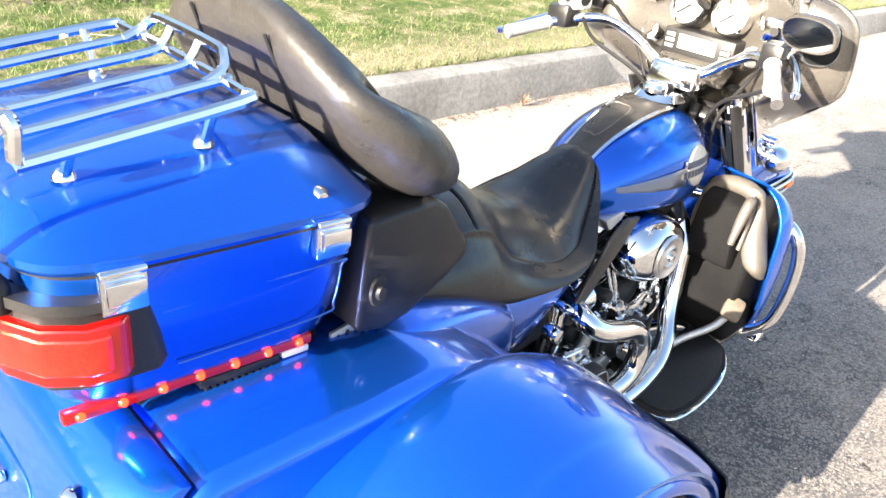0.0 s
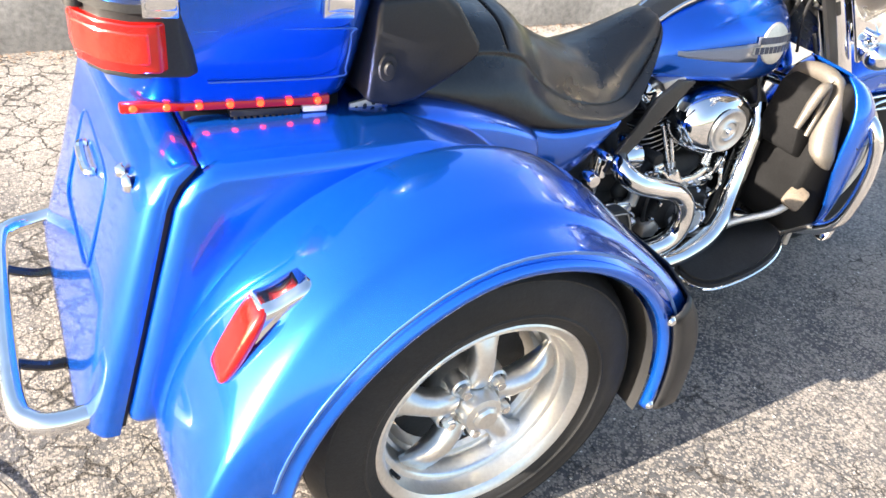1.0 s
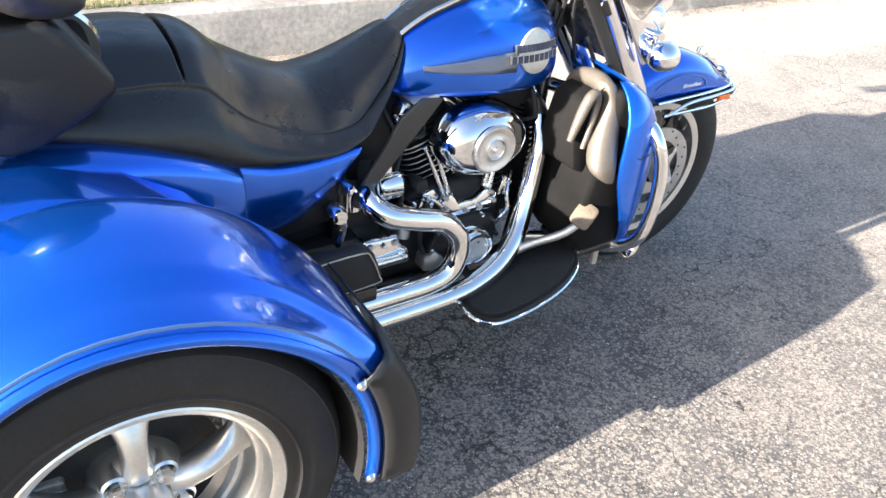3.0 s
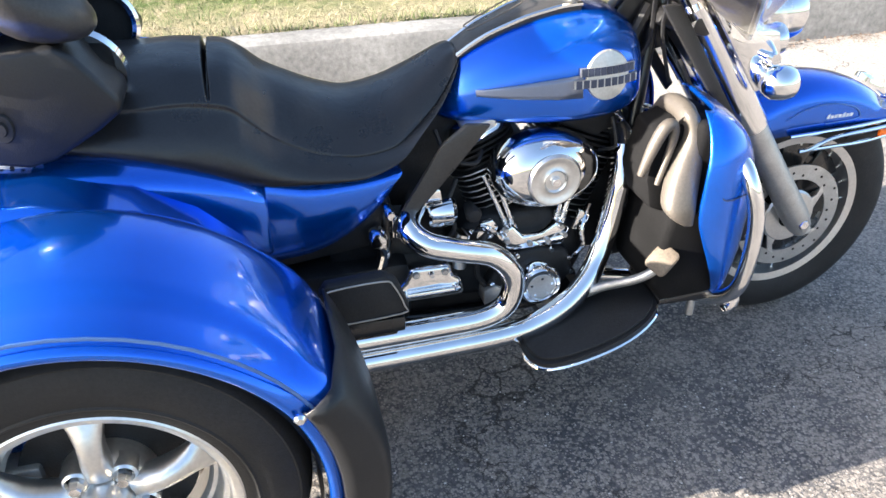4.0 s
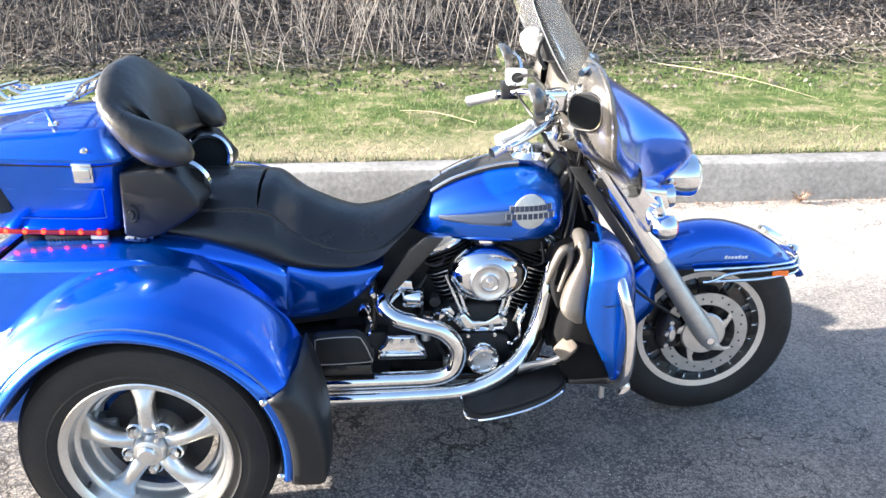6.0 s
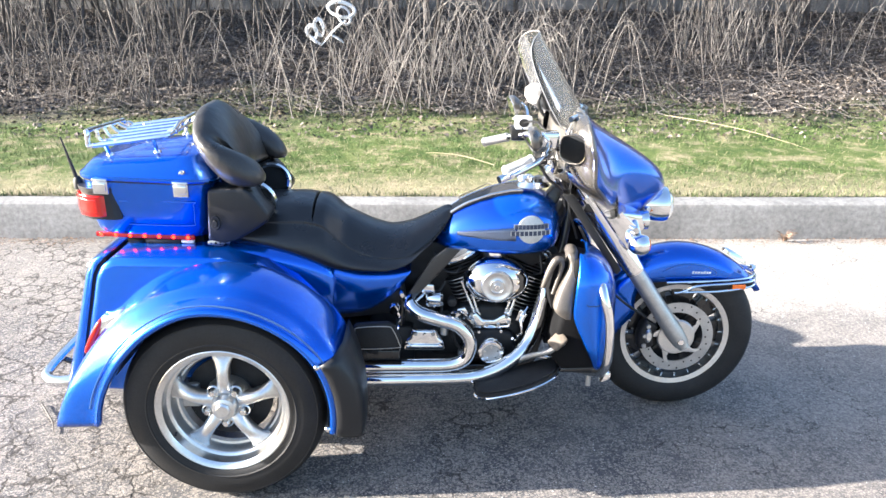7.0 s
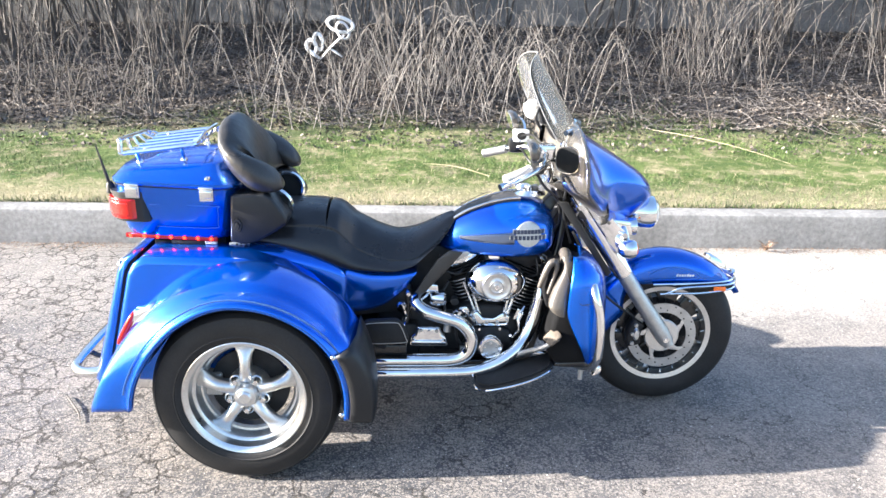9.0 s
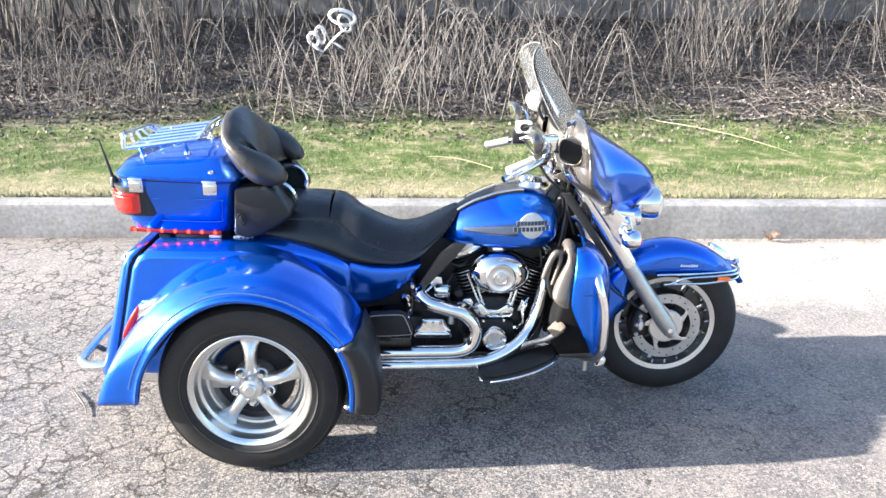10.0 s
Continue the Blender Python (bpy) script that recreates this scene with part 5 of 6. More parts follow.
part("hub", lathe([(0, -0.075), (0.045, -0.075), (0.048, -0.05), (0.034, -0.03), (0.034, 0.03), (0.048, 0.05), (0.045, 0.075), (0, 0.075)], 28).moved(fc), ENGINE, fw)
for s in (1, -1):
    y = -0.078 * s
    disc = part("brake_disc", lathe([(0.106, y - 0.0025), (0.147, y - 0.0025), (0.147, y + 0.0025), (0.106, y + 0.0025), (0.106, y - 0.0025)], 56).moved(fc), CAST, fw, "drilled steel brake disc")
    part("disc_carrier", lathe([(0.030, y - 0.006 * s), (0.070, y - 0.006 * s), (0.075, y), (0.070, y + 0.004 * s), (0.03, y + 0.004 * s)], 36).moved(fc), POLISHED, disc)
    for k in range(5):
        g = radians(20 + 72 * k)
        arm = loft([[(r * math.cos(g + tw) - a * math.sin(g), y + b, r * math.sin(g + tw) + a * math.cos(g)) for a, b in superellipse(wd, 0.003, 4, 10)] for r, wd, tw in ((0.066, 0.020, 0.0), (0.088, 0.011, 0.16), (0.110, 0.014, 0.32))])
        part("disc_arm", arm.moved(fc), POLISHED, disc)
    for k in range(26):
        g, r = 2 * math.pi * k / 26, (0.117, 0.127, 0.138)[k % 3]
        part("drill_hole", lathe([(0, -0.0036 * s), (0.0036, -0.0036 * s), (0.0036, 0)], 8, "y", (r * math.cos(g), y, r * math.sin(g))).moved(fc), ENGINE, disc)
    cal = loft([[(r * math.cos(radians(th)), yy, r * math.sin(radians(th))) for r, yy in ((0.098, -0.058), (0.098, -0.104), (0.112, -0.112), (0.150, -0.108), (0.160, -0.095), (0.160, -0.058))] for th in np.linspace(146, 196, 9)])
    cp = part("brake_caliper", side_of(cal, s).moved(fc), ENGINE, trike, "black brake caliper", bevel=0.005)
    for th in (154, 172, 190):
        x, z = polar(0, 0, th, 0.135)
        part("caliper_bolt", side_of(lathe([(0, -0.118), (0.008, -0.117), (0.010, -0.108)], 10, "y", (x, 0, z)), s).moved(fc), CAST, cp)
    part("caliper_cover", side_of(lathe([(0, -0.121), (0.012, -0.120), (0.018, -0.110)], 18, "y", (-0.118, 0, 0.018), (0.8, 1.7)), s).moved(fc), POLISHED, cp)

# fork
AX, TOP = Vector((1.667, 0, 0.325)), Vector((1.272, 0, 0.905))
d = (TOP - AX).normalized()
nf = Vector((d.z, 0, -d.x))
OFF = nf * 0.0
for s in (1, -1):
    y = Vector((0, -0.112 * s, 0))
    p = lambda t, o=0.0: AX + y + (TOP - AX) * t + nf * o
    leg = part("fork_leg", tube([p(-0.035), p(0.05), p(0.28), p(0.52)], [0.030, 0.036, 0.033, 0.033], 18, 3), CAST, trike, "grey cast fork leg")
    part("fork_cover", tube([p(0.50), p(0.52), p(0.76), p(1.02)], [0.036, 0.040, 0.040, 0.040], 18, 2), CHROME, leg, "chrome fork cover")
    part("fork_tube", tube([p(1.0), p(1.08)], 0.026, 14, 1), CHROME, leg)
    part("axle_nut", lathe([(0, -0.026), (0.012, -0.026), (0.016, -0.020), (0.017, 0.0)], 6, "y", (AX.x, 0, AX.z)).moved(Matrix.Translation((0, -0.122, 0))) if s > 0 else lathe([(0, 0.148), (0.016, 0.145), (0.017, 0.12)], 6, "y", (AX.x, 0, AX.z)), CHROME, leg)
    part("leg_cap", rod(p(-0.03), p(-0.06), 0.024, 14), CAST, leg)
part("axle", rod((1.667, -0.14, 0.325), (1.667, 0.14, 0.325), 0.010, 10), CAST, trike)
part("lower_yoke", slab([(1.245, 0.86), (1.36, 0.83), (1.375, 0.87), (1.26, 0.905)], -0.15, 0.15), BLACK, trike, bevel=0.01)
part("steering_head", rod((1.245, 0, 0.80), (1.175, 0, 1.0), 0.035, 14), BLACK, trike)
part("fork_shroud", slab([(1.22, 0.90), (1.33, 0.86), (1.43, 0.72), (1.40, 0.70), (1.30, 0.82), (1.20, 0.87)], -0.085, 0.085), BLACK, trike, bevel=0.01)
for s in (1, -1):
    part("slanted_cover", side_of(slab([(1.165, 0.93), (1.208, 0.93), (1.405, 0.635), (1.388, 0.615)], -0.165, -0.150), s), PLASTIC, trike, "long black fork side cover", bevel=0.004)
    part("nacelle_panel", side_of(slab([(1.245, 0.965), (1.330, 0.975), (1.395, 0.86), (1.46, 0.80), (1.475, 0.745), (1.42, 0.72)], -0.170, -0.158), s), CHROME, trike, "chrome nacelle side panel", bevel=0.004)

# front fender
rows = [(31, 0.402, 0.376, 0.060), (37, 0.398, 0.372, 0.078), (45, 0.394, 0.345, 0.086), (58, 0.392, 0.298, 0.090), (72, 0.391, 0.264, 0.092), (90, 0.390, 0.250, 0.092), (108, 0.388, 0.262, 0.092), (124, 0.385, 0.285, 0.092), (138, 0.380, 0.255, 0.092), (150, 0.375, 0.215, 0.092),
        (162, 0.368, 0.225, 0.090), (176, 0.360, 0.255, 0.088), (190, 0.352, 0.29, 0.084), (200, 0.350, 0.31, 0.08)]
secs = []
for th, rc, rs, hw in smooth_rows(rows, 3):
    ring = [(-hw, rs), (-hw - 0.001, rs + 0.3 * (rc - rs)), (-hw * 0.99, rs + 0.62 * (rc - rs)), (-hw * 0.88, rc - 0.030), (-hw * 0.62, rc - 0.010), (-hw * 0.3, rc - 0.002), (0, rc)]
    ring = ring + [(-a, b) for a, b in ring[-2::-1]]
    secs.append([(polar(1.667, 0.325, th, r)[0], y, polar(1.667, 0.325, th, r)[1]) for y, r in ring])
ff = part("front_fender", loft(secs, closed=False), PAINT, trike, "deep valanced blue front fender", thick=0.004, angle=60)
for s in (1, -1):
    part("fender_trim", side_of(tube([(1.600, -0.0965, 0.573), (1.70, -0.0975, 0.577), (1.83, -0.096, 0.582), (1.93, -0.085, 0.588), (1.975, -0.045, 0.590), (1.988, 0, 0.590)], 0.0055, 8), s), CHROME, ff, "chrome fender trim")
    part("fender_rail", side_of(tube([(1.635, -0.100, 0.528), (1.665, -0.104, 0.535), (1.73, -0.108, 0.562), (1.85, -0.108, 0.572), (1.945, -0.095, 0.578), (1.985, -0.04, 0.580), (1.992, 0, 0.580)], 0.0055, 8), s), CHROME, ff)
    part("fender_rail", side_of(tube([(1.635, -0.100, 0.530), (1.72, -0.106, 0.535), (1.83, -0.108, 0.540), (1.945, -0.096, 0.556), (1.985, -0.04, 0.562), (1.992, 0, 0.562)], 0.0055, 8), s), CHROME, ff)
    part("rail_backing", side_of(slab([(1.78, 0.545), (1.95, 0.558), (1.96, 0.575), (1.80, 0.570)], -0.094, -0.086), s), PLASTIC, ff)
    part("side_reflector", side_of(block(1.868, 1.922, -0.110, -0.100, 0.548, 0.568), s), AMBER, ff, "amber side reflector", bevel=0.003)
    ln = [(1.58, 0.62), (1.63, 0.645), (1.70, 0.655), (1.77, 0.640), (1.80, 0.618), (1.79, 0.603), (1.70, 0.598)]
    part("pinstripe", side_of(tube([(x, -0.0935 + 0.02 * max(0, z - 0.64), z) for x, z in ln], 0.0018, 5, 4), s), STRIPE, ff)
    for k in range(7):
        x = 1.700 + k * 0.0115
        part("script_mark", side_of(slab([(x, 0.612), (x + 0.008, 0.6125), (x + 0.0095, 0.621 + 0.004 * (k in (0, 4))), (x + 0.0015, 0.6205)], -0.0955, -0.0925), s), WHITE, ff)
part("fender_tip", tube([(1.975, -0.03, 0.603), (1.988, 0, 0.605), (1.975, 0.03, 0.603)], [0.006, 0.012, 0.006], 8), CHROME, ff)
part("fender_lamp", loft([[(1.90 + u, v, 0.648 - 0.62 * u + h) for u, v in superellipse(a, b, 2.4, 18)] for a, b, h in ((0.055, 0.024, 0.0), (0.050, 0.022, 0.016), (0.030, 0.014, 0.026))]), CHROME, ff, "chrome fender-tip lamp")

for o in (ff, *ff.children_recursive):
    o.data.transform(Matrix.Translation((1.667, 0, 0.325)) @ Matrix.Diagonal((0.955, 0.97, 0.938, 1.0)) @ Matrix.Translation((-1.667, 0, -0.325)))

# leg fairings and engine guards
low_rows = [(0.285, 1.295, 1.325, 0.300), (0.32, 1.285, 1.345, 0.330), (0.40, 1.252, 1.358, 0.352), (0.48, 1.215, 1.362, 0.365), (0.54, 1.195, 1.362, 0.370), (0.62, 1.198, 1.356, 0.368), (0.68, 1.206, 1.338, 0.355), (0.725, 1.213, 1.300, 0.325), (0.748, 1.218, 1.255, 0.290)]
for s in (1, -1):
    secs, rim = [], []
    for z, xe, xn, hw in smooth_rows(low_rows, 3):
        secs.append([(p.x, p.y, z) for p in spline([(xe, -hw, 0), (xe + 0.35 * (xn - xe), -hw - 0.006, 0), (xe + 0.78 * (xn - xe), -hw + 0.022, 0), (xn, -hw + 0.085, 0), (xn + 0.008, -hw + 0.15, 0), (xn - 0.01, -0.14, 0)], 4)])
    low = part("leg_fairing", side_of(loft(secs, closed=False), s), PAINT, trike, "blue leg fairing with pewter padded edge", thick=0.008, angle=60)
    part("fairing_panel_line", side_of(tube([(1.240, -0.338, 0.712), (1.238, -0.368, 0.64), (1.238, -0.3755, 0.585), (1.27, -0.3755, 0.578), (1.335, -0.345, 0.58)], 0.0014, 5), s), BLACK, low)
    # padded edge
    pad_rows = [(0.748, 1.182, 1.200, -0.268, 0.014), (0.738, 1.176, 1.210, -0.270, 0.026), (0.715, 1.180, 1.218, -0.275, 0.030), (0.688, 1.178, 1.221, -0.283, 0.032), (0.652, 1.160, 1.219, -0.296, 0.032), (0.605, 1.137, 1.205, -0.320, 0.030), (0.565, 1.124, 1.195, -0.340, 0.027),
                (0.542, 1.136, 1.191, -0.352, 0.017), (0.522, 1.166, 1.189, -0.355, 0.012)]
    secs = [[((xl + xr) / 2 + u, y + v, z) for u, v in superellipse((xr - xl) / 2, t, 3.0, 18)] for z, xl, xr, y, t in smooth_rows(pad_rows, 3)]
    part("padded_edge", side_of(loft(secs), s), PEWTER, low, "pewter-coloured padded edge", angle=70)
    part("top_pad", side_of(tube([(1.192, -0.280, 0.722), (1.196, -0.250, 0.733), (1.200, -0.200, 0.730), (1.200, -0.160, 0.706), (1.188, -0.145, 0.63), (1.172, -0.150, 0.55)], [0.022, 0.023, 0.023, 0.022, 0.020, 0.016], 14, 4), s), PEWTER, low)
    liner = slab([(1.200, 0.735), (1.290, 0.71), (1.325, 0.64), (1.335, 0.36), (1.30, 0.300), (1.17, 0.295), (1.130, 0.35), (1.150, 0.48), (1.180, 0.60)], -0.325, -0.13)
    part("fairing_liner", side_of(liner, s), MATTBLACK, low, "black inner compartment", bevel=0.02, seg=3)
    part("glovebox_flap", side_of(tube([(1.091, -0.290, 0.616), (1.112, -0.290, 0.677), (1.132, -0.290, 0.718), (1.150, -0.288, 0.722), (1.156, -0.29, 0.70), (1.146, -0.295, 0.660), (1.126, -0.30, 0.595)], [0.008, 0.013, 0.014, 0.013, 0.010, 0.008, 0.006], 12, 4), s), PEWTER, low, "pewter glovebox edge")
    part("flap_box", side_of(slab([(1.11, 0.60), (1.135, 0.70), (1.19, 0.72), (1.19, 0.50), (1.125, 0.53)], -0.285, -0.16), s), MATTBLACK, low, bevel=0.01)
    part("lower_tray", side_of(slab([(1.16, 0.285), (1.30, 0.280), (1.335, 0.30), (1.33, 0.315), (1.17, 0.305)], -0.320, -0.16), s), BLACK, low, bevel=0.008)
    part("engine_guard", side_of(tube([(1.21, -0.06, 0.66), (1.26, -0.20, 0.66), (1.290, -0.325, 0.650), (1.298, -0.378, 0.612), (1.318, -0.392, 0.53), (1.325, -0.388, 0.42), (1.320, -0.364, 0.325), (1.29, -0.29, 0.272), (1.22, -0.16, 0.25), (1.10, -0.12, 0.26)], 0.0175, 14), s), CHROME, trike,
         "chrome engine guard bar")
    part("guard_foot", side_of(slab([(1.305, 0.262), (1.345, 0.268), (1.352, 0.305), (1.33, 0.315)], -0.365, -0.315), s), CHROME, trike, bevel=0.012)
part("radiator", block(1.13, 1.17, -0.11, 0.11, 0.30, 0.62), ENGINE, trike, bevel=0.01)

# upper fairing
fair = [(0.800, 1.412, 1.445, 0.085), (0.825, 1.392, 1.485, 0.130), (0.865, 1.358, 1.530, 0.190), (0.915, 1.318, 1.575, 0.252), (0.965, 1.276, 1.570, 0.316), (1.015, 1.236, 1.532, 0.372), (1.06, 1.230, 1.470, 0.380), (1.105, 1.228, 1.398, 0.378), (1.145, 1.222, 1.332, 0.374), (1.18, 1.216, 1.285, 0.364), (1.205, 1.212, 1.262, 0.335),
        (1.222, 1.212, 1.250, 0.28), (1.230, 1.214, 1.244, 0.21)]
wing = [(0.0, 0.0), (0.015, 0.05), (0.06, 0.12), (0.16, 0.20), (0.30, 0.30), (0.44, 0.46), (0.56, 0.70), (0.68, 0.88), (0.84, 0.98), (1.0, 1.0)]
wing = [(p.x, p.y) for p in spline([(a, b, 0) for a, b in wing], 3)]
secs = []
for z, xw, xn, hw in smooth_rows(fair, 3):
    # the sides are hollowed between the lamp's bulge and the wings
    k = max(0.0, min(1.0, (z - 0.84) / 0.10))
    ring = [(xw + (xn - xw) * (k * f + (1 - k) * math.sin(q * math.pi / 2)), -hw * (1 - q), z) for q, f in wing]
    secs.append(ring + [(x, -y, z_) for x, y, z_ in ring[-2::-1]])
fairing = part("fairing", loft(secs, closed=False), PAINT, trike, "blue batwing fairing with clear windshield", thick=0.008, angle=70)
secs = []
for z, xw, xn, hw in smooth_rows(fair, 2):
    k = max(0.0, 1 - abs(z - 1.06) / 0.18) ** 0.6
    ring = [(xw + 0.012, -hw + 0.004), (xw - 0.012 * k, -hw + 0.012), (xw - 0.060 * k, -hw + 0.075 * k + 0.015), (xw - 0.072 * k, -hw * 0.66), (xw - 0.02 * k + 0.01, -hw * 0.45), (xw + 0.045, -hw * 0.22), (xw + 0.05, 0)]
    ring = [(p.x, p.y) for p in spline([(a, b, 0) for a, b in ring], 3)]
    secs.append([(a, b, z) for a, b in ring] + [(a, -b, z) for a, b in ring[-2::-1]])
inner = part("inner_fairing", loft(secs, closed=False), INNER, fairing, "dark inner fairing with gauges and radio", thick=0.006, angle=60)
edge = [(xw + 0.004, -hw, z) for z, xw, xn, hw in fair]
part("fairing_edge", tube(edge + [(x, -y, z) for x, y, z in edge[::-1]], 0.008, 8, 3), INNER, fairing)


def dial(x, y, z, r, face):
    m = look((x, y, z), (x + 1, y * 0.6, z - 0.25))
    ring = part("gauge_ring", lathe([(r * 0.86, -0.01), (r, -0.01), (r, 0.014), (r * 0.93, 0.022), (r * 0.86, 0.014)], 32, "z").moved(m), CHROME, inner, "chrome gauge")
    part("gauge_face", lathe([(0, 0.004), (r * 0.87, 0.004), (r * 0.87, -0.01)], 28, "z").moved(m), face, ring)
    part("gauge_needle", block(-r * 0.05, r * 0.05, -r * 0.1, r * 0.7, 0.006, 0.009).moved(m @ pose(0, 0, 0, 0, 0, 130)), BLACK, ring)
    for k in range(9):
        g = radians(-40 + 32 * k)
        part("gauge_tick", block(-0.0012, 0.0012, r * 0.62, r * 0.80, 0.0045, 0.006).moved(m @ pose(0, 0, 0, 0, 0, math.degrees(g) - 90)), BLACK, ring)


for y, z, r in ((0.062, 1.135, 0.052), (-0.062, 1.135, 0.052)):
    dial(1.235, y, z, r, WHITEDIAL)
for y, z in ((0.165, 1.145), (-0.165, 1.145), (0.150, 1.050), (-0.150, 1.050)):
    dial(1.228, y, z, 0.027, WHITEDIAL)
rad = part("radio", block(1.205, 1.27, -0.105, 0.105, 1.012, 1.078), PLASTIC, inner, "black radio with pale display", bevel=0.006)
part("display", block(1.2015, 1.206, -0.055, 0.055, 1.030, 1.066), SCREEN, rad)
for y in (-0.082, 0.082):
    for z in (1.03, 1.045, 1.06):
        part("radio_button", block(1.201, 1.206, y - 0.013, y + 0.013, z - 0.005, z + 0.005), CAST, rad, bevel=0.0015)
part("switch_panel", slab([(1.14, 0.985), (1.21, 1.015), (1.25, 1.0), (1.20, 0.955)], -0.10, 0.10), INNER, inner, bevel=0.006)
for y in np.linspace(-0.07, 0.07, 5):
    part("switch", block(1.155, 1.175, y - 0.01, y + 0.01, 0.996, 1.008), PLASTIC, inner, bevel=0.002)
for s in (1, -1):
    m = look((1.166, -0.326 * s, 1.132), (1.166 + 0.58, -0.326 * s + 0.80 * s, 1.132 - 0.06)) @ Matrix.Diagonal((0.98, 0.94, 1.0, 1.0))
    sp = part("fairing_speaker", loft([[(u, v, z) for u, v in superellipse(a, b, 2.8, 26)] for a, b, z in ((0.052, 0.054, -0.03), (0.052, 0.054, 0.002), (0.050, 0.052, 0.005), (0.047, 0.049, 0.004))], caps=False).moved(m), INNER, inner, "fairing speaker")
    part("speaker_grille", loft([[(u, v, z) for u, v in superellipse(a, b, 2.8, 24)] for a, b, z in ((0.048, 0.050, 0.002), (0.030, 0.031, 0.006), (0.005, 0.005, 0.007))]).moved(m), GRILLE, sp)
# headlamp
hl = part("headlamp", lathe([(0.060, -0.07), (0.078, -0.03), (0.082, 0.010), (0.078, 0.024), (0.071, 0.028)], 44, "x", (1.572, 0, 0.850), (0.86, 0.86)), CHROME, trike, "round headlamp in chrome ring")
part("lamp_lens", lathe([(0.072, 0.024), (0.060, 0.038), (0.040, 0.047), (0.0, 0.052)], 40, "x", (1.572, 0, 0.850), (0.86, 0.86)), LAMPGLASS, hl, "clear ribbed lens")
for s in (1, -1):
    bulb = lathe([(0, -0.046), (0.018, -0.042), (0.034, -0.024), (0.039, 0.0), (0.038, 0.018), (0.034, 0.026)], 28, "x", (1.458, -0.195, 0.748))
    sig = part("turn_signal", side_of(bulb, s), CHROME, trike, "bullet-shaped chrome turn signal")
    part("signal_lens", side_of(lathe([(0.034, 0.025), (0.024, 0.034), (0, 0.038)], 24, "x", (1.458, -0.195, 0.748)), s), AMBER, sig)
    part("signal_arm", side_of(tube([(1.450, -0.178, 0.785), (1.44, -0.14, 0.825), (1.42, -0.06, 0.85), (1.42, 0, 0.85)], 0.012, 10), s), CHROME, sig)
    pl = part("passing_lamp", side_of(lathe([(0, -0.045), (0.022, -0.038), (0.034, -0.016), (0.037, 0.008), (0.035, 0.016)], 28, "x", (1.485, -0.105, 0.818)), s), CHROME, trike, "small chrome passing lamp")
    part("lamp_lens", side_of(lathe([(0.035, 0.014), (0.02, 0.021), (0, 0.024)], 24, "x", (1.485, -0.105, 0.818)), s), LAMPGLASS, pl)
    # clear wind deflector below the fairing
    wd = [[(1.322 + dx - 0.10 * v, -0.258 + u, 0.918 + v - 0.30 * u) for u, v in superellipse(0.100, 0.052, 2.5, 28)] for dx in (0.0, 0.004)]
    wdp = part("wind_deflector", side_of(loft(wd), s), CLEAR, trike, "clear acrylic wind deflector")
    wdp.visible_shadow = False
    part("deflector_bolt", side_of(lathe([(0, -0.008), (0.010, -0.007), (0.012, 0)], 12, "y", (1.322, -0.180, 0.905)), s), CHROME, wdp)
part("lamp_bar", tube([(1.44, -0.19, 0.80), (1.45, -0.10, 0.80), (1.46, 0, 0.805), (1.45, 0.10, 0.80), (1.44, 0.19, 0.80)], 0.012, 10), CHROME, trike)
part("fork_badge_plate", slab([(1.38, 0.86), (1.47, 0.85), (1.485, 0.79), (1.40, 0.77)], -0.15, 0.15), CHROME, trike, bevel=0.01)

# windshield
ws = []
for z, xc, hw, bow in ((1.190, 1.270, 0.270, 0.135), (1.26, 1.222, 0.266, 0.130), (1.34, 1.172, 0.252, 0.118), (1.42, 1.122, 0.222, 0.096), (1.465, 1.095, 0.180, 0.064), (1.488, 1.082, 0.120, 0.030), (1.496, 1.077, 0.050, 0.006)):
    ws.append([(xc - bow * (t * t), hw * t, z) for t in np.linspace(-1, 1, 19)])
shield = part("windshield", loft(ws, closed=False), ACRYLIC, fairing, "clear curved windshield", thick=0.004, angle=70)
shield.visible_shadow = False
outline = [r[0] for r in ws] + ws[-1][1:-1] + [r[-1] for r in ws[::-1]]
part("shield_edge", tube(outline, 0.0015, 5, 2), mat("polished_acrylic_edge", (0.30, 0.30, 0.295), 0.35, stain=0.1), shield)
part("shield_trim", tube([(1.248 - 0.085 * t * t, 0.262 * t, 1.222) for t in np.linspace(-1, 1, 11)], 0.010, 8), CHROME, fairing)

# pouch and clamp behind the windshield
pouch = part("windshield_pouch", loft([[(1.115 + 0.3 * (z - 1.24) * -1 + u, v, z) for u, v in superellipse(a, b, 3, 20)] for z, a, b in ((1.215, 0.014, 0.045), (1.225, 0.024, 0.060), (1.27, 0.026, 0.066), (1.30, 0.018, 0.050), (1.308, 0.008, 0.03))]), PLASTIC, trike, "dark pouch behind the windshield")
part("pouch_flap", loft([[(1.075 + u - 0.2 * (z - 1.28), v, z) for u, v in superellipse(a, b, 2.4, 18)] for z, a, b in ((1.230, 0.014, 0.028), (1.243, 0.038, 0.046), (1.268, 0.046, 0.050), (1.292, 0.040, 0.046), (1.310, 0.016, 0.024))]), PALE, pouch, "pale flap")
part("pouch_strap", tube([(1.10, -0.055, 1.20), (1.075, -0.066, 1.25), (1.09, -0.06, 1.29), (1.12, -0.04, 1.31)], 0.007, 8), PLASTIC, pouch)
part("pouch_stay", tube([(1.13, 0, 1.22), (1.16, 0, 1.17), (1.20, 0, 1.15)], 0.012, 8), PLASTIC, pouch)

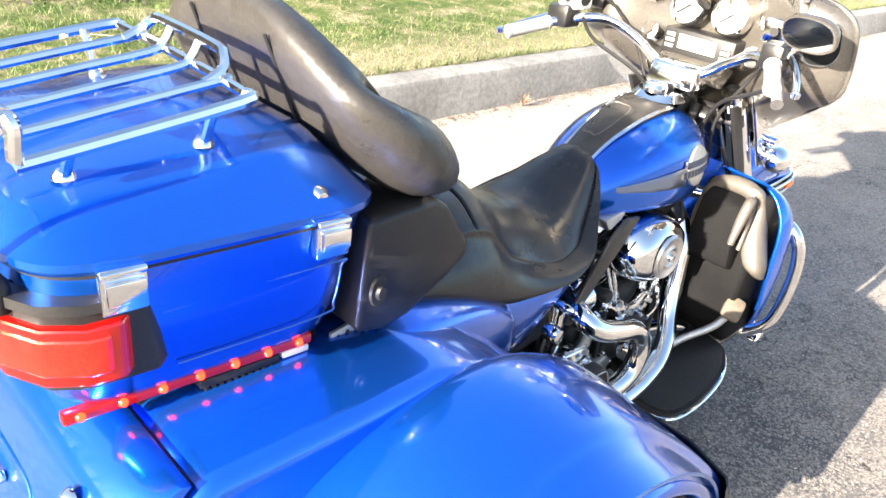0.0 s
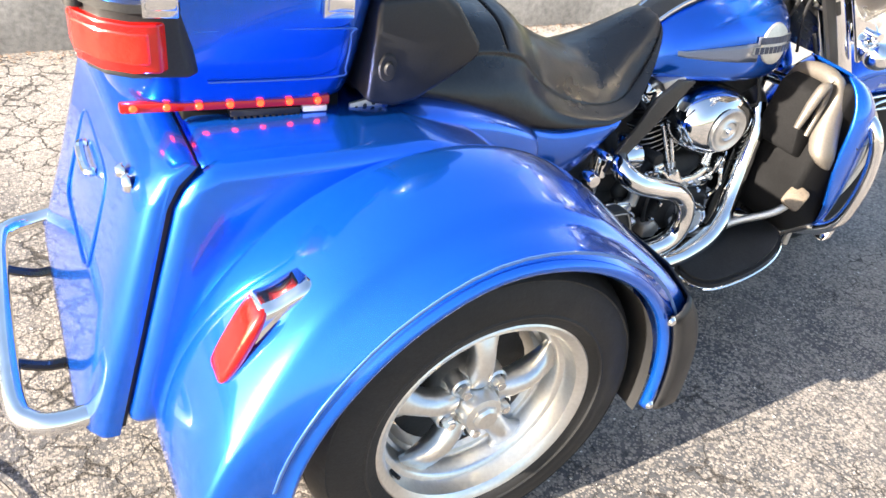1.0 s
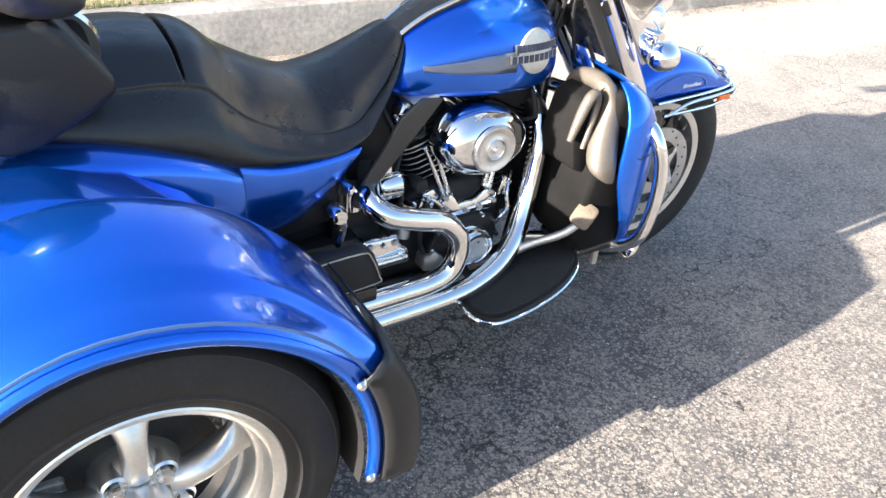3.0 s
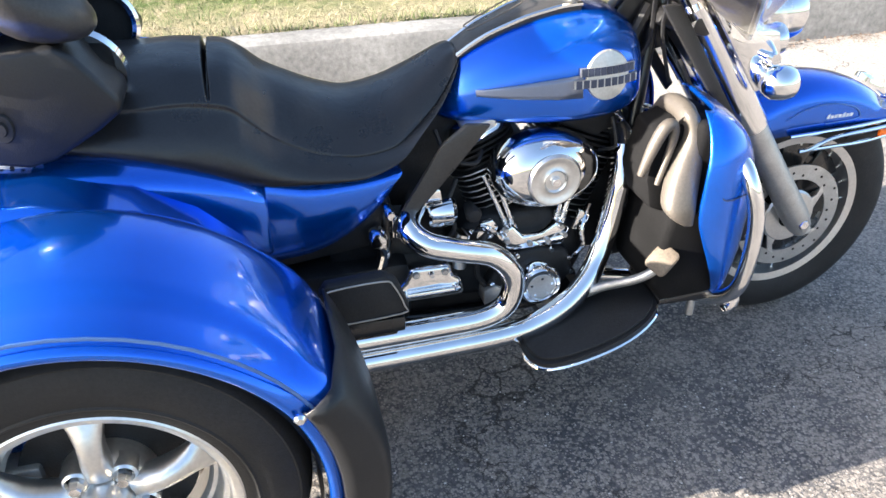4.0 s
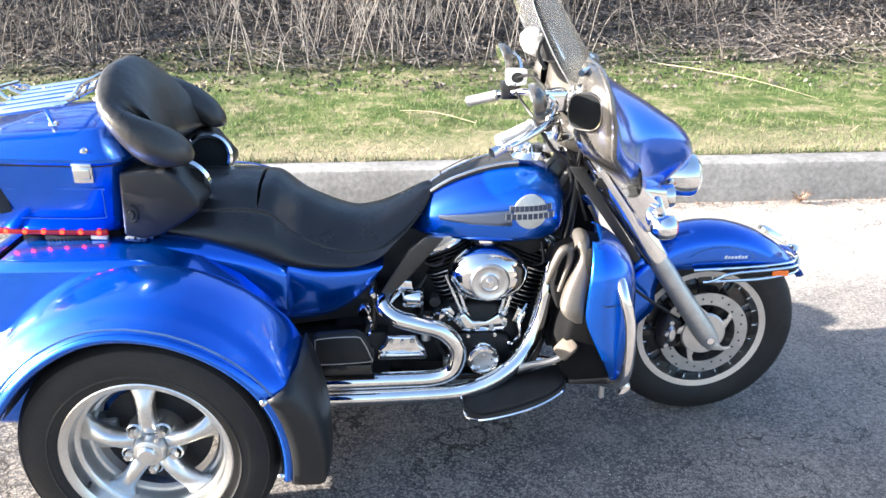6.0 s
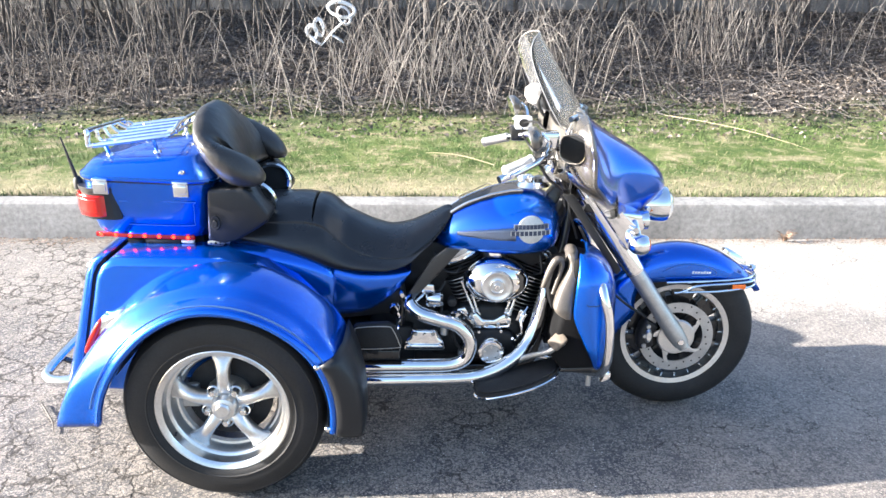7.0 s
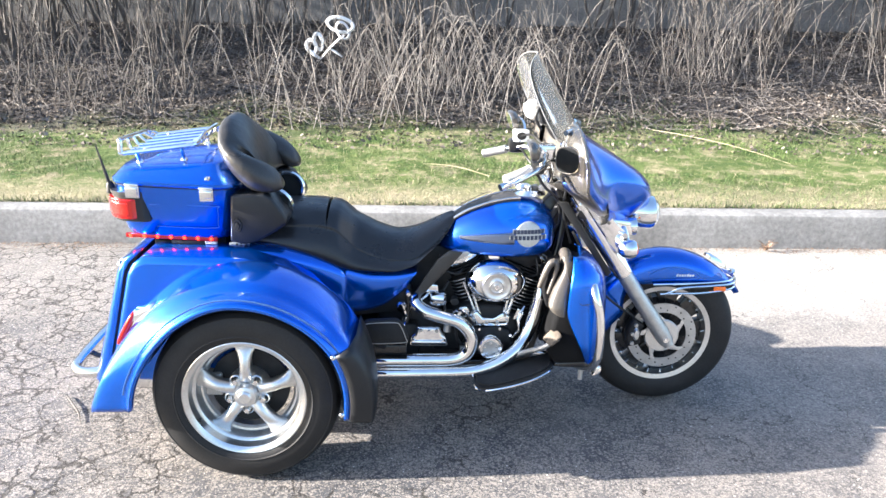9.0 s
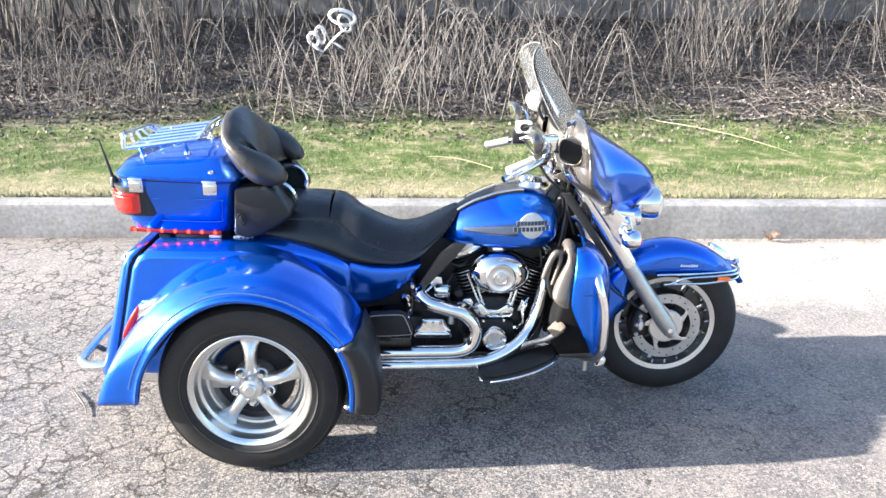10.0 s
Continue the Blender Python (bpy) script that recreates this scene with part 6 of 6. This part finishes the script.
# handlebar, grips, levers, mirrors; turned a touch, so the left end hangs lower
def hand(geo, s):
    g = geo.moved(Matrix.Translation((0.045, 0.058, 0.008)))
    if s > 0:
        return g.moved(Matrix.Translation((0.028, 0.030, 0.022)))
    return Geo().add([(x, -y * 1.10, z - 0.10 * max(0, -y - 0.1)) for x, y, z in g.v], [q[::-1] for q in g.f])


barp = [(0.915, -0.367, 1.036), (1.00, -0.317, 1.063), (1.06, -0.27, 1.080), (1.11, -0.20, 1.080), (1.138, -0.12, 1.035), (1.14, -0.05, 0.99)]
barl = [(x, -y * 1.10, z - 0.10 * max(0, -y - 0.1)) for x, y, z in barp]
hbar = part("handlebar", tube(barp + barl[::-1], 0.0135, 12), CHROME, trike, "chrome handlebar")
part("bar_riser", slab([(1.10, 0.95), (1.18, 0.95), (1.165, 1.01), (1.115, 1.01)], -0.07, 0.07), CHROME, hbar, bevel=0.01)
for s in (1, -1):
    gr = part("hand_grip", hand(tube([(0.862, -0.427, 1.029), (0.90, -0.406, 1.040), (0.962, -0.370, 1.058)], [0.019, 0.018, 0.018], 16, 3), s), GRIP, trike, "pale rubber hand grip")
    for t in (0.05, 0.95):
        c = Vector((0.862, -0.427, 1.029)).lerp(Vector((0.962, -0.370, 1.058)), t)
        part("grip_band", hand(lathe([(0.0178, -0.003), (0.0198, -0.002), (0.0198, 0.002), (0.0178, 0.003)], 16, "z").moved(along(c, c + Vector((0.1, 0.057, 0.029)))), s), CAST, gr)
    part("switch_housing", hand(block(0.965, 1.015, -0.385, -0.330, 1.040, 1.100) if s > 0 else block(0.968, 1.035, -0.390, -0.325, 1.045, 1.108), s), BLACK, hbar, "black switch housing", bevel=0.010)
    part("reservoir", hand(block(0.985, 1.055, -0.372, -0.312, 1.095, 1.150), s), CHROME if s > 0 else WHITE, hbar, "chrome fluid reservoir" if s > 0 else "white fluid reservoir", bevel=0.008)
    part("reservoir_window", hand(lathe([(0, -0.001), (0.010, -0.001), (0.011, 0.004)], 14, "x", (0.985, -0.342, 1.122)), s), PLASTIC, hbar)
    if s < 0:
        part("reservoir_face", hand(lathe([(0, 0.001), (0.017, 0.001), (0.019, -0.004)], 18, "y", (1.020, -0.311, 1.122), (1.2, 1)), s), PLASTIC, hbar, "black oval cover")
    part("lever", hand(tube([(1.03, -0.345, 1.075), (1.00, -0.395, 1.070), (0.95, -0.435, 1.050), (0.885, -0.470, 1.025)], [0.012, 0.010, 0.009, 0.008], 10), s), CHROME, hbar, "chrome hand lever")
    part("lever_tip", hand(lathe([(0, -0.01), (0.01, -0.006), (0.011, 0.004), (0, 0.012)], 12, "z", (0.885, -0.470, 1.025)), s), CHROME, hbar)
    mz, mx, my = (1.172, 1.03, -0.345 if s > 0 else -0.395)
    mm = look((mx, my * s, mz), (mx + 1.0, my * s - 0.10 * s, mz + 0.30))
    # dark metal instead of chrome paints in the housing's dark reflections
    mir = part("mirror", loft([[(u, v, z) for u, v in superellipse(a, b, 2.5, 26)] for a, b, z in ((0.064, 0.040, 0.010), (0.066, 0.042, 0.0), (0.058, 0.035, -0.016), (0.030, 0.016, -0.028))]).moved(mm), INNER, trike, "oval rear-view mirror, dark reflections painted into its metal")
    part("mirror_glass", loft([[(u, v, z) for u, v in superellipse(a, b, 2.5, 26)] for a, b, z in ((0.060, 0.036, 0.0085), (0.059, 0.035, 0.0115))]).moved(mm), mat("mirror_glass", (0.85, 0.86, 0.87), 0.02, 1.0, stain=0.03), mir)
    part("mirror_stem", side_of(tube([(1.055, -0.285, 1.09), (1.08, -0.30, 1.12), (1.085, my + 0.01, 1.155), (1.06, my, 1.180)], 0.007, 8), s), CHROME, mir)
    part("cable", side_of(tube([(1.06, -0.275, 1.07), (1.10, -0.25, 1.01), (1.17, -0.12, 0.93), (1.19, -0.07, 0.82), (1.12, -0.06, 0.70)], 0.0055, 6), s), PLASTIC, hbar)
    part("cable", side_of(tube([(1.05, -0.285, 1.11), (1.12, -0.25, 1.12), (1.19, -0.18, 1.02), (1.20, -0.11, 0.88), (1.24, -0.10, 0.74)], 0.0045, 6), s), PLASTIC, hbar)
part("brake_hose", tube([(1.24, -0.13, 0.80), (1.30, -0.15, 0.68), (1.33, -0.14, 0.60), (1.42, -0.13, 0.50), (1.53, -0.115, 0.42)], 0.0055, 6), PLASTIC, trike)
part("side_stand", rod((1.02, 0.16, 0.25), (0.90, 0.24, 0.10), 0.014, 10), BLACK, trike)


# ---- the place ----
def kerb_y(x):
    return 2.13


def road_z(x, y):
    """The crown falls a little away from the gutter."""
    t = max(0.0, min(1.0, (1.9 - y) / 0.9))
    z = -0.004 - 0.013 * t * t * (3 - 2 * t)
    return z + 0.004 * noise.noise((x * 0.7, y * 0.7, 0)) if abs(x) < 12 and abs(y) < 8 else z


# road sheet out to the horizon, finer near the trike
g = Geo()
xs = sorted(set([-600, -150, -40, -15] + [round(v, 2) for v in np.arange(-6, 8.01, 0.25)] + [15, 40, 150, 600]))
ys = sorted(set([-600, -150, -40, -12] + [round(v, 2) for v in np.arange(-5, 3.01, 0.25)]))
for x in xs:
    for y in ys:
        z = road_z(x, y)
        g.v.append((x, min(y, kerb_y(max(-100, min(100, x))) + 0.1) if y > 2.5 else y, z))
n = len(ys)
g.f = [(i * n + j, (i + 1) * n + j, (i + 1) * n + j + 1, i * n + j + 1) for i in range(len(xs) - 1) for j in range(n - 1)]
part("road", g, ASPHALT, None, "cracked weathered asphalt with exposed stone", category="road", kind="structure", merge=False)

# kerb: cast lengths with joints
KH = 0.245
secs_x = [-60, -20] + list(np.arange(-9, 12.1, 0.5)) + [20, 60]
ring = [(0.0, -0.05), (0.012, KH - 0.035), (0.022, KH - 0.012), (0.045, KH), (0.17, KH + 0.004), (0.17, -0.05)]
kerb = loft([[(x, kerb_y(x) + a + 0.004 * noise.noise((x * 2, b * 4, 3)), b + 0.004 * noise.noise((x * 1.5, a * 5, 7))) for a, b in ring] for x in secs_x])
part("kerb", kerb, CONCRETE, None, "tall grey concrete kerb beside the road", category="kerb", kind="structure")


# verge and bank as one sheet behind the kerb
def bank_z(x, y):
    d = y - kerb_y(x)
    base = KH - 0.005 + 0.035 * min(d, 2.8) + 0.19 * max(0, min(d - 2.8, 5.0)) + 0.02 * max(0, d - 8.3)
    return base + 0.03 * min(1.0, max(0.0, d - 0.15)) * noise.noise((x * 0.9, y * 0.9, 5)) + (0.05 * noise.noise((x * 2.3, y * 2.3, 9)) if d > 2.7 else 0.0)


def sheet(x0, x1, nx, d0, d1, nd, dz=0.0):
    q = Geo()
    for x in np.linspace(x0, x1, nx):
        for d in np.linspace(d0, d1, nd):
            q.v.append((x, kerb_y(x) + d, bank_z(x, kerb_y(x) + d) + dz))
    q.f = [(i * nd + j, (i + 1) * nd + j, (i + 1) * nd + j + 1, i * nd + j + 1) for i in range(nx - 1) for j in range(nd - 1)]
    return q


part("verge", sheet(-24, 28, 200, 0.165, 40, 150), VERGE, None, "grass verge that passes into a bank of dead leaves", category="ground", kind="structure", merge=False)

rng = random.Random(4)
# grass blades
q = Geo()
for _ in range(120000):
    x = rng.uniform(-6.5, 10.5)
    d = 0.20 + 4.2 * rng.random() ** 1.2
    y = kerb_y(x) + d
    if noise.noise((x * 0.8, y * 1.3, 2)) + 0.38 < rng.random() * 0.55 - 0.05:
        continue
    if d > 2.9 + 1.6 * noise.noise((x * 0.5, 0, 4)) + rng.uniform(-0.7, 0.4) or (d < 0.75 and rng.random() < 0.5):
        continue
    z, h, a = bank_z(x, y), rng.uniform(0.012, 0.045), rng.uniform(0, 6.28)
    w, lx, ly = rng.uniform(0.0016, 0.0034), rng.uniform(-0.03, 0.03), rng.uniform(-0.03, 0.03)
    c, s_ = math.cos(a) * w, math.sin(a) * w
    q.add([(x - c, y - s_, z - 0.005), (x + c, y + s_, z - 0.005), (x + lx, y + ly, z + h)], [(0, 1, 2)])
# longer tufts that hang over the kerb's back edge
for _ in range(9000):
    x = rng.uniform(-6.5, 10.5)
    if noise.noise((x * 1.7, 0, 8)) < rng.uniform(-0.5, 0.3):
        continue
    y = kerb_y(x) + 0.175 + abs(rng.gauss(0, 0.035))
    z, w, a = bank_z(x, y), rng.uniform(0.0018, 0.0036), rng.uniform(0, 6.28)
    c, s_ = math.cos(a) * w, math.sin(a) * w
    q.add([(x - c, y - s_, z - 0.005), (x + c, y + s_, z - 0.005), (x + rng.uniform(-0.03, 0.03), y + rng.uniform(-0.05, 0.02), z + rng.uniform(0.015, 0.06))], [(0, 1, 2)])
part("grass", q, GRASS, None, "short green grass blades on the verge", category="grass", kind="stuff", merge=False)
q = Geo()
for _ in range(17000):
    x = rng.uniform(-6.5, 10.5)
    d = 0.17 + 2.9 * rng.random() ** 2.2
    y = kerb_y(x) + d
    z, h, a = bank_z(x, y), rng.uniform(0.01, 0.05), rng.uniform(0, 6.28)
    l, w = rng.uniform(0.02, 0.08), 0.0018
    c, s_ = math.cos(a), math.sin(a)
    q.add([(x - s_ * w, y + c * w, z + 0.01), (x + s_ * w, y - c * w, z + 0.01), (x + c * l, y + s_ * l, z + h)], [(0, 1, 2)])
part("dry_grass", q, DRY, None, "pale dry grass stalks on the verge", category="grass", kind="stuff", merge=False)
# dead leaves on the bank
q = Geo()
for _ in range(95000):
    x, d = rng.uniform(-8, 13), 1.9 + 5.6 * rng.random() ** 0.9
    if d < 2.9 and rng.random() < 0.7:
        continue
    y = kerb_y(x) + d
    z, a, l = bank_z(x, y) + 0.008, rng.uniform(0, 6.28), rng.uniform(0.008, 0.030)
    c, s_ = math.cos(a) * l, math.sin(a) * l
    t1, t2 = rng.uniform(-0.012, 0.030), rng.uniform(-0.012, 0.030)
    q.add([(x - c, y - s_, z), (x + s_ * 0.6, y - c * 0.6, z + t1), (x + c, y + s_, z + 0.01), (x - s_ * 0.6, y + c * 0.6, z + t2)], [(0, 1, 2, 3)])
part("leaf_litter", q, LEAF, None, "dry brown dead leaves scattered over the bank", category="leaves", kind="stuff", merge=False)


# bare saplings and brush
def stick(q, p, d, length, r, rng, depth=0):
    pts, p = [Vector(p)], Vector(p)
    d = Vector(d).normalized()
    for k in range(4):
        d = (d + Vector((rng.uniform(-1, 1), rng.uniform(-1, 1), rng.uniform(-0.6, 0.8))) * 0.24).normalized()
        p = p + d * length / 4
        pts.append(p.copy())
    q.join(tube(pts, [r, r * 0.8, r * 0.6, r * 0.4, r * 0.2], 4 if r < 0.008 else 6, 1, caps=False))
    if depth < 2 and length > 0.25:
        for k in range(rng.randint(2, 4) if depth == 0 else rng.randint(1, 2)):
            o = pts[rng.randint(1, 3)]
            e = (d + Vector((rng.uniform(-1, 1), rng.uniform(-1, 1), rng.uniform(-0.3, 0.8))) * 0.8).normalized()
            stick(q, o, e, length * rng.uniform(0.3, 0.55), r * 0.5, rng, depth + 1)


for k in range(290):
    x, d = rng.uniform(-7, 12), 2.7 + 4.6 * rng.random() ** 0.8
    if (d < 3.6 and rng.random() < 0.55) or (1.3 < x < 7 and rng.random() < 0.72):
        continue
    q = Geo()
    base = (x, kerb_y(x) + d, bank_z(x, kerb_y(x) + d) - 0.02)
    for _ in range(rng.randint(2, 4)):
        stick(q, base, (rng.uniform(-0.35, 0.35), rng.uniform(-0.3, 0.1), 1), rng.uniform(0.5, 2.4), rng.uniform(0.003, 0.009), rng)
    part("sapling", q, BARK if k % 3 else CANE, None, "bare grey sapling stems on the bank", category="sapling", group="saplings on the bank", merge=False)


# tall stems; their unseen tops are added to darken the sky mirrored in the paint
for k in range(150):
    x, d = rng.uniform(-9, 13), 4.4 + 2.8 * rng.random()
    if 1.5 < x < 6.5 and d < 6.6:
        continue
    q = Geo()
    base = (x, kerb_y(x) + d, bank_z(x, kerb_y(x) + d) - 0.02)
    for _ in range(rng.randint(2, 3)):
        stick(q, base, (rng.uniform(-0.15, 0.15), rng.uniform(-0.15, 0.1), 1), rng.uniform(2.5, 7.0), rng.uniform(0.009, 0.028), rng)
    part("sapling", q, BARK, None, "tall bare dark sapling stems on the bank", category="sapling", group="saplings on the bank", merge=False)


# arching thickets of dead canes
def thicket(cx, d0, count, spread, tall, droop, m):
    q = Geo()
    for _ in range(count):
        x = cx + rng.gauss(0, spread)
        y = kerb_y(x) + d0 + rng.uniform(-0.2, 0.9)
        z = bank_z(x, y)
        a, l = rng.uniform(0, 6.28), tall * rng.uniform(0.5, 1.3)
        dx, dy = math.cos(a), math.sin(a) * 0.7 - 0.2
        q.join(tube([(x, y, z), (x + dx * l * 0.2, y + dy * l * 0.2, z + l * 0.55), (x + dx * l * 0.45, y + dy * l * 0.45, z + l * 0.8), (x + dx * l * 0.8, y + dy * l * 0.8, z + l * rng.uniform(*droop))], [0.005, 0.004, 0.003, 0.0018], 4, 3, caps=False))
    part("bramble", q, m, None, "arching thicket of dead grey canes on the bank", category="bush", group="brambles on the bank", kind="stuff", merge=False)


thicket(0.9, 3.6, 80, 0.8, 1.1, (0.1, 0.7), CANE)
thicket(4.3, 4.6, 100, 0.25, 1.8, (0.7, 1.2), CANE)
thicket(-3.2, 3.2, 70, 0.8, 0.8, (0.2, 0.9), BARK)
thicket(6.8, 4.6, 80, 0.9, 1.2, (0.4, 1.0), CANE)

thicket(0.5, 3.0, 90, 0.9, 1.0, (0.0, 0.5), CANE)
thicket(2.6, 3.9, 60, 0.8, 0.7, (0.0, 0.6), BARK)
# fallen twigs
q = Geo()
for _ in range(5200):
    x, d = rng.uniform(-7, 12), 2.9 + 4.4 * rng.random()
    y = kerb_y(x) + d
    a, l = rng.uniform(0, 6.28), rng.uniform(0.10, 0.55)
    ex, ey = x + math.cos(a) * l, y + math.sin(a) * l
    q.join(tube([(x, y, bank_z(x, y) + 0.01), ((x + ex) / 2, (y + ey) / 2, bank_z((x + ex) / 2, (y + ey) / 2) + rng.uniform(0.02, 0.09)), (ex, ey, bank_z(ex, ey) + rng.uniform(0.01, 0.16))], [0.0026, 0.002, 0.001], 3, 1, caps=False))
part("fallen_twigs", q, CANE, None, "thin dead grey twigs fallen over the leaves", category="twigs", kind="stuff", merge=False)

# board fence along the top
fence = thing("fence", "weathered grey board fence behind the brush", "fence")
for k in range(150):
    x = -9.0 + k * 0.16
    y = kerb_y(x) + 7.4
    z = bank_z(x, y)
    part("board", block(x, x + 0.152, y, y + 0.02, z - 0.05, z + 1.85 + rng.uniform(-0.01, 0.01)), FENCEWOOD, fence, merge=False)
for zr in (0.35, 1.45):
    part("rail", loft([[(x, kerb_y(x) + 7.425 + a, bank_z(x, kerb_y(x) + 7.4) + zr + b) for a, b in ((0, 0), (0.04, 0), (0.04, 0.09), (0, 0.09))] for x in np.linspace(-9, 15, 25)]), FENCEWOOD, fence)

# plastic bag caught in the stems
bag_c, px = Vector((-0.46, 6.0, 1.21)), 0.0063
strip = lambda pts: [bag_c + Vector((a * px, 0.02 * math.sin(a), b * px)) for a, b in pts]
q = Geo()
for cx, cz, rx, rz_, tilt_ in ((20, 22, 23, 12, -0.2), (-33, -16, 8, 11, 0.3), (-20, -8, 7, 14, 0.2), (24, 12, 9, 14, 0.5)):
    ring_ = [(cx + rx * math.cos(g) - tilt_ * rz_ * math.sin(g), cz + rz_ * math.sin(g) + tilt_ * rx * math.cos(g)) for g in np.linspace(0, 6.28, 9)[:-1]]
    q.join(tube(strip(ring_), 0.020, 8, 4, closed=True, flat=0.5))
for pts_ in (((26, 4), (5, -14), (-17, -38)), ((0, -20), (12, -26), (22, -34)), ((-36, -24), (-26, -32), (-17, -38))):
    q.join(tube(strip(pts_), [0.024, 0.028, 0.014], 8, 4, flat=0.5))
part("plastic_bag", q, BAG, None, "torn white plastic bag caught in twigs", category="bag", merge=False)
for a, b in (((1.15, 2.95), (0.62, 3.25)), ((3.0, 4.9), (3.83, 3.5))):
    pts = [(a[0] + (b[0] - a[0]) * t, a[1] + (b[1] - a[1]) * t, bank_z(a[0] + (b[0] - a[0]) * t, a[1] + (b[1] - a[1]) * t) + 0.05 + 0.03 * math.sin(3 * t)) for t in np.linspace(0, 1, 6)]
    part("straw", tube(pts, [0.0032, 0.003, 0.0028, 0.0025, 0.002, 0.0012], 6, 3), DRY, None, "long pale dry stalk lying on the grass", category="stalk", group="stalks on the verge", merge=False)
part("twig", tube([(-0.940, -0.042, -0.008), (-0.880, -0.120, -0.006), (-0.828, -0.188, -0.009), (-0.793, -0.258, -0.010)], [0.003, 0.0036, 0.0032, 0.002], 6, 3), BARK, None, "thin dry twig lying on the asphalt", category="twig", merge=False)
q = Geo()
for _ in range(40):
    a, l = rng.uniform(0, 6.28), rng.uniform(0.03, 0.09)
    q.join(tube([(3.06, 2.08, 0), (3.06 + math.cos(a) * l * 0.5, 2.08 + math.sin(a) * l * 0.3 - 0.02, l * 0.7), (3.06 + math.cos(a) * l, 2.08 + math.sin(a) * l * 0.5 - 0.03, l * rng.uniform(0.6, 1.1))], [0.002, 0.0018, 0.001], 4, 2, caps=False))
part("weed", q, RUSSET, None, "dry reddish weed tuft at the kerb foot", category="weed", merge=False)

# leaf crumbs and grit along the kerb foot
q = Geo()
for _ in range(3600):
    x, y = rng.uniform(-6, 9), kerb_y(0) - abs(rng.gauss(0, 0.07)) - 0.004
    a, l = rng.uniform(0, 6.28), rng.uniform(0.003, 0.012)
    c, s_, t1 = math.cos(a) * l, math.sin(a) * l, rng.uniform(0.001, 0.012)
    q.add([(x - c, y - s_, 0.002), (x + s_ * 0.6, y - c * 0.6, t1), (x + c, y + s_, 0.004), (x - s_ * 0.6, y + c * 0.6, t1)], [(0, 1, 2, 3)])
part("gutter_debris", q, RUSSET, None, "reddish leaf crumbs along the kerb foot", category="leaves", kind="stuff", merge=False)
# loose grit on the road
q = Geo()
for _ in range(7000):
    x, y = rng.uniform(-2.2, 3.4), rng.uniform(-1.9, 1.9)
    l, h = rng.uniform(0.0015, 0.0045), rng.uniform(0.001, 0.0035)
    z = road_z(x, y) - 0.001
    q.add([(x - l, y - l * 0.7, z), (x + l, y - l, z), (x + l * 0.8, y + l, z), (x - l, y + l * 0.8, z), (x + l * 0.1, y, z + h)], [(0, 1, 4), (1, 2, 4), (2, 3, 4), (3, 0, 4)])
part("grit", q, GRIT, None, "pale loose grit on the asphalt", category="gravel", kind="stuff", merge=False)
